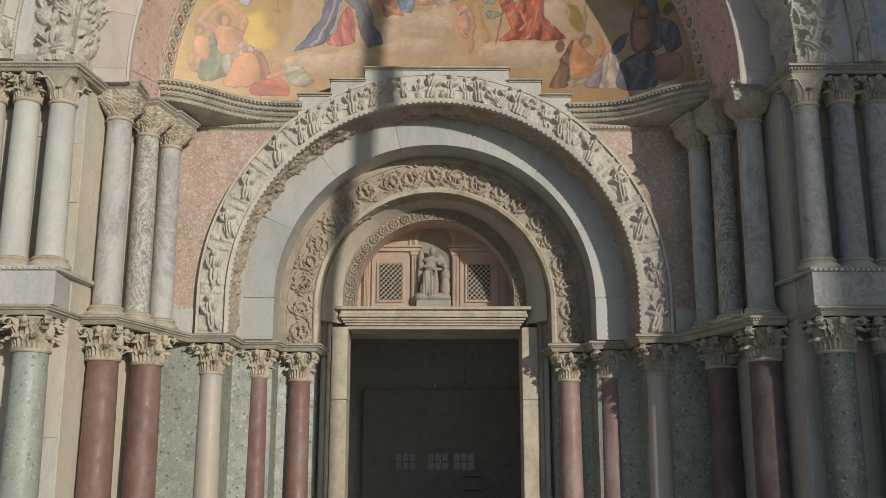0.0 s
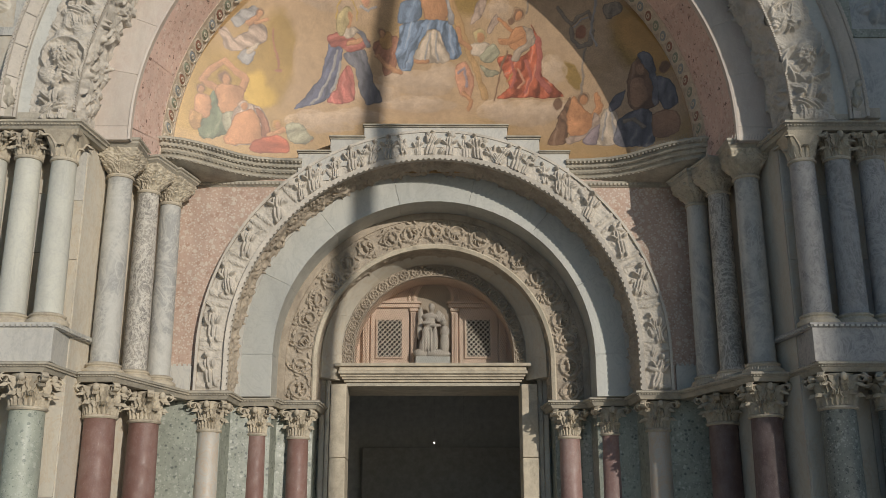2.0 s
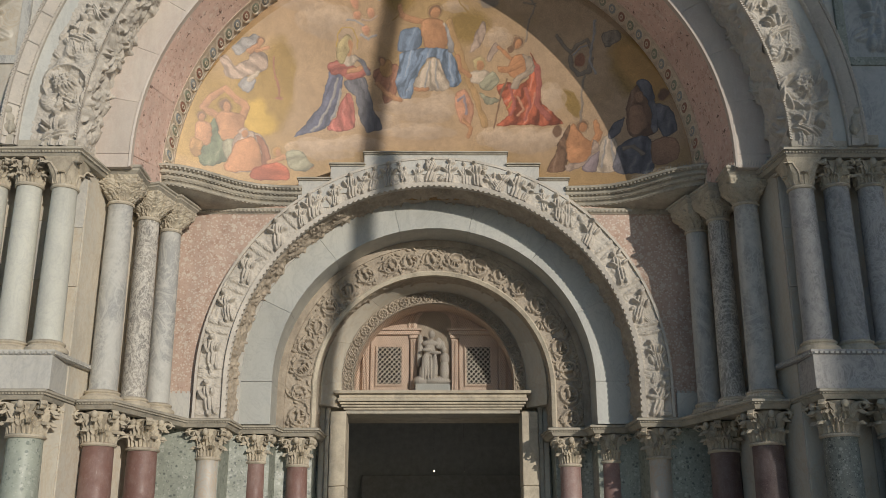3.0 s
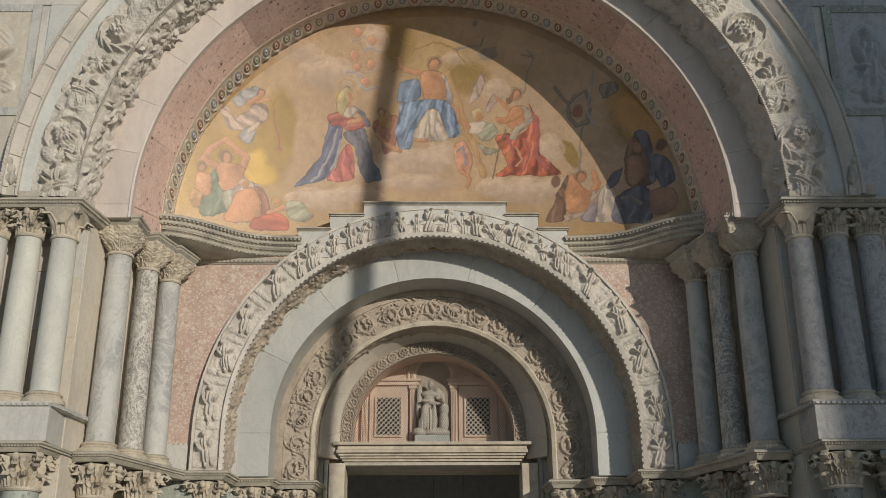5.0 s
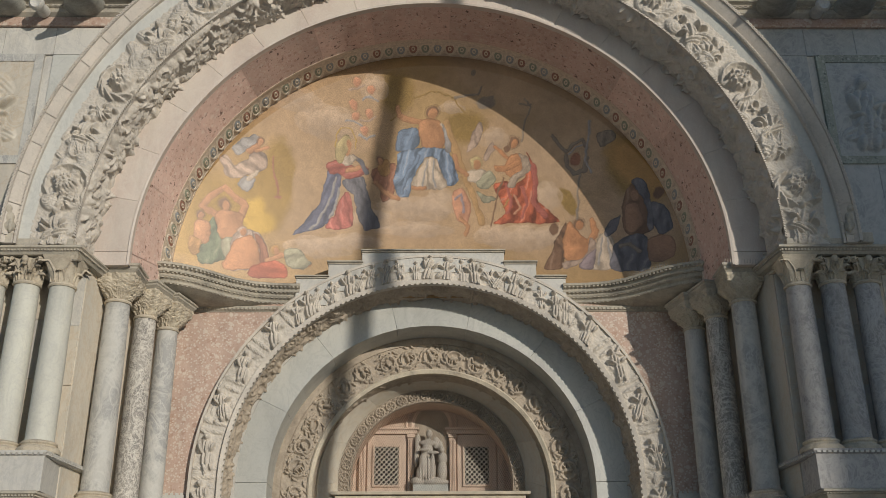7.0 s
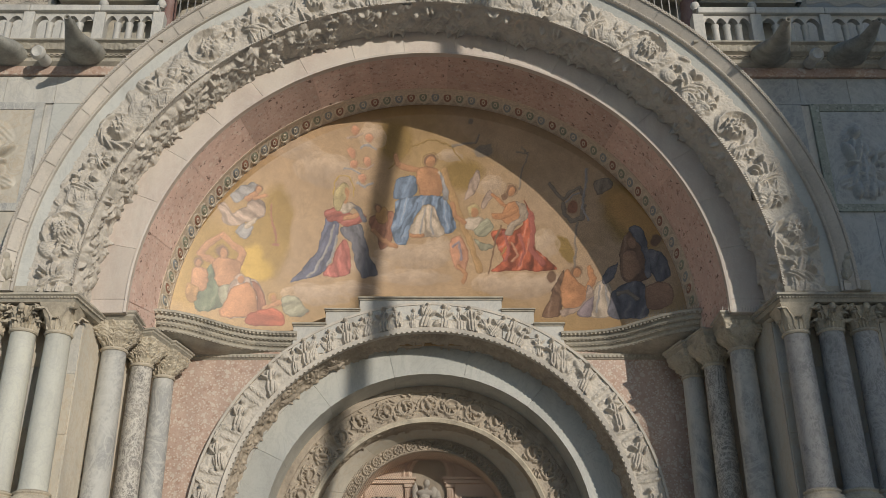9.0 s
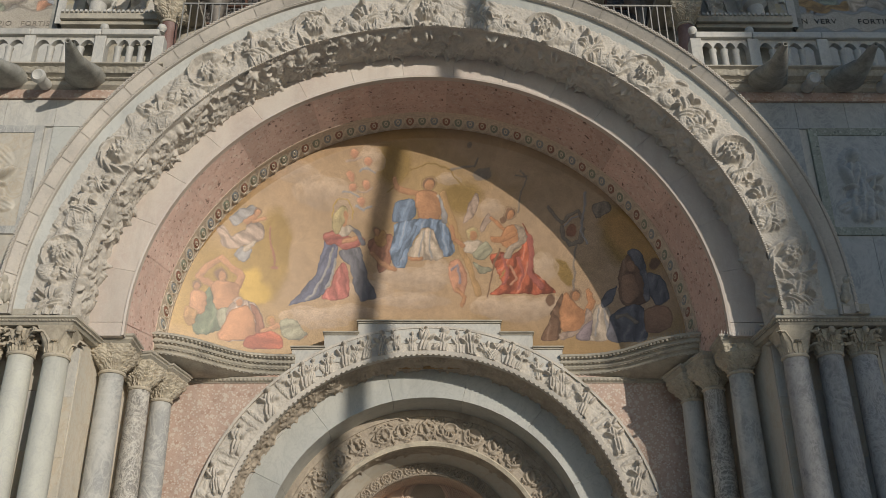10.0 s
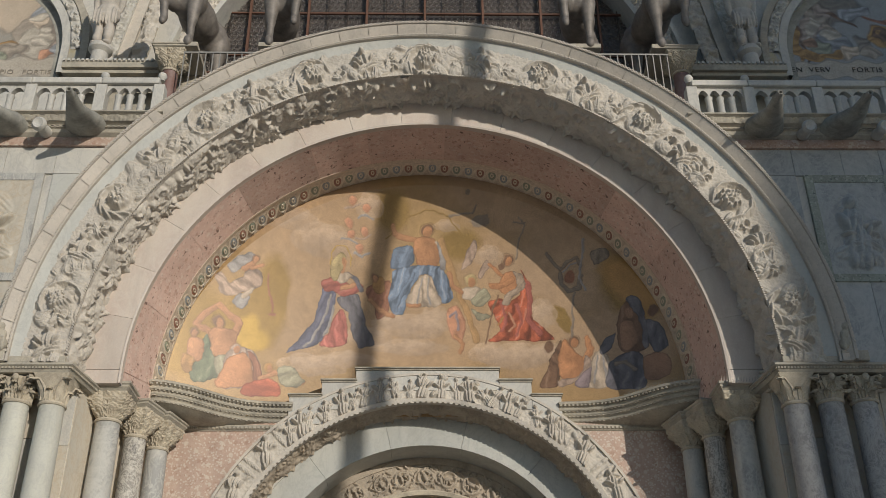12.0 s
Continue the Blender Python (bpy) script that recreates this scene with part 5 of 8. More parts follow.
def robe(colour, lean, many, pts):
    """A draped or rounded form: a smooth outline filled with folds that run along the angle lean."""
    p = np.array(pts)
    t = np.linspace(0, 1, 5)[:-1, None]
    a, b, c, d = np.roll(p, 1, 0), p, np.roll(p, -1, 0), np.roll(p, -2, 0)
    line = np.concatenate([0.5 * (2 * b[i] + (c[i] - a[i]) * t * 0.8 + (2 * a[i] - 5 * b[i] + 4 * c[i] - d[i]) * t ** 2 * 0.8 + (3 * b[i] - a[i] - 3 * c[i] + d[i]) * t ** 3 * 0.8 + 0.4 * (c[i] - b[i]) * t) for i in range(len(p))])
    sl = rows_of(line[:, 0].min(), line[:, 0].max())
    X, Z = wx[sl], wz[sl]
    inside = np.zeros(X.shape, bool)
    best = np.full(X.shape, 9.0)
    for (ax, az), (bx, bz) in zip(line, np.roll(line, -1, 0)):
        hit = (az > Z) != (bz > Z)
        inside ^= hit & (X < (bx - ax) * (Z - az) / (bz - az + 1e-9) + ax)
        dx, dz = bx - ax, bz - az
        s_ = np.clip(((X - ax) * dx + (Z - az) * dz) / (dx * dx + dz * dz + 1e-9), 0, 1)
        best = np.minimum(best, np.hypot(X - ax - s_ * dx, Z - az - s_ * dz))
    th = math.radians(lean)
    u = (X - p[:, 0].mean()) * math.sin(th) - (Z - p[:, 1].mean()) * math.cos(th)
    v = (X - p[:, 0].mean()) * math.cos(th) + (Z - p[:, 1].mean()) * math.sin(th)
    size = max(0.15, (u[inside].max() - u[inside].min()) / 2) if inside.any() else 1.0
    cloth = colour not in (SKIN, SKIN2, SKIN3, PEACH)
    ph = folds.random() * 6
    rp = ripple[sl]
    many = many * min(1.0, 0.45 + 1.4 * size)
    # folds fan out from the upper end and bend as they fall
    fan = u / (1.0 + 0.35 * np.clip(-v / (size + 0.2), -0.8, 1.5))
    wave = np.sin(fan * many * 1.5 * (1 + 0.12 * np.sin(v * 2.3 + ph)) + 1.9 * np.sin(v * 3.1 + ph) + rp * 24)
    fine_ = np.sin(fan * many * 3.7 + 2.4 * np.sin(v * 4.3 + 2 * ph) + rp * 34)
    calm = min(1.0, 0.1 + 1.2 * size)
    deep = (0.40 * calm, 0.22 * calm) if cloth else (0.10, 0.06)
    model = 1.02 - 0.16 * np.clip(u / size, -1.2, 1.2) + 0.05 * np.clip(v / size, -1, 1)
    shade = (model + deep[0] * np.sign(wave) * np.abs(wave) ** 1.2 + deep[1] * fine_) * fold[sl]
    edge_ = np.clip(best / 0.03, 0, 1)
    lay_on(inside.astype(float), colour, shade * (0.5 + 0.5 * edge_), sl)
    if cloth:
        # dark creases, and pale threads of light on the ridges
        lay_on(inside * np.clip((-wave - 0.7) / 0.2, 0, 1) * 0.55 * calm, tuple(0.42 * k_ for k_ in colour), None, sl)
        lay_on(inside * np.clip((wave - 0.8) / 0.12, 0, 1) * np.clip((fine_ + 0.4), 0, 1) * 0.5 * calm, tuple(0.5 * k_ + 0.5 * m_ for k_, m_ in zip(colour, (0.58, 0.53, 0.45))), None, sl)
    else:
        # a soft darker side
        lay_on(inside * np.clip(u / size - 0.25, 0, 1) * 0.5, tuple(0.6 * k_ for k_ in colour), None, sl)


spot(HAZE, -2.16, 12.77, 1.47, 1.26, 0)
spot(HAZE, -2.24, 10.98, 1.16, 1.05, 0)
spot(HAZE, 0.0, 10.71, 2.00, 0.74, 0)
spot(HAZE, 2.57, 10.23, 1.16, 0.63, 0)
spot(PALEGOLD, 0.25, 12.86, 0.63, 0.53, 0)
spot(HAZE, 1.33, 12.12, 0.63, 0.74, 0)
spot(DUSK, 1.7, 13.56, 1.79, 0.74, -0.4)
spot(DUSK, 2.98, 12.11, 1.16, 1.16, 0)
spot(DUSK, 3.92, 10.33, 1.05, 0.84, 0)
spot(GOLD, 4.2, 11.36, 0.47, 0.84, 0.6)
spot(GOLD, -0.72, 13.31, 0.37, 0.47, 0)
spot(GOLD, 0.73, 12.62, 0.42, 0.32, 0)
spot(GOLD, -3.54, 10.9, 0.62, 0.75, 0)
spot(BRIGHT, -3.52, 10.55, 0.34, 0.36, 0)
spot(GOLD, -3.17, 11.37, 0.32, 0.84, 0)
spot(GOLD, -4.65, 10.34, 0.63, 1.05, -0.4)
# orange light reflected onto the shaded gold is put into this patch's colour
spot(GOLD_BOUNCE, 4.2, 11.41, 0.32, 0.74, 0.65)
spot(GOLD, 2.83, 10.93, 0.13, 0.32, 0.5)
billow(CLOUD, -2.15, 12.65, 0.63, 0.42)
billow(CLOUD, -2.86, 13.05, 0.53, 0.32)
billow(CLOUD, -1.21, 13.41, 0.27, 0.32)
billow(CLOUD, -0.23, 10.89, 0.53, 0.34)
billow(CLOUD, -0.71, 11.0, 0.38, 0.23)
billow(CLOUD, 0.18, 11.07, 0.32, 0.36)
billow(CLOUD, -1.18, 10.68, 0.42, 0.25)
billow(CLOUD, -0.35, 10.46, 0.74, 0.19)
billow(CLOUD, -2.32, 10.01, 0.63, 0.27)
billow(CLOUD, -1.63, 10.18, 0.53, 0.19)
billow(CLOUD, 1.88, 10.22, 0.63, 0.32)
billow(CLOUD, 1.3, 10.32, 0.38, 0.27)
billow(CLOUD, 2.46, 10.24, 0.42, 0.25)
billow(CLOUD, 2.43, 11.09, 0.27, 0.36)
billow(CLOUD, 1.33, 12.36, 0.27, 0.27)
billow(CLOUD, 0.43, 13.03, 0.27, 0.15)
robe(MAUVE, 150, 16, [(-4.35, 11.66), (-4.2, 11.72), (-4.04, 11.54), (-3.85, 11.68), (-3.63, 11.9), (-3.43, 11.83), (-3.42, 11.58), (-3.62, 11.43), (-3.94, 11.28), (-4.13, 11.28), (-4.26, 11.4)])
robe(SLATE, 170, 22, [(-4.1, 11.88), (-3.92, 12.07), (-3.7, 12.22), (-3.55, 12.17), (-3.7, 11.96), (-3.96, 11.76)])
limb(SKIN, 0.053, [(-3.75, 11.86), (-3.58, 12.02)])
crown(UMBER, SKIN, -3.55, 12.11, 0.084)
limb(SKIN, 0.037, [(-3.61, 11.9), (-3.39, 11.98)])
robe(SLATE, 60, 24, [(-3.96, 11.13), (-3.83, 11.33), (-3.65, 11.31), (-3.7, 11.09), (-3.84, 11.0)])
limb(LINEN, 0.032, [(-3.6, 11.48), (-3.75, 11.27)])
limb(RUST_RED, 0.017, [(-3.28, 11.8), (-3.25, 11.42), (-3.19, 11.04)])
spot(RUST_RED, -3.17, 10.97, 0.09, 0.04, 0)
limb(SKIN, 0.063, [(-4.38, 10.45), (-4.62, 10.59), (-4.44, 10.84), (-4.27, 10.99)])
limb(SKIN, 0.063, [(-3.86, 10.52), (-3.83, 10.74), (-4.04, 10.9), (-4.21, 11.02)])
robe(SKIN, 88, 5, [(-4.4, 10.47), (-4.2, 10.58), (-3.84, 10.55), (-3.85, 10.33), (-3.89, 10.02), (-4.27, 10.01), (-4.33, 10.21)])
crown(UMBER, SKIN, -4.21, 10.68, 0.137)
robe(GREEN, 70, 13, [(-4.42, 10.4), (-4.27, 10.04), (-4.11, 9.57), (-4.56, 9.4), (-4.67, 9.53), (-4.54, 9.98)])
robe(SAGE, 100, 18, [(-4.26, 9.98), (-3.88, 10.03), (-3.78, 9.61), (-4.04, 9.5), (-4.2, 9.7)])
robe(SKIN, 85, 5, [(-4.75, 10.25), (-4.63, 10.34), (-4.47, 10.25), (-4.43, 10.02), (-4.55, 9.81), (-4.76, 9.9)])
crown(UMBER, SKIN, -4.65, 10.42, 0.095)
robe(OCHRE, 60, 18, [(-4.83, 9.96), (-4.62, 9.85), (-4.62, 9.61), (-4.72, 9.54), (-4.85, 9.67)])
robe(MAUVE, 95, 20, [(-4.04, 9.93), (-3.97, 10.15), (-3.67, 10.24), (-3.42, 10.09), (-3.27, 9.63), (-3.3, 9.45), (-4.1, 9.35)])
robe(SKIN2, 80, 4, [(-4.1, 9.71), (-3.94, 10.0), (-3.71, 10.12), (-3.55, 9.99), (-3.44, 9.67), (-3.43, 9.43), (-4.14, 9.35), (-4.15, 9.53)])
robe(RUST_RED, 95, 26, [(-3.63, 10.16), (-3.42, 10.05), (-3.27, 9.63), (-3.3, 9.45), (-3.43, 9.43), (-3.47, 9.81)])
crown(MAUVE, SKIN2, -3.85, 10.19, 0.095)
crown(OCHRE, SKIN, -3.19, 9.86, 0.105)
limb(SKIN, 0.053, [(-3.31, 9.62), (-3.07, 9.77), (-2.81, 9.67), (-2.53, 9.61)])
robe(SAGE, 20, 20, [(-2.99, 9.86), (-2.77, 9.9), (-2.48, 9.64), (-2.64, 9.51), (-2.98, 9.57)])
robe(RED, 10, 14, [(-3.63, 9.43), (-3.22, 9.62), (-2.97, 9.53), (-2.96, 9.3), (-3.61, 9.23)])
robe(NAVY, 65, 17, [(-2.16, 11.64), (-1.9, 11.56), (-1.92, 11.25), (-2.0, 10.88), (-2.18, 10.51), (-2.56, 10.31), (-2.86, 10.22), (-2.57, 10.6), (-2.33, 10.98), (-2.26, 11.32)])
limb(SLATE, 0.023, [(-2.02, 11.5), (-2.08, 11.12), (-2.23, 10.72), (-2.5, 10.38)])
limb(SLATE, 0.017, [(-1.93, 11.25), (-2.0, 10.9), (-2.13, 10.61)])
robe(INK, 105, 16, [(-1.85, 11.47), (-1.43, 11.54), (-1.33, 11.28), (-1.24, 10.9), (-1.07, 10.49), (-1.41, 10.43), (-1.53, 10.67), (-1.63, 11.12), (-1.8, 11.25)])
robe(ROSE, 95, 18, [(-1.89, 11.1), (-1.76, 11.2), (-1.65, 10.96), (-1.61, 10.66), (-1.69, 10.47), (-2.03, 10.4), (-2.24, 10.43), (-2.05, 10.7)])
robe(CRIMSON, 30, 18, [(-2.21, 11.75), (-1.93, 11.88), (-1.67, 11.78), (-1.43, 11.79), (-1.32, 11.67), (-1.43, 11.56), (-1.72, 11.49), (-1.92, 11.58), (-2.13, 11.58)])
limb(INK, 0.042, [(-1.65, 11.96), (-1.48, 11.85), (-1.37, 11.61)])
robe(LINEN, 120, 24, [(-1.95, 11.88), (-1.67, 12.0), (-1.55, 11.89), (-1.79, 11.76)])
spot(SKIN, -1.78, 12.07, 0.06, 0.15, 0)
robe(VEIL, 80, 18, [(-2.05, 11.93), (-2.01, 12.22), (-1.9, 12.35), (-1.76, 12.39), (-1.69, 12.29), (-1.78, 12.07), (-1.86, 11.84), (-1.96, 11.8)])
spot(SKIN, -1.75, 12.21, 0.06, 0.11, 0)
limb(SKIN, 0.042, [(-1.76, 11.69), (-1.53, 11.75)])
limb(BRIGHT, 0.008, [(-2.03, 12.14), (-2.03, 12.36), (-1.89, 12.51), (-1.7, 12.5), (-1.58, 12.34), (-1.6, 12.15)])
crown(PEACH, PEACH, -1.59, 13.47, 0.095)
crown(PEACH, PEACH, -1.27, 13.34, 0.095)
crown(PEACH, PEACH, -1.66, 13.04, 0.095)
crown(PEACH, PEACH, -1.61, 12.81, 0.095)
crown(PEACH, PEACH, -1.32, 12.88, 0.095)
crown(PEACH, PEACH, -1.43, 12.51, 0.095)
limb(SLATE, 0.019, [(-1.45, 13.14), (-1.3, 13.2), (-1.16, 13.13)])
limb(SLATE, 0.019, [(-1.8, 12.65), (-1.63, 12.69), (-1.49, 12.6)])
limb(SLATE, 0.019, [(-1.53, 12.41), (-1.38, 12.35), (-1.22, 12.45)])
limb(MAUVE, 0.017, [(-1.75, 13.31), (-1.59, 13.34), (-1.42, 13.42)])
limb(MAUVE, 0.017, [(-1.49, 12.74), (-1.32, 12.73), (-1.18, 12.83)])
robe(RUST_RED, 80, 18, [(-1.26, 11.69), (-0.91, 11.85), (-0.72, 11.78), (-0.72, 11.42), (-0.83, 11.16), (-1.04, 11.04), (-1.09, 11.35), (-1.25, 11.47)])
robe(OCHRE, 90, 16, [(-1.15, 11.86), (-0.93, 11.92), (-0.88, 11.64), (-1.1, 11.58)])
crown(UMBER, SKIN, -1.11, 11.9, 0.095)
limb(SKIN, 0.042, [(-1.19, 11.43), (-1.0, 11.25), (-0.71, 11.11)])
limb(GOLD, 0.013, [(-0.84, 12.73), (-0.41, 13.18), (0.0, 13.37), (0.49, 13.18), (0.85, 12.73)])
limb(SKIN, 0.058, [(-0.21, 12.72), (-0.46, 12.76), (-0.65, 12.85)])
limb(SKIN, 0.042, [(-0.65, 12.85), (-0.72, 13.01)])
robe(AZURE, 60, 15, [(-0.74, 12.47), (-0.53, 12.6), (-0.31, 12.59), (-0.25, 12.48), (-0.29, 12.2), (-0.54, 12.12), (-0.74, 12.12)])
robe(SKIN, 88, 5, [(-0.26, 12.73), (0.0, 12.79), (0.22, 12.72), (0.28, 12.33), (0.14, 12.14), (-0.16, 12.16), (-0.26, 12.45)])
crown(UMBER, SKIN, 0.02, 12.93, 0.147)
robe(AZURE, 75, 15, [(-0.67, 12.08), (-0.24, 12.19), (0.32, 12.19), (0.45, 11.91), (0.57, 11.55), (0.45, 11.39), (0.3, 11.42), (0.22, 11.67), (0.11, 11.96), (-0.16, 11.96), (-0.37, 11.55), (-0.48, 11.15), (-0.71, 11.17), (-0.79, 11.54), (-0.74, 11.84)])
limb(LINEN, 0.025, [(0.2, 12.71), (0.34, 12.45), (0.41, 12.15)])
robe(SLATE, 70, 18, [(0.22, 12.71), (0.37, 12.5), (0.45, 12.15), (0.32, 12.13), (0.25, 12.45)])
robe(LINEN, 92, 15, [(-0.15, 11.96), (0.12, 11.96), (0.22, 11.67), (0.32, 11.41), (0.06, 11.3), (-0.28, 11.32), (-0.43, 11.44), (-0.27, 11.72)])
limb(SLATE, 0.015, [(-0.09, 11.91), (-0.18, 11.41)])
limb(SLATE, 0.015, [(0.05, 11.91), (0.08, 11.36)])
limb(AZURE, 0.032, [(-0.26, 12.03), (-0.48, 11.65), (-0.62, 11.21)])
limb(SKIN, 0.037, [(-0.38, 11.33), (-0.14, 11.35)])
limb(WOOD, 0.063, [(0.31, 12.72), (0.58, 11.96), (0.84, 11.2), (1.05, 10.59)])
robe(MAUVE, 110, 22, [(1.01, 12.7), (1.09, 12.51), (0.94, 12.2), (0.75, 12.12), (0.82, 12.38)])
robe(MAUVE, 70, 22, [(1.3, 12.29), (1.35, 12.12), (1.16, 11.91), (1.09, 12.01)])
robe(LINEN, 70, 18, [(0.75, 11.71), (1.06, 11.73), (1.2, 11.53), (1.03, 11.39), (0.79, 11.5)])
crown(VEIL, SKIN, 0.94, 11.86, 0.137)
robe(SAGE, 30, 18, [(0.94, 11.47), (1.23, 11.67), (1.37, 11.5), (1.22, 11.29), (0.98, 11.3)])
robe(SAGE, 60, 20, [(0.93, 11.24), (1.17, 11.14), (1.36, 11.06), (1.1, 10.98)])
limb(SKIN, 0.047, [(0.75, 11.62), (0.56, 11.74), (0.49, 12.03)])
robe(PEACH, 100, 15, [(0.41, 11.17), (0.65, 11.33), (0.81, 10.96), (0.76, 10.55), (0.55, 10.65), (0.44, 10.89)])
limb(SKIN, 0.042, [(0.62, 10.7), (0.76, 10.5), (0.69, 10.34)])
limb(VIOLET, 0.021, [(0.48, 11.09), (0.62, 11.19), (0.67, 10.82)])
robe(SKIN2, 80, 5, [(1.63, 11.98), (1.94, 11.96), (1.96, 11.61), (1.7, 11.48), (1.51, 11.66)])
limb(SKIN2, 0.063, [(1.82, 11.81), (1.58, 11.7), (1.39, 11.74)])
limb(SKIN2, 0.037, [(1.59, 11.96), (1.45, 12.09), (1.35, 12.17)])
robe(RED, 70, 12, [(1.99, 12.03), (2.15, 11.73), (2.21, 11.32), (2.19, 11.04), (2.45, 10.73), (2.65, 10.52), (2.29, 10.51), (1.71, 10.53), (1.26, 10.57), (1.54, 10.76), (1.43, 11.06), (1.32, 11.38), (1.56, 11.45), (1.73, 11.31), (1.97, 11.53), (2.06, 11.77)])
limb(CRIMSON, 0.053, [(2.13, 11.71), (2.19, 11.33), (2.11, 10.99), (2.36, 10.66)])
limb(OCHRE, 0.017, [(1.67, 11.14), (1.5, 10.91)])
limb(PEACH, 0.021, [(1.74, 11.12), (1.85, 10.89), (1.72, 10.76)])
limb(CRIMSON, 0.026, [(1.55, 11.37), (1.67, 11.02), (1.57, 10.76)])
limb(CRIMSON, 0.026, [(1.91, 11.3), (1.97, 10.94), (1.87, 10.65)])
robe(FUR, 60, 22, [(1.85, 11.99), (2.04, 11.89), (2.1, 11.64), (1.86, 11.47), (1.74, 11.3), (1.57, 11.35), (1.72, 11.55), (1.94, 11.68)])
crown(UMBER, SKIN2, 1.73, 12.26, 0.137)
spot(UMBER, 1.59, 12.13, 0.07, 0.06, 0)
spot(UMBER, 2.53, 10.36, 0.08, 0.13, 0)
limb(UMBER, 0.014, [(1.51, 11.51), (1.36, 11.04), (1.21, 10.51)])
limb(SLATE2, 0.017, [(1.98, 13.16), (2.08, 12.95), (1.95, 12.55), (1.89, 12.28)])
limb(SLATE2, 0.015, [(1.84, 13.05), (2.1, 12.99)])
robe(UMBER, 100, 18, [(2.63, 10.23), (2.79, 10.5), (2.79, 9.97), (2.66, 9.55), (2.32, 9.53), (2.49, 9.88)])
robe(SKIN2, 85, 5, [(2.86, 10.52), (3.07, 10.19), (3.24, 10.05), (3.29, 9.61), (2.88, 9.57), (2.71, 9.74), (2.75, 10.22)])
crown(UMBER, SKIN2, 3.04, 10.43, 0.126)
limb(SKIN2, 0.053, [(3.27, 10.02), (3.37, 10.25), (3.29, 10.48)])
robe(MAUVE, 45, 20, [(3.27, 10.11), (3.37, 9.92), (3.22, 9.63), (2.77, 9.49), (2.66, 9.62), (3.11, 9.7)])
robe(LINEN, 80, 15, [(3.43, 10.15), (3.67, 10.12), (3.78, 9.41), (3.21, 9.45), (3.3, 9.8)])
robe(VIOLET, 70, 16, [(3.09, 9.64), (3.35, 9.89), (3.28, 9.44), (3.01, 9.47)])
limb(SLATE, 0.017, [(3.49, 10.08), (3.39, 9.53)])
limb(SLATE, 0.017, [(3.62, 10.07), (3.63, 9.45)])
robe(UMBER, 90, 15, [(3.9, 10.63), (3.99, 11.03), (4.23, 11.23), (4.4, 11.09), (4.48, 10.6), (4.48, 10.13), (4.15, 10.03), (3.92, 10.18)])
robe(INK, 80, 12, [(4.08, 11.16), (4.26, 11.24), (4.42, 11.06), (4.5, 10.57), (4.48, 10.15), (4.37, 10.14), (4.34, 10.74)])
spot(SKIN3, 4.14, 10.89, 0.08, 0.14, 0)
robe(SKIN3, 90, 8, [(3.96, 10.68), (4.22, 10.67), (4.29, 10.3), (4.13, 10.11), (3.96, 10.2)])
robe(INK, 75, 12, [(3.7, 9.85), (4.0, 10.08), (4.36, 9.98), (4.33, 9.3), (3.63, 9.38)])
limb(SLATE2, 0.032, [(3.83, 9.86), (4.03, 9.91), (4.17, 9.7)])
robe(INK, 80, 14, [(4.49, 10.7), (4.72, 10.61), (4.84, 10.12), (4.57, 9.97), (4.47, 10.32)])
spot(UMBER, 4.61, 10.87, 0.11, 0.12, 0)
robe(INK, 60, 14, [(3.53, 10.26), (3.85, 10.55), (3.76, 10.2), (3.58, 10.08)])
robe(SKIN3, 0, 6, [(4.38, 9.95), (4.84, 9.91), (4.83, 9.48), (4.37, 9.46)])
limb(SLATE2, 0.032, [(2.86, 12.0), (2.95, 12.13), (3.15, 12.18), (3.26, 12.01)])
limb(SLATE2, 0.042, [(2.81, 11.89), (2.83, 11.65), (2.96, 11.49), (3.17, 11.52), (3.27, 11.78)])
limb(SLATE, 0.016, [(2.88, 11.9), (3.0, 12.04), (3.16, 12.06)])
spot(RUST_RED, 3.01, 11.77, 0.12, 0.13, 0)
limb(SLATE2, 0.032, [(2.56, 12.33), (2.72, 12.07), (2.83, 11.98)])
limb(SLATE, 0.021, [(3.31, 12.53), (3.28, 12.19), (3.22, 11.72), (3.3, 11.48)])
robe(SLATE2, 90, 20, [(3.44, 12.28), (3.76, 12.3), (3.83, 12.09), (3.55, 11.98)])
limb(SLATE2, 0.021, [(3.07, 11.44), (3.02, 10.55)])
limb(SLATE2, 0.021, [(0.49, 13.2), (0.97, 13.28), (1.07, 13.44)])
spot(SLATE2, 1.17, 13.09, 0.23, 0.15, 0)
spot(SLATE2, 1.24, 13.16, 0.13, 0.06, 0.4)
spot(SLATE2, 0.9, 13.71, 0.06, 0.06, 0)
tint[..., :3] = (tint[..., :3] * 0.95 + np.array((0.43, 0.34, 0.24)) * 0.05) * np.array((0.95, 0.84, 0.77))
tint[..., :3] *= (1 + wobble(0.5, 0.10) + wobble(0.09, 0.07))[..., None]
# single glass stones, livelier in the gold
grain = rs.rand(nx, nz)[..., None] - 0.5
tint[..., :3] *= 1 + grain * (0.15 + 1.8 * np.clip(tint[..., 3:] - 0.04, 0, 0.2))
tint = np.clip(tint, 0.02, 0.9)
me = grid_mesh("mosaic_field", np.stack([gx, bowl_y(gx, gz), gz], -1), MOSAIC, False, 180)
lay = me.color_attributes.new("tint", "FLOAT_COLOR", "POINT")
lay.data.foreach_set("color", tint.ravel())
mosaic = thing("mosaic_lunette", "large gilded mosaic with robed shapes on clouds", "mosaic")
put("mosaic_field", me, mosaic, "gilded and coloured glass mosaic")

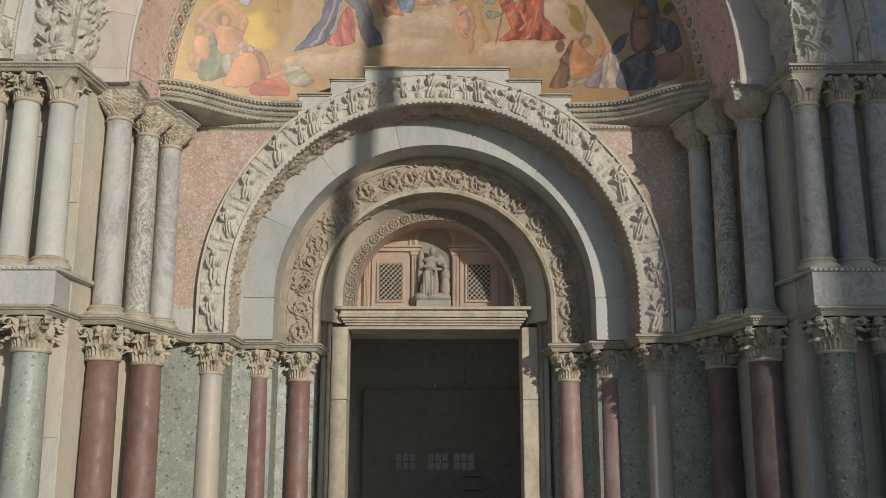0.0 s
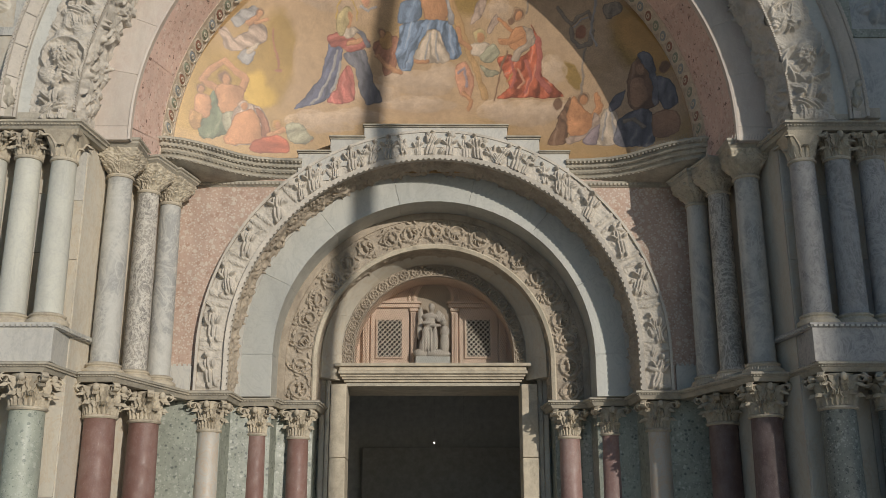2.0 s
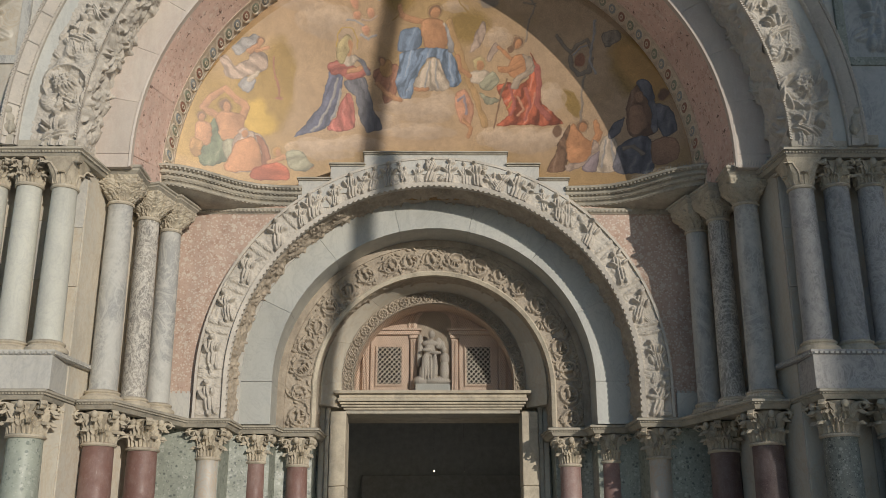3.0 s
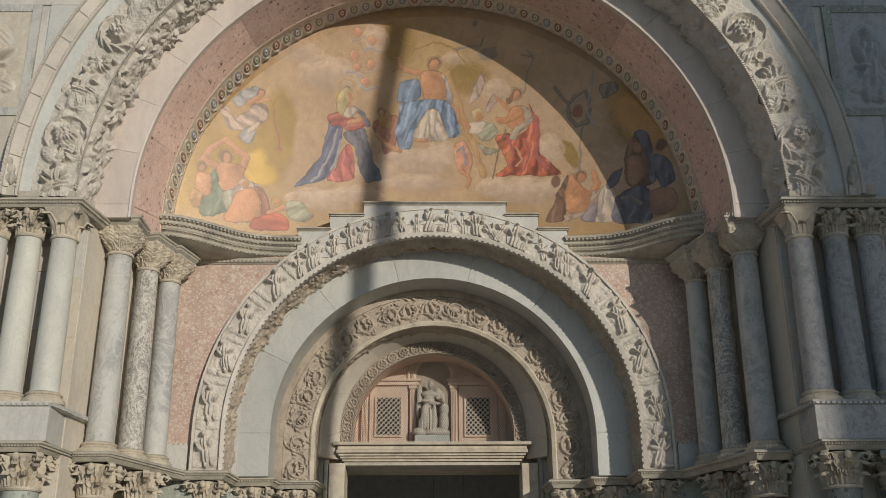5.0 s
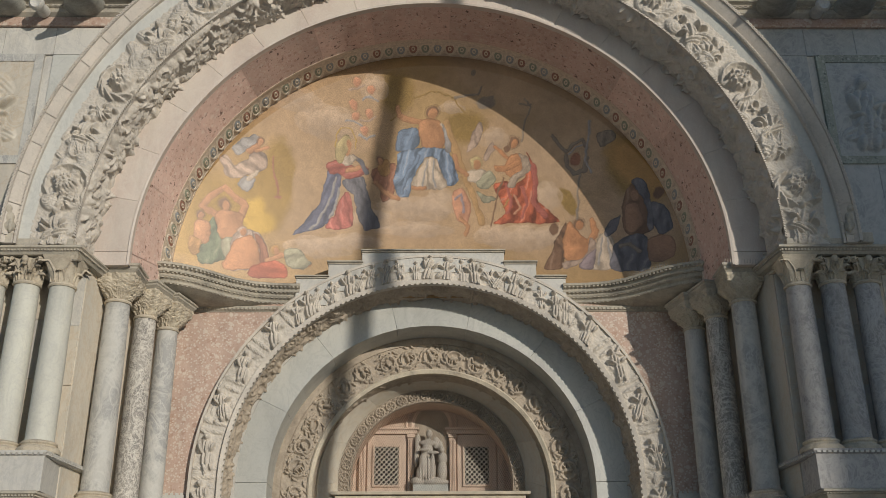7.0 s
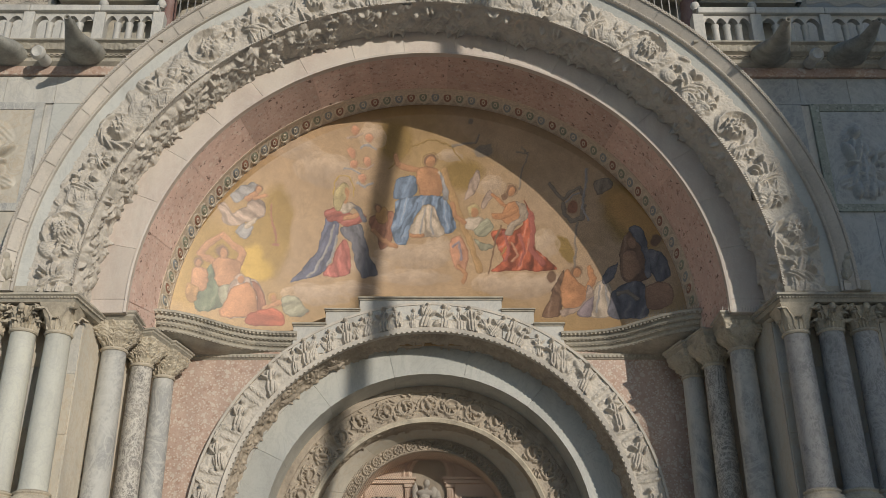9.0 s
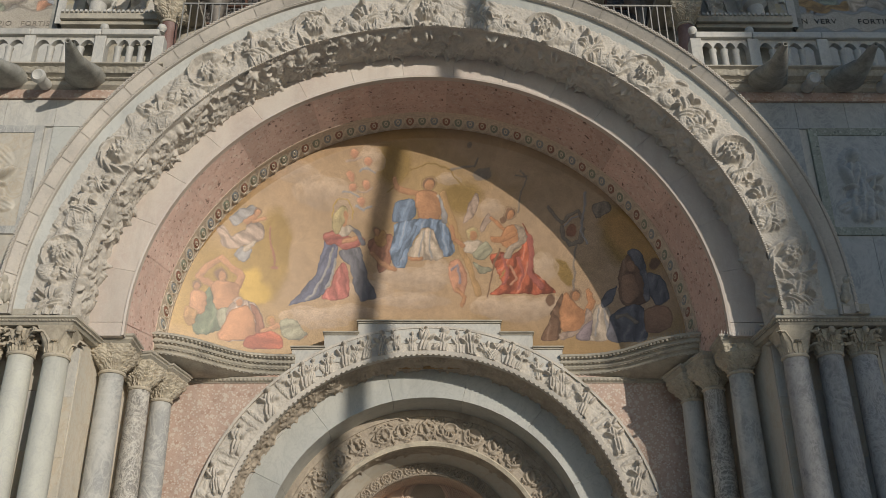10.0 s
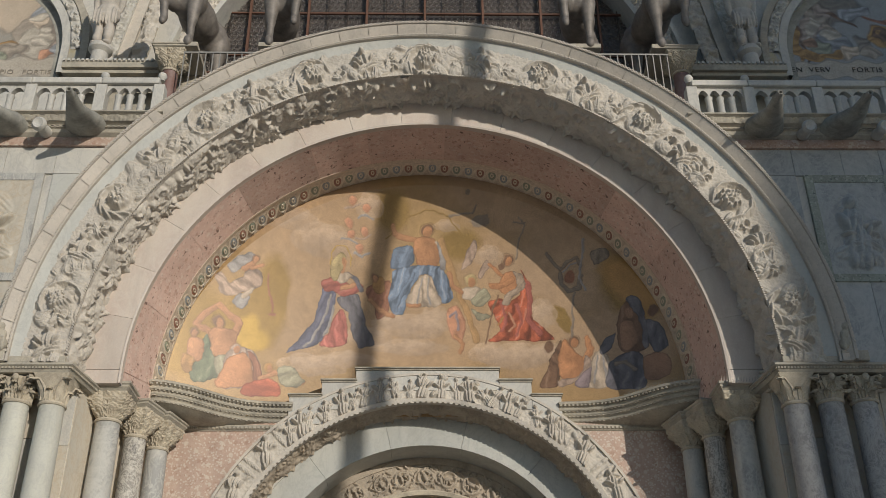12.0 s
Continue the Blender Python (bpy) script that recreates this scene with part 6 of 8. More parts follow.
# border of medallions, looped with pale bands, on the splay between vault and bowl
BORDER = plain("border_mosaic", (0.70, 0.60, 0.48), 0.55, 0.0, 0.35, 14.0)
RIMLINE = plain("border_line", (0.70, 0.58, 0.45), 0.55, 0.0, 0.3, 20.0)
MEDS = [plain("blue_medallion", (0.40, 0.44, 0.45), 0.5, 0, 0.35, 40), plain("green_medallion", (0.38, 0.42, 0.32), 0.5, 0, 0.35, 40), plain("red_medallion", (0.42, 0.23, 0.17), 0.5, 0, 0.35, 40)]
CREAMRIM = plain("medallion_rim", (0.78, 0.69, 0.56), 0.5, 0, 0.25, 30)
put("border", bowed_sweep("border", [(R_OUT + 0.25, Y_OUT, Z_OUT), (R_OUT, Y_OUT, Z_OUT), (R_IN, Y_IN, Z_BOW), (R_IN + 0.3, Y_IN + 0.3, Z_BOW), (R_OUT + 0.3, Y_IN + 0.3, Z_BOW)], BORDER, foot=8.6), mosaic)
for f in (0.03, 0.97):
    r_e, y_e, z_e = (o + (i - o) * f for o, i in ((R_OUT, R_IN), (Y_OUT, Y_IN), (Z_OUT, Z_BOW)))
    put("border_line", bowed_sweep("border_line", [(r_e - 0.012, y_e - 0.03, z_e), (r_e - 0.012, y_e + 0.03, z_e), (r_e + 0.02, y_e + 0.03, z_e), (r_e + 0.02, y_e - 0.03, z_e)], RIMLINE, foot=8.6), mosaic)
n_med = 62
med_mesh = [lathe("disc", [(0.0, 0.022), (0.03, 0.02), (0.036, 0.012), (0.085, 0.012), (0.10, 0.004)], mt, 16) for mt in MEDS]
heart_mesh = lathe("heart", [(0.022, 0.02), (0.024, 0.026), (0.044, 0.026), (0.047, 0.016)], CREAMRIM, 12)
rim_mesh = lathe("rim", [(0.1, 0.0), (0.104, 0.016), (0.128, 0.016), (0.134, 0.0)], CREAMRIM, 20)
slope = math.atan2(R_OUT - R_IN, Y_IN - Y_OUT)
half_w = math.hypot(R_OUT - R_IN, Y_IN - Y_OUT) / 2
# an S-shaped band that loops from one disc to the next
sx = np.linspace(-0.5, 0.5, 15)
step_len = PI * R_OUT / n_med
path = np.stack([sx * step_len, half_w * 0.74 * np.sin(sx * PI)], -1)
tang = np.gradient(path, axis=0)
nrm = np.stack([-tang[:, 1], tang[:, 0]], -1) / np.linalg.norm(tang, axis=1)[:, None]
loop = []
for off, hgt in ((-0.028, 0.004), (-0.022, 0.014), (0.022, 0.014), (0.028, 0.004)):
    loop.append([(x, y, hgt) for x, y in path + nrm * off])
loop_mesh = grid_mesh("loop", np.array(loop), CREAMRIM, False, 40)
for i in range(n_med):
    a = PI * (i + 0.5) / n_med
    rmid, ymid, zmid = (R_OUT + R_IN) / 2, (Y_OUT + Y_IN) / 2, (Z_OUT + Z_BOW) / 2
    turn = Matrix.Translation((0, 0, zmid)) @ Matrix.Rotation(PI / 2 - a, 4, "Y")
    tip = Matrix.Translation((0, ymid, rmid)) @ Matrix.Rotation(PI - slope, 4, "X")
    med = put("medallion", rim_mesh, mosaic, "", turn @ tip @ Matrix.Diagonal((0.84, 1.75, 1.0, 1.0)))
    disc = put("disc", med_mesh[i % 3], None)
    disc.parent = med
    heart = put("heart", heart_mesh, None)
    heart.parent = med
    turn2 = Matrix.Translation((0, 0, zmid)) @ Matrix.Rotation(PI / 2 - a - PI / n_med / 2, 4, "Y")
    put("loop", loop_mesh, mosaic, "", turn2 @ tip)

# ---- cornice between the jambs and the inner arch, and the stepped gable ----
CURVE = [(-5.32, 1.98), (-5.05, 1.92), (-4.75, 2.03), (-4.45, 2.22), (-4.15, 2.5), (-3.85, 2.78), (-3.5, 2.98), (-3.1, 3.07), (-2.62, 3.1)]
SPIKE = plain("spike_wire", (0.35, 0.33, 0.30), 0.4, 0.8)
for s in (-1, 1):
    cor = thing("cornice", "serpentine moulded stone cornice under the mosaic, sooty" + (", with bird spikes" if s > 0 else ""), "cornice")
    z1 = 9.04
    prof = [(-1.1, z1), (0.02, z1), (0.05, z1 - 0.02), (0.05, z1 - 0.06), (0.0, z1 - 0.08), (-0.03, z1 - 0.10), (-0.03, z1 - 0.14), (-0.01, z1 - 0.15), (-0.02, z1 - 0.175), (-0.08, z1 - 0.19), (-0.09, z1 - 0.225), (-0.07, z1 - 0.235), (-0.08, z1 - 0.26), (-0.14, z1 - 0.28), (-0.16, z1 - 0.315), (-0.14, z1 - 0.325), (-0.15, z1 - 0.355), (-0.24, z1 - 0.39), (-0.40, z1 - 0.46), (-1.1, z1 - 0.46)]
    put("moulding", plan_sweep("moulding", CURVE, prof, MOULD, s, 50), cor)
    fine = [(float(x), float(y)) for x, y in zip(np.interp(np.linspace(0, 8, 30), range(9), [p[0] for p in CURVE]), np.interp(np.linspace(0, 8, 30), range(9), [p[1] for p in CURVE]))]
    for o, dz, w in ((0.035, -0.10, 0.034), (-0.04, -0.195, 0.028), (-0.095, -0.28, 0.028), (-0.165, -0.375, 0.028)):
        tagged(put("toothing", dentils("toothing", CURVE, 0.075, 0.036, 0.045, w, z1 + dz, MOULD, s, o - 0.038), cor), kind="stuff")
    if s > 0:
        spikes = []
        for i, (c, d) in enumerate(along(CURVE[:6], 0.05)):
            for tilt in (-0.02, 0.02):
                q = np.array([d[1], -d[0]]) * tilt * 1.4
                b = c + q * 0.2
                spikes.append(([(-(b[0] - 0.0025), b[1], z1), (-(b[0] + 0.0025), b[1], z1), (-b[0], b[1] + 0.004, z1), (-(b[0] + q[0] + 0.01 * (i % 3 - 1)), b[1] + q[1], z1 + 0.11)], [(0, 1, 3), (1, 2, 3), (2, 0, 3)]))
        for cx in range(14):
            for cy in range(2):
                bx, by = 5.2 + 0.05 * cx, 0.8 + 0.04 * cy
                spikes.append(([(bx, by, Z_IMP), (bx + 0.005, by, Z_IMP), (bx, by + 0.005, Z_IMP), (bx + 0.01, by - 0.02, Z_IMP + 0.1)], [(0, 1, 3), (1, 2, 3), (2, 0, 3)]))
        for i, (c, d) in enumerate(along([(-5.7, 0.72), (-5.2, 0.72), (-4.66, 2.6)], 0.05)):
            spikes.append(([(-c[0], c[1], Z_LEDGE), (-c[0] + 0.005, c[1], Z_LEDGE), (-c[0], c[1] + 0.005, Z_LEDGE), (-c[0] - 0.02 * (i % 3 - 1), c[1] - 0.02, Z_LEDGE + 0.12)], [(0, 1, 3), (1, 2, 3), (2, 0, 3)]))
        tagged(put("spike_strip", joined("spike_strip", spikes, SPIKE), cor, "thin wire bird spikes"), kind="stuff")

for s in (-1, 1):
    strip = thing("wall_strip", "narrow toothed stone strip under the cornice", "moulding", kind="structure")
    put("moulding", plan_sweep("moulding", [(-4.75, 3.24), (-2.5, 3.24)], [(-0.1, 8.6), (0.06, 8.6), (0.06, 8.57), (0.0, 8.5), (-0.1, 8.5)], MOULD, s), strip)
    tagged(put("toothing", dentils("toothing", [(-4.75, 3.24), (-2.5, 3.24)], 0.08, 0.045, 0.05, 0.04, 8.53, MOULD, s, 0.01), strip), kind="stuff")
    skirt = thing("wall_strip", "narrow toothed stone strip at the pink wall's foot", "moulding", kind="structure")
    put("moulding", plan_sweep("moulding", [(-5.2, 3.24), (-4.56, 3.24)], [(-0.1, 4.92), (0.03, 4.92), (0.03, 4.86), (0.0, 4.44), (-0.1, 4.44)], WHITE, s), skirt)
    tagged(put("toothing", dentils("toothing", [(-5.2, 3.24), (-4.56, 3.24)], 0.085, 0.05, 0.03, 0.04, 4.92, WHITE, s, -0.01), skirt), kind="stuff")

gable = thing("stepped_gable", "stepped stone blocks rising over the carved inner arch", "gable")
for x0, x1, zb, zt in ((-1.40, 1.46, 9.3, 9.78), (-2.07, -1.404, 8.9, 9.53), (1.464, 2.10, 8.9, 9.53), (-2.70, -2.074, 8.6, 9.22), (2.104, 2.68, 8.6, 9.22)):
    st = put("step", block("step", x0, x1, 3.13, 3.6, zb, zt - 0.05, WHITE, 0.006), gable)
    put("moulding", block("moulding", x0 - 0.03, x1 + 0.03, 3.06, 3.6, zt - 0.03, zt, MOULD, 0.008), st)
    put("fillet", block("fillet", x0 - 0.012, x1 + 0.012, 3.10, 3.6, zt - 0.06, zt - 0.031, MOULD, 0.005), st)

# ---- lunette over the door ----
lunette = thing("lunette", "ochre stone lunette with two pierced windows", "lunette")
YB = 5.32
BACK = Matrix.Translation((0, EYE_Y, EYE_Z)) @ Matrix.Scale(1.0507, 4) @ Matrix.Translation((0, -EYE_Y, -EYE_Z))
th = np.linspace(PI, 0, 40)
pts = [(2.15 * math.cos(a), YB, ZL - 0.1 + 2.15 * math.sin(a)) for a in th]
put("back_wall", mesh_of("back_wall", pts + [(x, YB + 0.25, z) for x, y, z in pts], [list(range(39, -1, -1)), list(range(40, 80))] + [(i, i + 1, 41 + i, 40 + i) for i in range(39)], TERRA, 0), lunette)
for s in (-1, 1):
    c0 = s * 0.93
    frame_ = put("window_surround", block("window_surround", c0 - 0.40, c0 + 0.40, YB - 0.06, YB, 5.24, 6.50, TERRA, 0.008), lunette)
    for dx in (-0.53, 0.47):
        pil = put("pilaster", block("pilaster", c0 + dx - 0.04, c0 + dx + 0.10, YB - 0.1, YB, 5.24, 6.42, TERRA, 0.006), lunette)
        put("pilaster_cap", block("pilaster_cap", c0 + dx - 0.06, c0 + dx + 0.12, YB - 0.13, YB, 6.425, 6.50, TERRA, 0.015), pil)
        for k2 in range(4):
            put("flute", block("flute", c0 + dx - 0.028 + 0.03 * k2, c0 + dx - 0.01 + 0.03 * k2, YB - 0.118, YB - 0.09, 5.32, 6.38, TERRA, 0.004), pil)
    put("entablature", block("entablature", c0 - 0.62, c0 + 0.62, YB - 0.13, YB, 6.505, 6.58, TERRA, 0.008), lunette)
    put("entablature", block("entablature", c0 - 0.66, c0 + 0.66, YB - 0.17, YB, 6.585, 6.635, TERRA, 0.01), lunette)
    # flat near-black plate painted for the unlit depth behind the lattice
    win = put("pierced_window", block("pierced_window", c0 - 0.25, c0 + 0.25, YB - 0.068, YB - 0.061, 5.46, 6.24, SHADEBLACK, 0), lunette, "near-black plate standing for the unlit window behind a pierced lattice")
    for x0, x1, z0, z1 in ((-0.29, -0.25, 5.42, 6.28), (0.25, 0.29, 5.42, 6.28), (-0.25, 0.25, 5.42, 5.46), (-0.25, 0.25, 6.24, 6.28)):
        put("window_frame", block("window_frame", c0 + x0, c0 + x1, YB - 0.105, YB - 0.06, z0, z1, TERRA, 0.004), win)
    # rows of small squares set cornerwise, joined by thin bars: cross-shaped holes stay between them
    bars = []
    for i in range(11):
        for j in range(16):
            if (i + j) % 2:
                continue
            cx, cz = c0 - 0.25 + i * 0.05, 5.46 + j * 0.052
            h_ = 0.021
            q = [(max(c0 - 0.25, min(c0 + 0.25, cx + dx)), max(5.46, min(6.24, cz + dz))) for dx, dz in ((-h_, 0), (0, -h_), (h_, 0), (0, h_))]
            if len(set(q)) == 4:
                bars.append(([(x_, y_, z_) for y_ in (YB - 0.10, YB - 0.07) for x_, z_ in q], [(0, 1, 2, 3), (7, 6, 5, 4), (0, 4, 5, 1), (1, 5, 6, 2), (2, 6, 7, 3), (3, 7, 4, 0)]))
            for sl in (-1, 1):
                x2, z2 = cx + sl * 0.05, cz + 0.052
                if abs(x2 - c0) > 0.251 or z2 > 6.245:
                    continue
                n_ = 0.0065
                q = [(cx - n_, cz + sl * n_), (cx + n_, cz - sl * n_), (x2 + n_, z2 - sl * n_), (x2 - n_, z2 + sl * n_)]
                bars.append(([(x_, y_, z_) for y_ in (YB - 0.096, YB - 0.072) for x_, z_ in q], [(0, 1, 2, 3), (7, 6, 5, 4), (0, 4, 5, 1), (1, 5, 6, 2), (2, 6, 7, 3), (3, 7, 4, 0)]))
    put("lattice", joined("lattice", bars, CREAM), win, "pierced pale stone lattice with cross-shaped holes")
niche = put("niche", arch_sweep("niche", [(0.36, YB - 0.02), (0.42, YB - 0.05), (0.48, YB - 0.02), (0.48, YB + 0.02), (0.36, YB + 0.02)], 6.72, 5.24, TERRA, 24), lunette)
put("niche_arch", arch_sweep("niche_arch", [(0.50, YB - 0.03), (0.53, YB - 0.05), (0.56, YB - 0.03), (0.56, YB + 0.02), (0.5, YB + 0.02)], 6.72, 6.6, TERRA, 24), lunette)
put("niche_back", mesh_of("niche_back", [(0.36 * math.cos(a), YB - 0.004, 6.72 + 0.36 * math.sin(a)) for a in np.linspace(PI, 0, 20)] + [(0.36, YB - 0.004, 5.24), (-0.36, YB - 0.004, 5.24)], [list(range(21, -1, -1))], TAN, 0), lunette, "dark niche behind the statue")
relp = put("carved_panel", block("carved_panel", -1.78, -1.62, YB - 0.05, YB, 5.45, 5.85, TAN, 0.02), lunette)

lunette.matrix_basis = BACK

# statue in the lunette: one plain form with wings, standing on a block
def blob_statue(name, balls, mat, voxel):
    ob = new(name, joined(name, [ball_data(c, r, 14) for c, r in balls], mat, 0))
    mod = ob.modifiers.new("remesh", "REMESH")
    mod.mode, mod.voxel_size, mod.use_smooth_shade = "VOXEL", voxel, True
    sm = ob.modifiers.new("smooth", "SMOOTH")
    sm.factor, sm.iterations = 0.5, 3
    return ob


balls = [((-0.05, 0, 0.32), (0.17, 0.12, 0.32)), ((-0.06, 0, 0.72), (0.125, 0.1, 0.2)), ((-0.06, 0, 0.90), (0.165, 0.09, 0.075)), ((-0.02, -0.03, 1.09), (0.07, 0.08, 0.095)), ((-0.03, 0, 1.0), (0.045, 0.05, 0.06)),
         ((-0.25, 0.05, 0.86), (0.065, 0.05, 0.26)), ((-0.28, 0.05, 0.6), (0.05, 0.05, 0.2)), ((0.12, 0.06, 0.92), (0.08, 0.05, 0.13)), ((0.21, 0.05, 0.78), (0.06, 0.05, 0.2)),
         ((0.24, -0.05, 0.3), (0.10, 0.1, 0.24)), ((0.25, -0.05, 0.56), (0.095, 0.08, 0.13)), ((0.23, -0.07, 0.75), (0.06, 0.07, 0.075)), ((-0.24, 0, 0.09), (0.16, 0.14, 0.11)), ((0.08, 0, 0.09), (0.29, 0.14, 0.1)),
         ((-0.15, -0.11, 0.46), (0.06, 0.07, 0.2)), ((0.05, -0.11, 0.4), (0.05, 0.06, 0.26)), ((-0.12, -0.1, 0.74), (0.11, 0.05, 0.04)), ((0.06, -0.1, 0.68), (0.12, 0.05, 0.04)), ((-0.2, -0.06, 0.24), (0.08, 0.08, 0.18))]
balls += [((-0.2 + 0.055 * i, -0.11 - 0.01 * (i % 2), 0.36), (0.024, 0.05, 0.26)) for i in range(5)]
st = blob_statue("statue", balls, HOODST, 0.011)
st.matrix_basis = BACK @ Matrix.Translation((-0.03, YB - 0.24, 5.40)) @ Matrix.Diagonal((1.02, 1.1, 0.98, 1))
tagged(st, "weathered stone statue of a standing winged form", "statue")
tagged(put("plinth_block", block("plinth_block", -0.38, 0.33, YB - 0.46, YB - 0.05, 5.242, 5.40, BLUE, 0.01), None, "", BACK), "grey stone block under the statue", "base")

# wire net before the lunette
net = []
def strand(x0, z0, x1, z1, y):
    d = Vector((x1 - x0, 0, z1 - z0)).normalized() * 0.0016
    n = Vector((-d.z, 0, d.x))
    a, b = Vector((x0, y, z0)), Vector((x1, y, z1))
    net.append(([tuple(a - n), tuple(a + n), tuple(b + n), tuple(b - n), tuple(a + Vector((0, 0.003, 0))), tuple(b + Vector((0, 0.003, 0)))], [(0, 1, 2, 3), (0, 3, 5, 4), (1, 4, 5, 2)]))


RN = 1.95
for i in range(-80, 81):
    o = i * 0.046
    for sl in (-1, 1):
        seg = []
        for t in np.linspace(-4, 4, 300):
            x, z = o + sl * t * 0.5, 5.8 + t * 0.85
            if x * x + (z - 5.586) ** 2 < RN ** 2 and z > 5.27:
                seg.append((x, z))
        if len(seg) > 2:
            strand(*seg[0], *seg[-1], 5.44 + 0.004 * sl)
tagged(put("wire_net", joined("wire_net", net, IRON)), "fine wire pigeon net stretched before the lunette", "net", kind="stuff")

# ---- doorway ----
door = thing("door_frame", "worn pale stone door frame with a moulded lintel", "door frame")
for s in (-1, 1):
    for z0, z1 in ((0, 1.4), (1.405, 3.35), (3.355, 4.83)):
        me = block("jamb_stone", s * 1.77, s * 2.1, 4.82, 5.6, z0, z1, LEAFST, 0.025, 0.012)
        put("jamb_stone", me, door)
    put("jamb_moulding", block("jamb_moulding", s * 2.105, s * 2.2, 4.87, 5.5, 0, 5.0, MOULD, 0.02), door)
    put("jamb_moulding", block("jamb_moulding", s * 2.205, s * 2.32, 4.92, 5.5, 0, 5.2, CREAM, 0.02), door)
    put("jamb_backing", block("jamb_backing", s * 2.325, s * 3.0, 5.05, 5.5, 0, 4.3, VERDE, 0.01), door, "dark green breccia slab")
for x, y, z0, z1, mt in ((1.80, 4.95, 4.80, 4.87, MOULD), (1.84, 4.90, 4.875, 4.92, LEAFST), (1.88, 4.85, 4.925, 4.97, LEAFST), (1.91, 4.80, 4.975, 5.02, LEAFST), (1.95, 4.74, 5.025, 5.09, LEAFST), (1.93, 4.78, 5.095, 5.17, LEAFST), (2.02, 4.70, 5.175, 5.24, LEAFST)):
    put("lintel_moulding", block("lintel_moulding", -x, x - 0.05, y, 5.5, z0, z1, mt, 0.012), door)

put("lintel_backing", block("lintel_backing", -2.34, 2.34, 5.2, 6.6, 4.84, 5.236, LEAFST, 0.01), door)

door.matrix_basis = Matrix.Translation((0, EYE_Y, EYE_Z)) @ Matrix.Scale(1.0234, 4) @ Matrix.Translation((0, -EYE_Y, -EYE_Z))

# things in the dark vestibule: an inner glazed door and small lamps
GLOWGLASS = plain("glowing_dark_glass", (0.02, 0.025, 0.03), 0.08)
# faint blue glow put into the panes in place of daylight beyond them
GLOWGLASS.node_tree.nodes["Principled BSDF"].inputs["Emission Color"].default_value = (0.55, 0.75, 1.0, 1)
GLOWGLASS.node_tree.nodes["Principled BSDF"].inputs["Emission Strength"].default_value = 0.016
TIMBER = plain("dark_timber", (0.30, 0.285, 0.26), 0.8)
inner = thing("glazed_inner_door", "dark timber inner door with small faintly glowing leaded panes", "door", (0.2, 11.6, 0.06))
put("door_panel", block("door_panel", -1.9, 2.3, 11.6, 11.75, 0.06, 4.2, TIMBER, 0.02), inner)
for cx in (-0.75, 0.1, 0.78):
    for i in range(3):
        for j in range(2):
            put("pane", block("pane", cx - 0.27 + i * 0.18, cx - 0.11 + i * 0.18, 11.56, 11.58, 2.1 + j * 0.22, 2.3 + j * 0.22, GLOWGLASS, 0.004), inner)
for z in (1.55, 1.9):
    put("rail_bar", block("rail_bar", 0.75, 1.25, 11.5, 11.52, z, z + 0.03, RUST, 0.004), inner)
GLOW = bpy.data.materials.new("lamp_glow")
GLOW.use_nodes = True
GLOW.node_tree.nodes["Principled BSDF"].inputs["Emission Color"].default_value = (1, 0.9, 0.7, 1)
GLOW.node_tree.nodes["Principled BSDF"].inputs["Emission Strength"].default_value = 5.0
for x, r in ((0.0, 0.011), (0.72, 0.005)):
    lamp = thing("hanging_lamp", "tiny lit hanging lamp deep in the dark vestibule", "lamp", (x, 9.0, 4.05))
    put("bulb", lathe("bulb", [(0, -r), (r * 0.8, -r * 0.6), (r, 0), (r * 0.8, r * 0.6), (0, r)], GLOW, 12), lamp, "", Matrix.Translation((x, 9.0, 4.05)))
    put("cord", lathe("cord", [(0.002, r), (0.002, 2.95)], SHADEBLACK, 6), lamp, "", Matrix.Translation((x, 9.0, 4.05)))

lamp_data = bpy.data.lights.new("vestibule_lamp", "POINT")
lamp_data.energy, lamp_data.color, lamp_data.shadow_soft_size = 8.0, (1.0, 0.93, 0.82), 0.05
new("vestibule_lamp", lamp_data).location = (0.0, 8.9, 4.05)

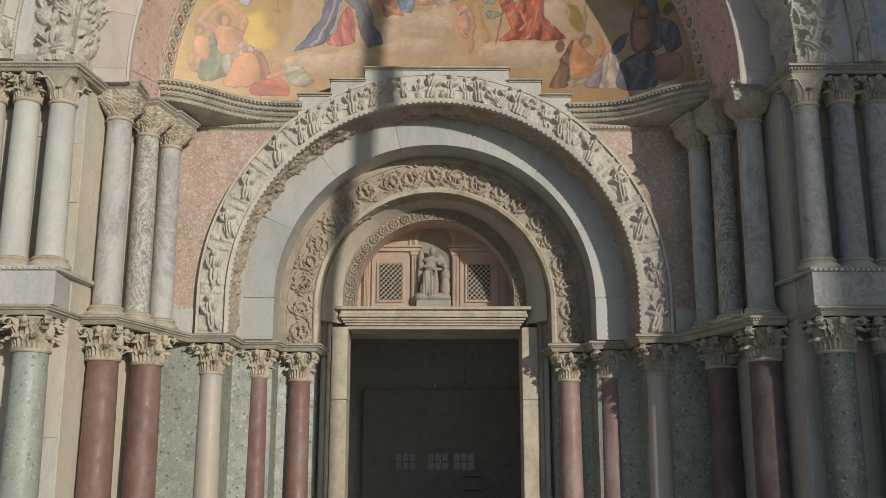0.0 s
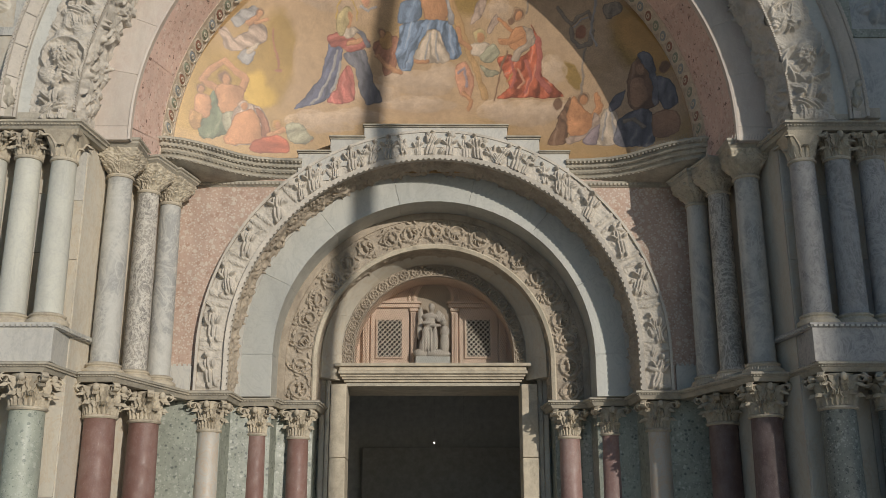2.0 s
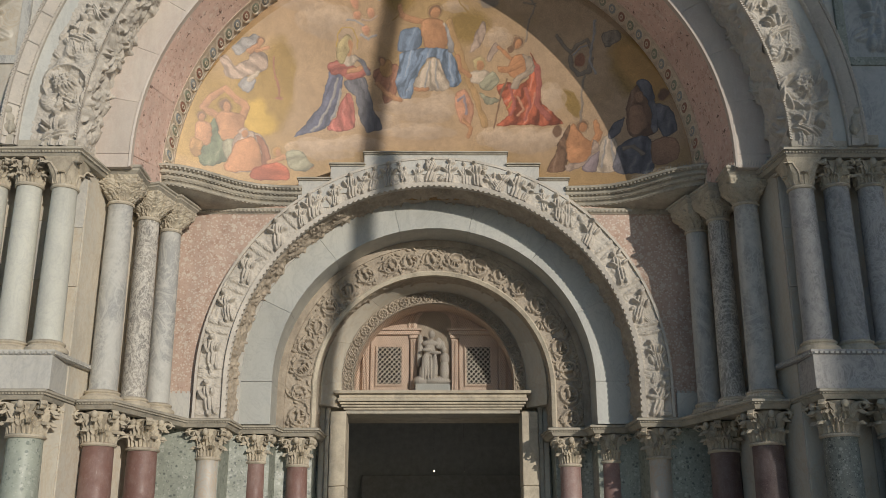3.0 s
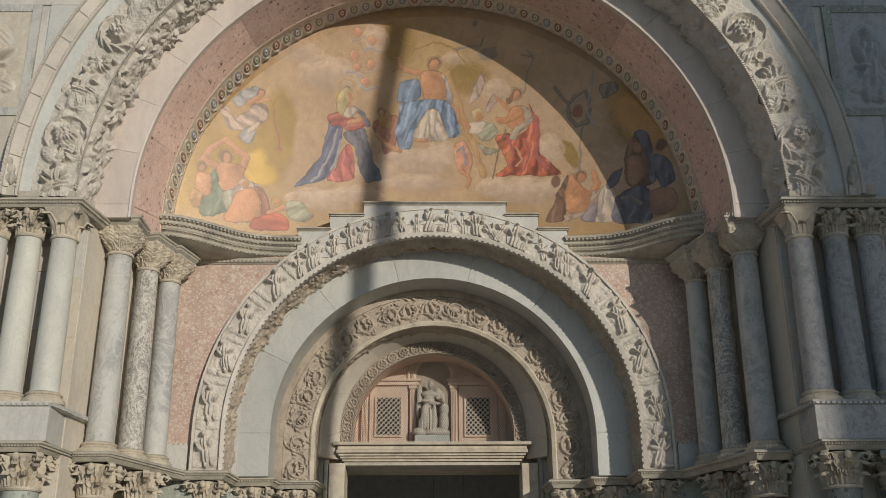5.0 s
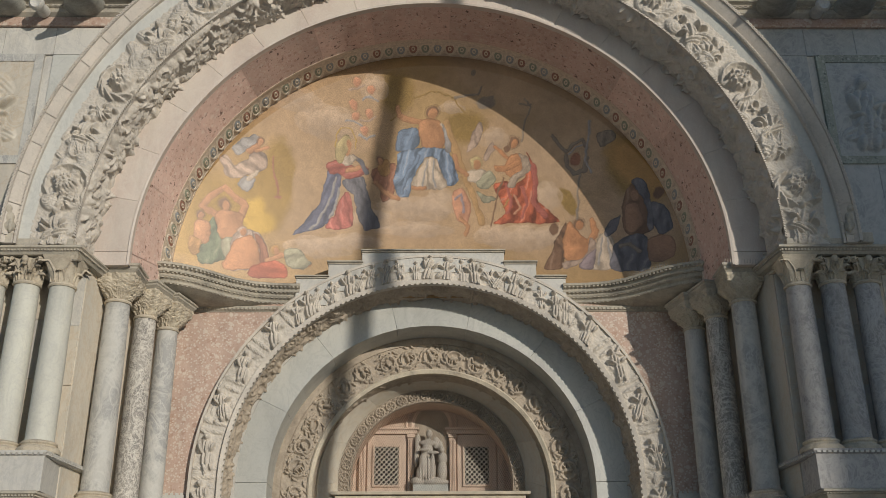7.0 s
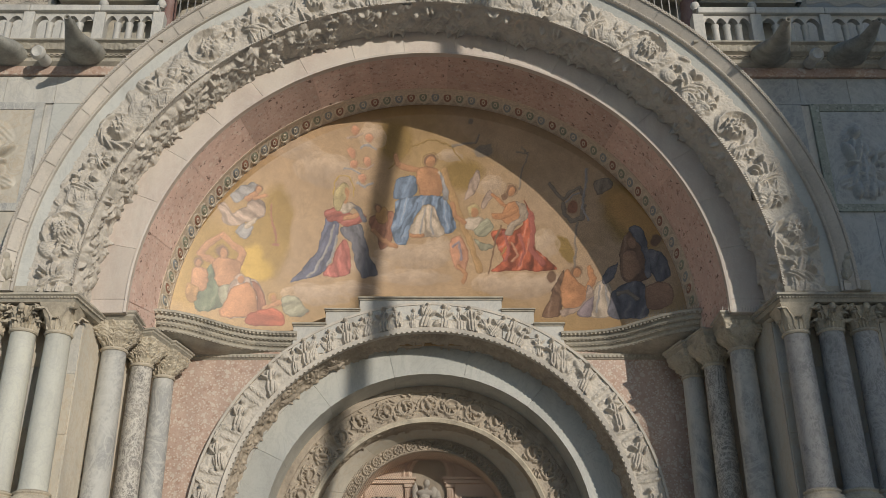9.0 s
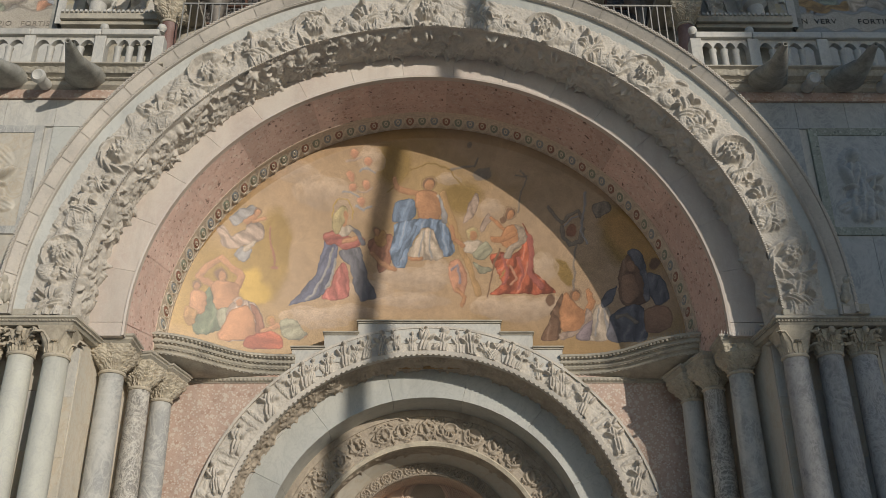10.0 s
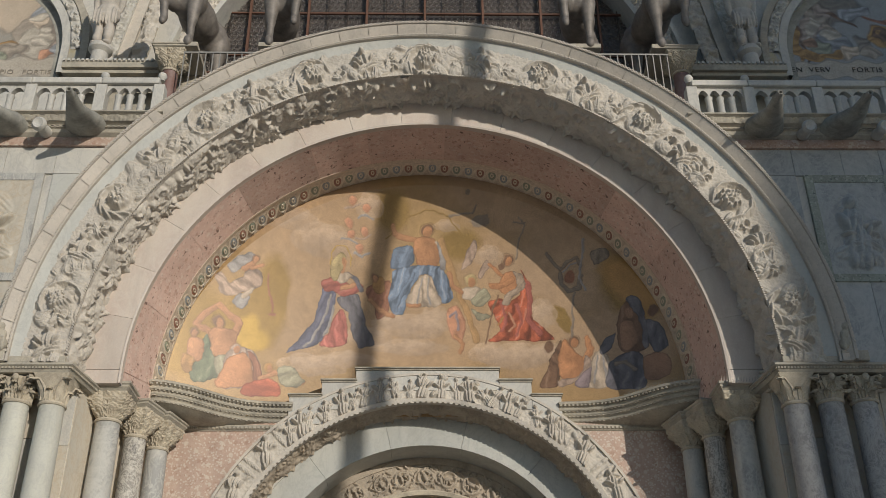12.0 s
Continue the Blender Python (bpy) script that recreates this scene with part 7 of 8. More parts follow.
# ---- spandrel slabs and relief panels ----
# right-hand slabs and relief: bluish veined marble, its tone lowered for the shade
SHADESLATY = swirled("shaded_slaty_marble", (0.385, 0.395, 0.385), (0.31, 0.322, 0.32), (0.45, 0.455, 0.44), 1.4, 1.8, 0.05)
for s in (-1, 1):
    clad = thing("marble_cladding", "large pale marble slabs on the spandrel" if s < 0 else "large bluish grey marble slabs on the spandrel", "cladding", kind="structure")
    k = 0
    for x0, x1 in ((5.2, 6.1), (6.1, 7.05), (7.05, 8.0), (8.0, 8.75), (8.75, 9.8)):
        for z0, z1 in ((8.56, 10.24), (10.24, 12.52), (12.52, 13.12)):
            xm = x0
            lo = ZC + math.sqrt(max(0.0, (R_HOOD + 0.03) ** 2 - x1 ** 2))
            if z1 < lo or (7.0 < x0 and z0 == 10.24):
                continue
            put("slab", block("slab", s * (x0 + 0.003), s * (x1 - 0.003), 0.26 + 0.004 * (k % 2), 0.32, z0 + 0.003, z1 - 0.003, (WHITE, BLUE, WHITE, CREAM)[k % 4] if s < 0 else SHADESLATY, 0.004), clad)
            k += 1
    put("frieze", block("frieze", s * 5.2, s * 9.8, 0.2, 0.32, 13.125, 13.32, PINK, 0.01), clad, "dull red marble strip")
    panel = thing("relief_panel", "carved marble relief of an upright form in a dark marble frame", "relief")
    x0, x1, z0, z1 = 7.36, 8.70, 10.38, 12.36
    for a, b, c, d in ((x0 - 0.16, x0, z0 - 0.16, z1 + 0.16), (x1, x1 + 0.16, z0 - 0.16, z1 + 0.16), (x0 + 0.002, x1 - 0.002, z1, z1 + 0.16), (x0 + 0.002, x1 - 0.002, z0 - 0.16, z0)):
        put("frame_strip", block("frame_strip", s * a, s * b, 0.23, 0.32, c, d, VERDE if s > 0 else GREY, 0.006), panel)
    rel = Relief(x1 - x0, z1 - z0, 0.018, 61 + s)
    for i in range(5):
        rel.form(0.67 + 0.2 * math.sin(i), 0.4 + i * 0.27, 0.3, 0.18, i, 0.06, "folds", 2)
    rel.figure(0.62, 0.95, 1.45, (0.1, 0.99), 0.2)
    rel.seated(0.66, 0.72, 1.0, (-0.25, 0.97), 0.17, 1)
    rel.form(1.0, 1.0, 0.12, 0.5, 0.6, 0.07)
    rel.form(0.35, 0.45, 0.25, 0.16, 0.2, 0.09, "leaf", 2)
    rel.form(1.0, 0.35, 0.24, 0.15, 0.9, 0.08, "leaf", 2)
    rel.rough(0.008, 0.1)
    gx2, gz2 = np.meshgrid(rel.s + x0, rel.u + z0, indexing="ij")
    put("carved_field", grid_mesh("carved_field", np.stack([s * gx2, 0.25 - rel.h, gz2], -1), SHADESLATY if s > 0 else CREAM, False, 180, s < 0), panel)

# ---- terrace: cornice, balustrade, spouts ----
for x0, x1, z0, z1 in ((-16, -5.205, 13.3, 13.7), (5.205, 16, 13.3, 13.7), (-4.7, 4.7, 14.46, 14.56)):
    tagged(put("terrace_floor", block("terrace_floor", x0, x1, 1.2 if z0 > 13.5 else 0.5, 4.3, z0, z1, GREY, 0)), "stone floor of the terrace over the portal", "floor", kind="structure")
YBAL = 0.3


def baluster_mesh():
    prof = [(0.085, 0), (0.085, 0.03), (0.075, 0.04), (0.068, 0.3), (0.066, 0.54), (0.078, 0.57), (0.08, 0.6)]
    return lathe("baluster", prof, WHITE, 12)


def arcade_data(x0, x1, n, z0, z1, y0, y1):
    """A strip with n round openings cut from below."""
    pts, w = [], (x1 - x0) / n
    low, top = [], []
    for i in range(n):
        for t in np.linspace(0, 1, 9):
            low.append((x0 + (i + t) * w, z0 + (z1 - z0) * 0.72 * math.sin(PI * t) ** 0.7))
    v = [(x, y, z) for x, zl in low for y, z in ((y0, zl), (y0, z1), (y1, z1), (y1, zl))]
    f = [tuple(int(i) for i in q) for q in grid_faces(len(low), 4, True)]
    return v, f


BAL = baluster_mesh()
for s in (-1, 1):
    corn = thing("terrace_cornice", "carved weathered stone cornice under the balustrade", "cornice")
    prof = [(-0.9, 13.71), (0.34, 13.73), (0.36, 13.715), (0.36, 13.685), (0.31, 13.67), (0.27, 13.65), (0.23, 13.555), (0.15, 13.52), (0.15, 13.485), (0.1, 13.46), (0.08, 13.39), (0.0, 13.33), (-0.9, 13.33)]
    put("moulding", plan_sweep("moulding", [(-12, 0.22), (-5.3, 0.22)], prof, MOULD, s), corn)
    put("top_slab", plan_sweep("top_slab", [(-5.298, 0.22), (-5.05, 0.22)], [(-0.9, 13.73), (0.34, 13.73), (0.36, 13.715), (0.36, 13.685), (0.3, 13.66), (-0.9, 13.66)], MOULD, s), corn)
    rel = Relief(6.4, 0.11, 0.018, 71 + s)
    rel.leaves(420, 0.05, 0.03, 0.035)
    gx2, gz2 = np.meshgrid(rel.s + 5.3, rel.u + 13.55, indexing="ij")
    put("leaf_frieze", grid_mesh("leaf_frieze", np.stack([s * gx2, -0.01 - rel.h - (gz2 - 13.55) * 0.45, gz2], -1), MOULD, False, 180, s < 0), corn)
    tagged(put("toothing", dentils("toothing", [(-12, 0.22), (-5.4, 0.22)], 0.1, 0.055, 0.05, 0.035, 13.47, MOULD, s, 0.1), corn), kind="stuff")
    bal = thing("balustrade", "white stone balustrade with small arched openings" + (", in shade" if s > 0 else ""), "balustrade")
    put("plinth", block("plinth", s * 5.2, s * 12, YBAL - 0.12, YBAL + 0.12, 13.735, 13.79, WHITE, 0.01), bal)
    posts = [5.3, 6.44, 7.82, 9.22, 10.6]
    for i, x in enumerate(posts):
        post = put("post", block("post", s * (x - 0.11), s * (x + 0.11), YBAL - 0.12, YBAL + 0.12, 13.792, 14.61, WHITE, 0.015), bal)
        if i < 2:
            put("ball", lathe("ball", [(0, 0.0), (0.07, 0.0), (0.05, 0.03), (0.075, 0.07), (0.095, 0.12), (0.075, 0.18), (0.03, 0.21), (0, 0.215)], WHITE, 16), post).location = (s * x, YBAL, 14.765)
            post.children[0].matrix_basis = Matrix.Translation(Vector((s * x, YBAL, 14.765)) - bal.location)
        if i == len(posts) - 1:
            continue
        x1, x2 = x + 0.112, posts[i + 1] - 0.112
        n = 4
        w = (x2 - x1) / n
        a, b = sorted((s * x1, s * x2))
        put("arcade", joined("arcade", [arcade_data(a, b, n, 14.38, 14.61, YBAL - 0.06, YBAL + 0.06)], WHITE), bal)
        put("top_rail", block("top_rail", a - 0.11, b + 0.11, YBAL - 0.15, YBAL + 0.15, 14.613, 14.76, WHITE, 0.03), bal)
        for j in range(1, n):
            put("baluster", BAL, bal, "", Matrix.Translation((a + j * w, YBAL, 13.792)))

    for x, yaw in ((6.55, -0.12), (8.02, 0.05)):
        spout = thing("water_spout", "dark sooty stone water spout jutting from the cornice", "gargoyle", (s * x, -0.1, 13.55))
        n, mseg = 16, 14
        p = np.zeros((n, mseg, 3))
        for i in range(n):
            t = i / (n - 1)
            wdt, hgt = 0.34 * (1 - t) ** 1.2 + 0.085, 0.2 * (1 - t) ** 1.1 + 0.06
            for j in range(mseg):
                a = 2 * PI * j / mseg
                top = 0.35 if math.sin(a) > 0 and t > 0.6 else 1.0
                p[i, j] = (wdt * math.cos(a) + s * yaw * t, 0.25 - 1.35 * t, 0.02 - 0.62 * t + 0.40 * t * t + hgt * math.sin(a) * top + 0.05 * math.sin(6 * t) * (1 - t))
        put("body", grid_mesh("body", p, LEAD, True, 60), spout, "", Matrix.Translation(spout.location))
        tip = Matrix.Translation(spout.location) @ Matrix.Translation((s * yaw, -1.0, -0.23)) @ Matrix.Rotation(PI / 2 + 0.1, 4, "X")
        put("nozzle", lathe("nozzle", [(0.0, -0.1), (0.085, -0.1), (0.07, 0.05), (0.06, 0.15), (0.05, 0.2), (0.03, 0.19), (0.025, 0.14), (0.0, 0.13)], LEAD, 10), spout, "", tip)
    for x in (7.3, 8.75):
        spout = thing("drain_pipe_stub", "short pale stone drain stub under the cornice", "drain", (s * x, 0.1, 13.42))
        put("stub", lathe("stub", [(0, 0.03), (0.06, 0.02), (0.1, 0), (0.14, 0.05), (0.14, 0.1), (0.09, 0.16), (0.12, 0.45), (0, 0.45)], WHITE, 14), spout, "", Matrix.Translation((s * x, -0.3, 13.3)) @ Matrix.Rotation(-PI / 2 + 0.2, 4, "X"))

# ---- small beasts at the foot of the great arch ----
for s in (-1, 1):
    balls = [((0, 0, 0.12), (0.14, 0.1, 0.12)), ((0, 0, 0.28), (0.1, 0.1, 0.13)), ((0.02 * s, -0.05, 0.43), (0.075, 0.08, 0.085)), ((0.07, -0.06, 0.12), (0.04, 0.05, 0.14)), ((-0.07, -0.06, 0.12), (0.04, 0.05, 0.14))]
    beast = blob_statue("beast_statue", balls, MOULD, 0.015)
    beast.location = (s * 7.18, -0.06, Z_IMP + 0.19)
    tagged(beast, "small weathered crouching stone beast on the impost", "statue")
    tagged(put("impost_block", block("impost_block", s * 6.05, s * 7.0, -0.02, 0.3, Z_IMP + 0.002, Z_IMP + 0.12, MOULD, 0.015, 0.01)), "worn carved block at the arch's foot", "block")
    tagged(put("impost_block", block("impost_block", s * 7.05, s * 7.5, -0.1, 0.3, Z_IMP + 0.002, Z_IMP + 0.19, MOULD, 0.015, 0.01)), "worn carved block under a stone beast", "block")

# ---- upper facade behind the terrace ----
YU = 4.2
me = plate_with_arch("wall_upper", 5.95, 17.6, 13.9, 16.0, 27.0, YU, YU + 0.6, WHITE)
tagged(put("wall_upper", me), "marble upper facade behind the terrace", "wall", kind="structure")
uarch = thing("upper_arch", "carved stone arch round the great window", "arch")
put("moulding", arch_sweep("moulding", [(5.9, YU - 0.2), (6.0, YU - 0.25), (6.02, YU - 0.1), (6.5, YU - 0.1), (6.52, YU - 0.28), (6.62, YU - 0.28), (6.62, YU + 0.1), (5.9, YU + 0.5)], 17.6, 14.0, WHITE, 90), uarch)
rel = Relief(PI * 6.26, 0.48, 0.022, 77)
rel.leaves(520, 0.16, 0.07, 0.16)
for i in range(24):
    rel.scroll(PI * 6.26 * (i + 0.5) / 24, 0.24, 0.2, 0.16)
rel.rough(0.03, 0.08)
put("carved_band", face_relief("carved_band", rel, 6.02, YU - 0.1, 17.6, 17.6, 6.26, CARVED), uarch)
window = thing("great_window", "large dark lattice window of leaded roundels in rusty iron bars", "window", (0, YU + 0.5, 14), kind="structure")
put("pane", block("pane", -6.2, 6.2, YU + 0.5, YU + 0.54, 13.95, 26, DUSTY, 0), window)
for i in range(-4, 5):
    put("mullion", block("mullion", i * 1.53 - 0.05 - 0.03, i * 1.53 - 0.05 + 0.03, YU + 0.28, YU + 0.4, 14, 25, RUST, 0.008), window)
for z in (15.7, 17.1, 18.5, 19.07, 20.5, 21.9):
    put("transom", block("transom", -6.2, 6.2, YU + 0.32, YU + 0.38, z - 0.025, z + 0.025, RUST, 0.006), window)
for i in range(-12, 13):
    put("thin_bar", block("thin_bar", i * 0.51 - 0.06, i * 0.51 - 0.04, YU + 0.36, YU + 0.39, 14, 25, IRON, 0), window)
rings, seg = [], 10
for i in range(76):
    for j in range(24):
        cx, cz = -6.05 + i * 0.16, 17.9 + j * 0.15
        cx += 0.08 * (j % 2)
        v, f = [], []
        for q in range(seg):
            a = 2 * PI * q / seg
            for ro, yo in ((0.056, 0), (0.076, 0), (0.066, -0.02)):
                v.append((cx + ro * math.cos(a), YU + 0.47 + yo, cz + ro * math.sin(a)))
        for q in range(seg):
            k2 = (q + 1) % seg
            f += [(q * 3, k2 * 3, k2 * 3 + 2, q * 3 + 2), (q * 3 + 2, k2 * 3 + 2, k2 * 3 + 1, q * 3 + 1)]
        rings.append((v, f))
LEADED = plain("leaded_glass", (0.30, 0.28, 0.26), 0.4, 0.2)
tagged(put("roundel_lattice", joined("roundel_lattice", rings, LEADED), window, "lead rings of the roundels"), kind="stuff")

INK_M = plain("inscription_dark", (0.07, 0.06, 0.05), 0.7)
# left-hand letters are lightened: the sun's glare is put into their colour
INK_GLARE = plain("inscription_glare", (0.27, 0.235, 0.19), 0.7)
RAILING = plain("grey_painted_iron", (0.36, 0.345, 0.31), 0.5, 0.3)
BANDTILE = marble("gilded_carved_band", (0.34, 0.36, 0.38), (0.45, 0.38, 0.22), (0.5, 0.46, 0.36), 5.0, 0.5, 0.2)


def words(text, x, z, size, y, parent, ink=INK_M):
    cu = bpy.data.curves.new("letters", "FONT")
    cu.body, cu.size, cu.extrude, cu.space_character = text, size, 0.004, 1.15
    tmp = bpy.data.objects.new("letters", cu)
    scene.collection.objects.link(tmp)
    bpy.context.view_layer.update()
    me2 = bpy.data.meshes.new_from_object(tmp.evaluated_get(bpy.context.evaluated_depsgraph_get()))
    bpy.data.objects.remove(tmp)
    me2.materials.clear()
    me2.materials.append(ink)
    put("inscription", me2, parent, "dark painted capitals", Matrix.Translation((x, y, z)) @ Matrix.Rotation(PI / 2, 4, "X"))


def tinted_field(name, x0, x1, z0, z1, y, shapes, ground, step=0.022):
    """A flat painted field with soft plain shapes: (colour, x, z, a, b, angle)."""
    n, m2 = int((x1 - x0) / step), int((z1 - z0) / step)
    fx, fz = np.meshgrid(np.linspace(x0, x1, n), np.linspace(z0, z1, m2), indexing="ij")
    c = np.zeros((n, m2, 4))
    c[..., :3] = ground
    r2 = np.random.RandomState(8)
    jx = fx + 0.06 * np.sin(fz * 9 + 2 * np.sin(fx * 7))
    jz = fz + 0.06 * np.sin(fx * 8 + 2 * np.sin(fz * 6))
    for colour, x, z, a, b, ang in shapes:
        cc, q = math.cos(ang), math.sin(ang)
        d = np.hypot(((jx - x) * cc + (jz - z) * q) / a, (-(jx - x) * q + (jz - z) * cc) / b)
        mk = np.clip((1.1 - d) / 0.2, 0, 1)[..., None]
        along_ = (jx - x) * cc + (jz - z) * q
        across = -(jx - x) * q + (jz - z) * cc
        pleat = np.sin(across * 26 + 3 * np.sin(along_ * 4 + x) + 1.5 * np.sin(along_ * 11)) * (0.0 if a > 1.0 else 0.26 if min(a, b) < 0.4 else 0.10)
        rimline = np.clip((0.12 - np.abs(d - 1.0)) / 0.1, 0, 1) * 0.45
        tone2 = (1 + pleat - 0.12 * np.clip(along_ / a, -1, 1) - rimline)[..., None]
        c[..., :3] = c[..., :3] * (1 - mk) + np.array(colour) * tone2 * (0.9 + 0.2 * r2.rand(n, m2, 1)) * mk
    c[..., :3] = np.clip(c[..., :3] * 0.8, 0.03, 0.8)
    me2 = grid_mesh(name, np.stack([fx, np.full_like(fx, y), fz], -1), MOSAIC, False, 0)
    ly = me2.color_attributes.new("tint", "FLOAT_COLOR", "POINT")
    ly.data.foreach_set("color", c.ravel())
    return me2


for s in (-1, 1):
    lun2 = thing("upper_lunette", "upper facade lunette with a faded mosaic and painted words" + (", in shade" if s > 0 else ""), "mosaic", (s * 11.6, YU, 18.5))
    cxu = s * 11.75
    for r0, r1, yy, mt, nm in ((2.62, 2.82, YU - 0.25, WHITE, "outer_moulding"), (2.82, 3.12, YU - 0.22, BANDTILE, "leaf_band"), (3.12, 3.3, YU - 0.3, MOULD, "edge_moulding"), (2.4, 2.62, YU - 0.02, LEAD, "reveal")):
        me = arch_sweep(nm, [(r0, yy), (r1, yy), (r1, YU + 0.3), (r0, YU + 0.3)], 18.75, 18.0, mt, 60)
        put(nm, me, lun2, "", Matrix.Translation((cxu, 0, 0)))
    rel = Relief(PI * 2.97, 0.26, 0.02, 81)
    rel.leaves(160, 0.1, 0.05, 0.04)
    for i in range(22):
        rel.scroll(PI * 2.97 * (i + 0.5) / 22, 0.13, 0.11, 0.10)
    rel.steep(0.6, 1.2)
    put("leaf_carving", face_relief("leaf_carving", rel, 2.84, YU - 0.235, 18.75, 18.75, 2.97, WHITE), lun2, "", Matrix.Translation((cxu, 0, 0)))
    if s < 0:
        sh = [(CLOUD, -10.6, 20.4, 1.1, 0.9, 0.2), (MAUVE, -9.5, 19.6, 0.35, 1.3, -0.3), (SLATE, -9.75, 20.15, 0.45, 0.35, 0.2), (FUR, -10.0, 19.3, 0.55, 0.75, 0), (LINEN, -9.95, 19.15, 0.42, 0.5, 0.2), (LINEN, -9.75, 19.35, 0.22, 0.4, -0.3), (CLOUD, -9.95, 19.85, 0.2, 0.22, 0), (LINEN, -9.95, 19.98, 0.24, 0.1, 0.2), (OCHRE, -10.55, 19.05, 0.3, 0.12, 0.2), (PEACH, -9.6, 18.75, 0.2, 0.12, 0.6), (FUR, -10.5, 18.9, 0.45, 0.22, 0.3), (SAGE, -10.8, 18.75, 0.3, 0.16, 0), (SLATE, -9.3, 18.85, 0.15, 0.3, 0.2), (LINEN, -10.2, 18.35, 2.0, 0.3, 0)]
        put("mosaic_field", tinted_field("mosaic_field", -14.3, -8.95, 18.0, 21.2, YU - 0.01, sh, (0.40, 0.37, 0.315)), lun2)
        words("PIO", -10.62, 18.12, 0.2, YU - 0.02, lun2, INK_GLARE)
        words("FORTIS", -10.06, 18.12, 0.2, YU - 0.02, lun2, INK_GLARE)
    else:
        sh = [(OCHRE, 9.42, 20.0, 0.16, 1.5, 0.1), (UMBER, 9.62, 19.9, 0.05, 1.4, 0.1), (SLATE2, 10.6, 20.4, 0.9, 0.5, 0.2), (MAUVE, 10.1, 19.9, 0.35, 0.75, -0.5), (LINEN, 10.0, 19.75, 0.16, 0.6, -0.4), (FUR, 10.35, 19.95, 0.12, 0.55, 0.6), (SLATE, 10.5, 19.35, 0.4, 0.32, -0.4), (LINEN, 10.45, 19.55, 0.26, 0.14, 0.2), (SAGE, 10.15, 19.1, 0.3, 0.22, 0.2), (SKIN3, 9.85, 19.25, 0.14, 0.2, 0), (OCHRE, 9.75, 18.85, 0.5, 0.13, -0.35), (OCHRE, 10.4, 18.85, 0.35, 0.12, 0.2), (CLOUD, 10.85, 18.95, 0.3, 0.22, 0.6), (UMBER, 10.8, 20.05, 0.5, 0.07, -0.5), (OCHRE, 11.75, 19.5, 0.42, 0.34, 0), (UMBER, 11.72, 19.55, 0.26, 0.2, 0), (OCHRE, 11.72, 19.6, 0.1, 0.08, 0), (RUST_RED, 11.9, 20.0, 0.6, 0.07, -0.2), (SLATE, 11.2, 20.3, 0.5, 0.2, 0.3), (SLATE2, 11.25, 19.2, 0.22, 0.3, 0.4), (FUR, 11.4, 18.95, 0.3, 0.16, -0.3), (LINEN, 10.9, 18.38, 2.2, 0.28, 0)]
        put("mosaic_field", tinted_field("mosaic_field", 9.2, 14.3, 18.0, 21.2, YU - 0.01, sh, (0.36, 0.37, 0.36)), lun2)
        words("EN", 9.2, 18.3, 0.22, YU - 0.02, lun2)
        words("VERV", 9.66, 18.3, 0.22, YU - 0.02, lun2)
        words("FORTIS", 10.75, 18.3, 0.22, YU - 0.02, lun2)
    # ledge with corbels and a red column that carries a horse
    led = thing("terrace_ledge", "toothed stone ledge on carved corbels behind the balustrade", "ledge", (s * 7, 2.2, 16.3))
    put("slab", block("slab", s * 5.95, s * 8.1, 1.9, 3.4, 16.46, 16.68, MOULD, 0.015), led)
    put("fascia", block("fascia", s * 5.95, s * 8.1, 1.98, 3.4, 16.36, 16.455, MOULD, 0.01), led)
    tagged(put("toothing", dentils("toothing", [(-8.1, 1.9), (-5.95, 1.9)], 0.1, 0.055, 0.04, 0.06, 16.62, WHITE, s, 0.0), led), kind="stuff")
    put("back", block("back", s * 5.7, s * 8.1, 2.5, 3.4, 14.0, 16.355, MOULD, 0), led)
    for x in (6.25, 7.5):
        rel = Relief(0.7, 0.36, 0.02, 91)
        rel.leaves(24, 0.12, 0.06, 0.09)
        gx2, gz2 = np.meshgrid(rel.s + x - 0.35, rel.u + 15.98, indexing="ij")
        put("corbel", grid_mesh("corbel", np.stack([s * gx2, 2.2 - rel.h * 1.5, gz2], -1), MOULD, False, 180, s < 0), led)
    column("short red porphyry column with a carved capital on the terrace", s * 5.62, 1.75, 13.95, 16.72, 0.19, PORPHYRY, "basket", 0.42, 0.36, 0.1, "terrace columns")
    rail = thing("iron_railing", "thin pale grey iron railing before the great window", "railing", (s * 4.2, 1.0, 14.05))
    put("top_bar", block("top_bar", s * 3.2, s * 5.25, 1.28, 1.32, 16.35, 16.39, RAILING, 0.004), rail)
    for i in range(14):
        put("bar", block("bar", s * (3.22 + 0.155 * i) - 0.011, s * (3.22 + 0.155 * i) + 0.011, 1.29, 1.31, 14.0, 16.35, RAILING, 0), rail)
    # standing stone form on a bracket between the arches, and a carved gable edge
    balls = [((-0.13, 0, 0.45), (0.1, 0.12, 0.5)), ((0.13, -0.04, 0.45), (0.12, 0.13, 0.5)), ((0, 0, 1.05), (0.3, 0.2, 0.35)), ((0, 0, 1.6), (0.28, 0.2, 0.5)), ((0, 0, 2.25), (0.14, 0.15, 0.18)), ((-0.3, 0, 1.6), (0.1, 0.1, 0.5)), ((0.3, 0, 1.6), (0.1, 0.1, 0.5)), ((0.02, -0.02, 0.92), (0.3, 0.2, 0.14))]
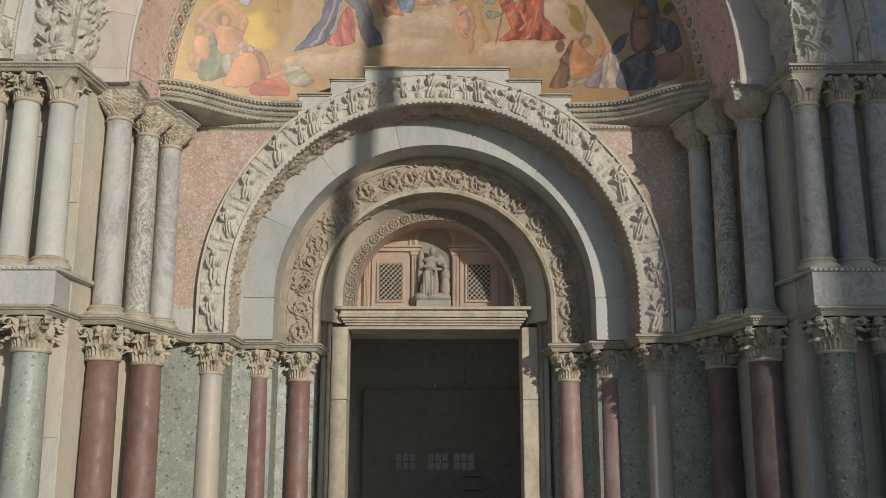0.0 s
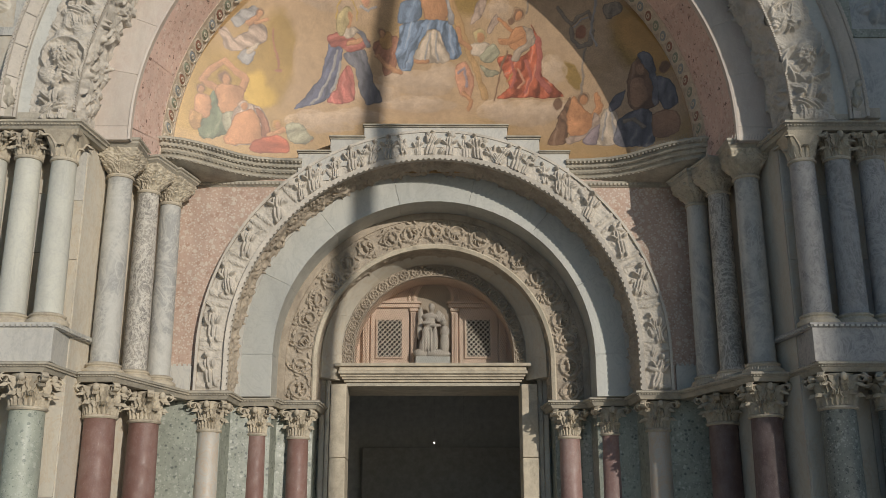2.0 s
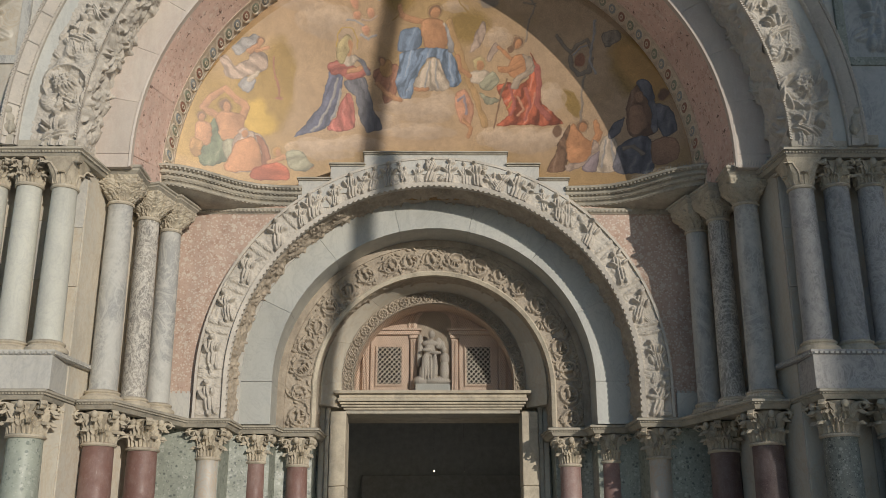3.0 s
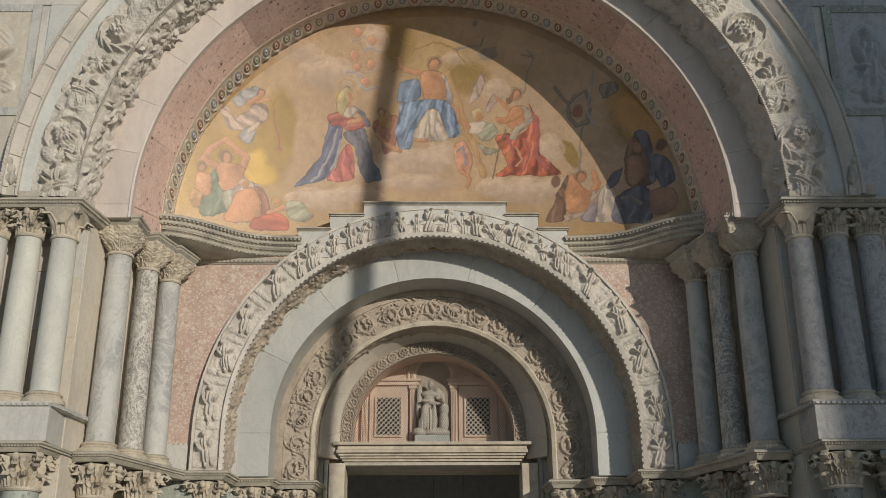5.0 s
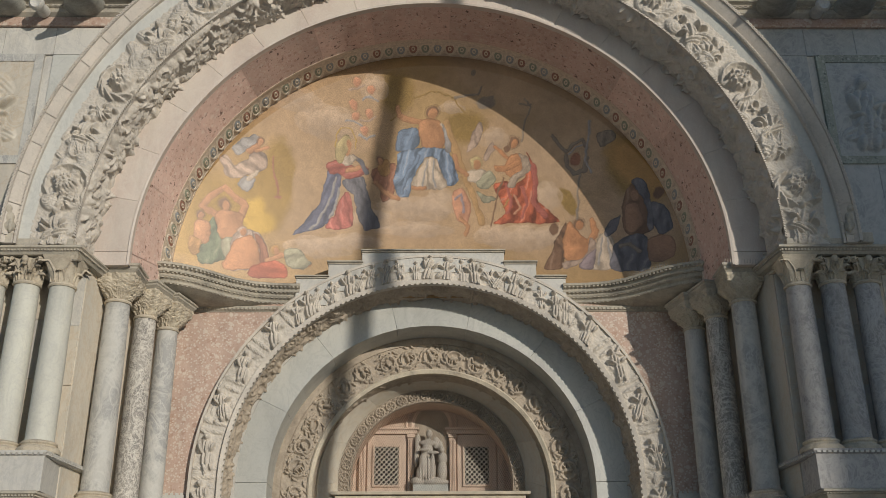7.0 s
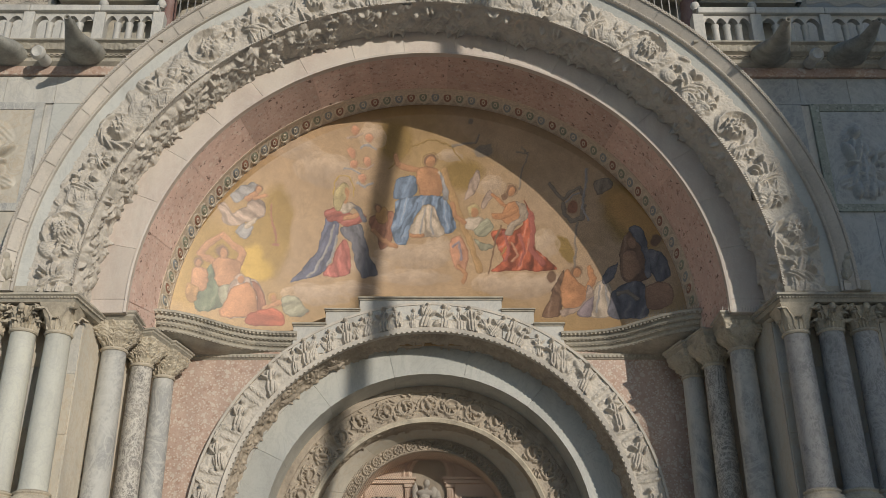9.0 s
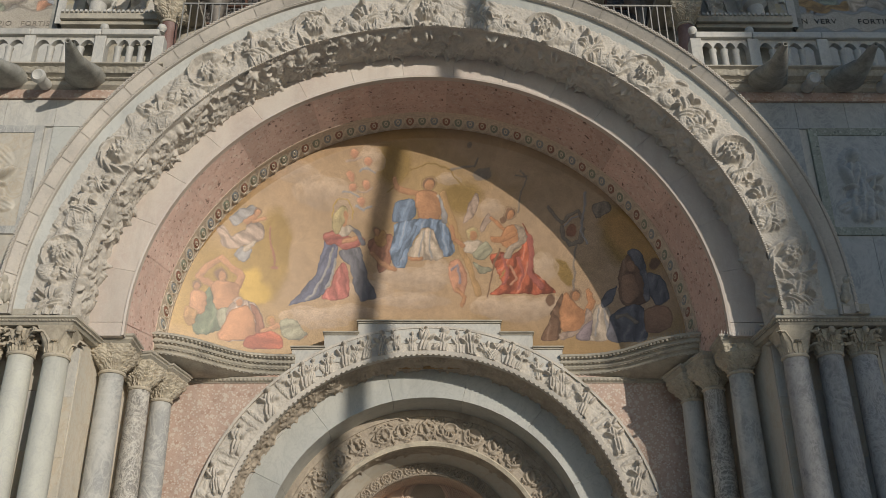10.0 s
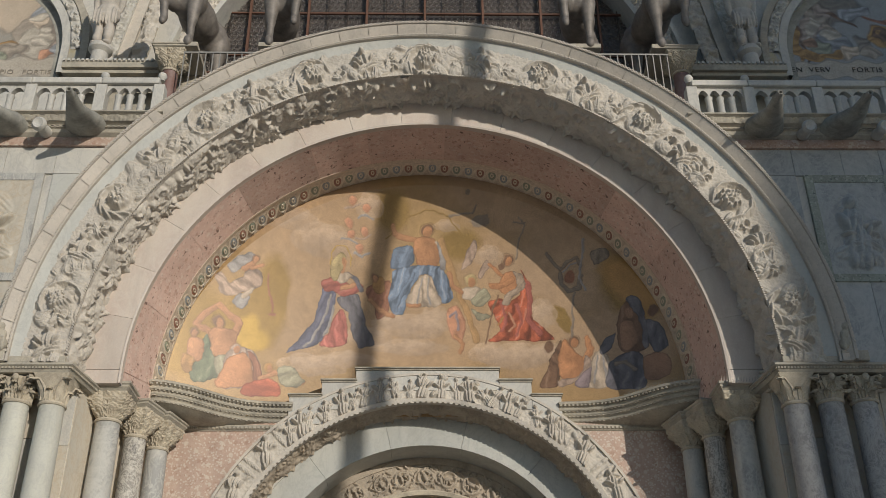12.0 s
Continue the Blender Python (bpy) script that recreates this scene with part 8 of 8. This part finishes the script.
    balls += [((-0.26 + 0.075 * i, -0.15 + 0.02 * (i % 2), 0.92 - 0.03 * (i % 3)), (0.03, 0.07, 0.26)) for i in range(8)] + [((-0.13, -0.04, 0.28), (0.11, 0.12, 0.16)), ((0.14, -0.08, 0.3), (0.11, 0.12, 0.16)), ((-0.14, -0.1, 0.02), (0.1, 0.16, 0.06)), ((0.15, -0.14, 0.02), (0.1, 0.16, 0.06))]
    form = blob_statue("bracket_statue", balls, HOODST, 0.018)
    form.location = (s * 7.75, 3.0, 17.95)
    tagged(form, "pale standing stone statue on a bracket", "statue")
    tagged(put("statue_bracket", lathe("statue_bracket", [(0, -1.2), (0.16, -1.2), (0.16, -0.6), (0.14, -0.5), (0.2, -0.3), (0.19, -0.12), (0.28, -0.03), (0.28, 0.08), (0, 0.08)], WHITE, 20), None, "", Matrix.Translation((s * 7.75, 3.0, 17.88))), "round moulded stone bracket under a statue", "bracket")
    tri = thing("gable_edge", "carved slanting stone gable edge", "gable", (s * 6, YU - 0.3, 16.5))
    for k2, (o, mt) in enumerate(((0.0, WHITE), (0.28, CARVED), (0.56, MOULD))):
        v = [(s * (8.2 - o), YU - 0.5 + 0.08 * k2, 16.5), (s * (7.92 - o), YU - 0.5 + 0.08 * k2, 16.5), (s * (7.0 - o), YU - 0.5 + 0.08 * k2, 22.5), (s * (7.28 - o), YU - 0.5 + 0.08 * k2, 22.5)]
        v += [(x, YU, z) for x, y, z in v]
        put("band", mesh_of("band", v, [(0, 1, 2, 3), (7, 6, 5, 4), (0, 4, 5, 1), (1, 5, 6, 2), (2, 6, 7, 3), (3, 7, 4, 0)], mt, 0), tri)
    rel = Relief(5.5, 0.4, 0.03, 95)
    rel.leaves(150, 0.17, 0.09, 0.18)
    aa = np.linspace(0, 1, rel.n)[:, None]
    q = np.stack([s * (7.35 - 0.9 * aa + (rel.u[None] - 0.2)), YU - 0.45 - rel.h, 16.6 + 5.6 * aa + 0 * rel.u[None]], -1)
    put("carved_edge", grid_mesh("carved_edge", q, CARVED, False, 180, s < 0), tri)
    rel = Relief(5.5, 0.3, 0.025, 97)
    for i in range(14):
        rel.scroll(5.5 * (i + 0.5) / 14, 0.15, 0.14, 0.10)
    rel.leaves(160, 0.1, 0.05, 0.07)
    q = np.stack([s * (8.06 - 0.9 * np.linspace(0, 1, rel.n)[:, None] + (rel.u[None] - 0.15)), YU - 0.52 - rel.h, 16.6 + 5.6 * np.linspace(0, 1, rel.n)[:, None] + 0 * rel.u[None]], -1)
    put("leaf_carving", grid_mesh("leaf_carving", q, WHITE, False, 180, s < 0), tri)


# ---- four bronze horses, each one plain form ----
def horse(x, y, z, s, lift):
    balls = [((0, 0.15, 1.45), (0.42, 0.8, 0.46)), ((0, -0.45, 1.5), (0.43, 0.42, 0.5)), ((0, 0.85, 1.48), (0.45, 0.42, 0.48)), ((0, -0.85, 2.0), (0.24, 0.3, 0.5)), ((0, -1.1, 2.4), (0.2, 0.34, 0.3)), ((0, -1.42, 2.38), (0.13, 0.32, 0.17))]

    def limb(a, b, r0, r1, n=8):
        for i in range(n):
            t = i / (n - 1)
            r = r0 + (r1 - r0) * t
            balls.append((tuple(a[k] + (b[k] - a[k]) * t for k in range(3)), (r, r, r * 1.5)))

    limb((-0.24 * s, -0.62, 1.25), (-0.22 * s, -0.62, 0.65), 0.19, 0.11)
    limb((-0.22 * s, -0.62, 0.65), (-0.22 * s, -0.6, 0.16), 0.095, 0.08)
    limb((-0.22 * s, -0.62, 0.14), (-0.22 * s, -0.68, 0.06), 0.085, 0.1, 3)
    limb((0.24 * s, -0.64, 1.3), (0.3 * s, -1.05, 1.02), 0.19, 0.12)
    limb((0.3 * s, -1.05, 1.02), (0.28 * s, -0.95, 0.55), 0.1, 0.085)
    limb((0.28 * s, -0.95, 0.55), (0.28 * s, -1.02, 0.42), 0.085, 0.08, 3)
    for k in (-1, 1):
        limb((0.24 * k, 0.95, 1.3), (0.22 * k, 0.85 + 0.14 * k, 0.72), 0.27, 0.13)
        limb((0.22 * k, 0.85 + 0.14 * k, 0.72), (0.22 * k, 0.98 + 0.14 * k, 0.1), 0.115, 0.09)
    limb((0, 1.25, 1.55), (0, 1.4, 0.7), 0.12, 0.08)
    ob = blob_statue("horse_statue", balls, BRONZE, 0.03)
    ob.matrix_basis = Matrix.Translation((x, y, z)) @ Matrix.Rotation(radians(9 * s), 4, "Z")
    tagged(ob, "dark bronze statue of a striding horse on a stone block", "statue", "four bronze horses")
    tagged(put("horse_block", block("horse_block", x - 0.34, x + 0.34, y - 0.72, y + 1.2, z - 0.1, z + 0.02, MOULD, 0.02)), "stone block under a bronze horse", "block", "blocks under the horses")
    tagged(put("horse_pier", block("horse_pier", x - 0.3, x + 0.3, y + 0.3, y + 1.15, 13.95, z - 0.102, MOULD, 0.02)), "stone pier that carries a bronze horse", "pier", "piers under the horses")


HORSES = ((-5.35, -1), (-3.35, 1), (3.5, -1), (5.3, 1))
for x, s in HORSES:
    horse(x, 2.1, 16.74, s, 0)
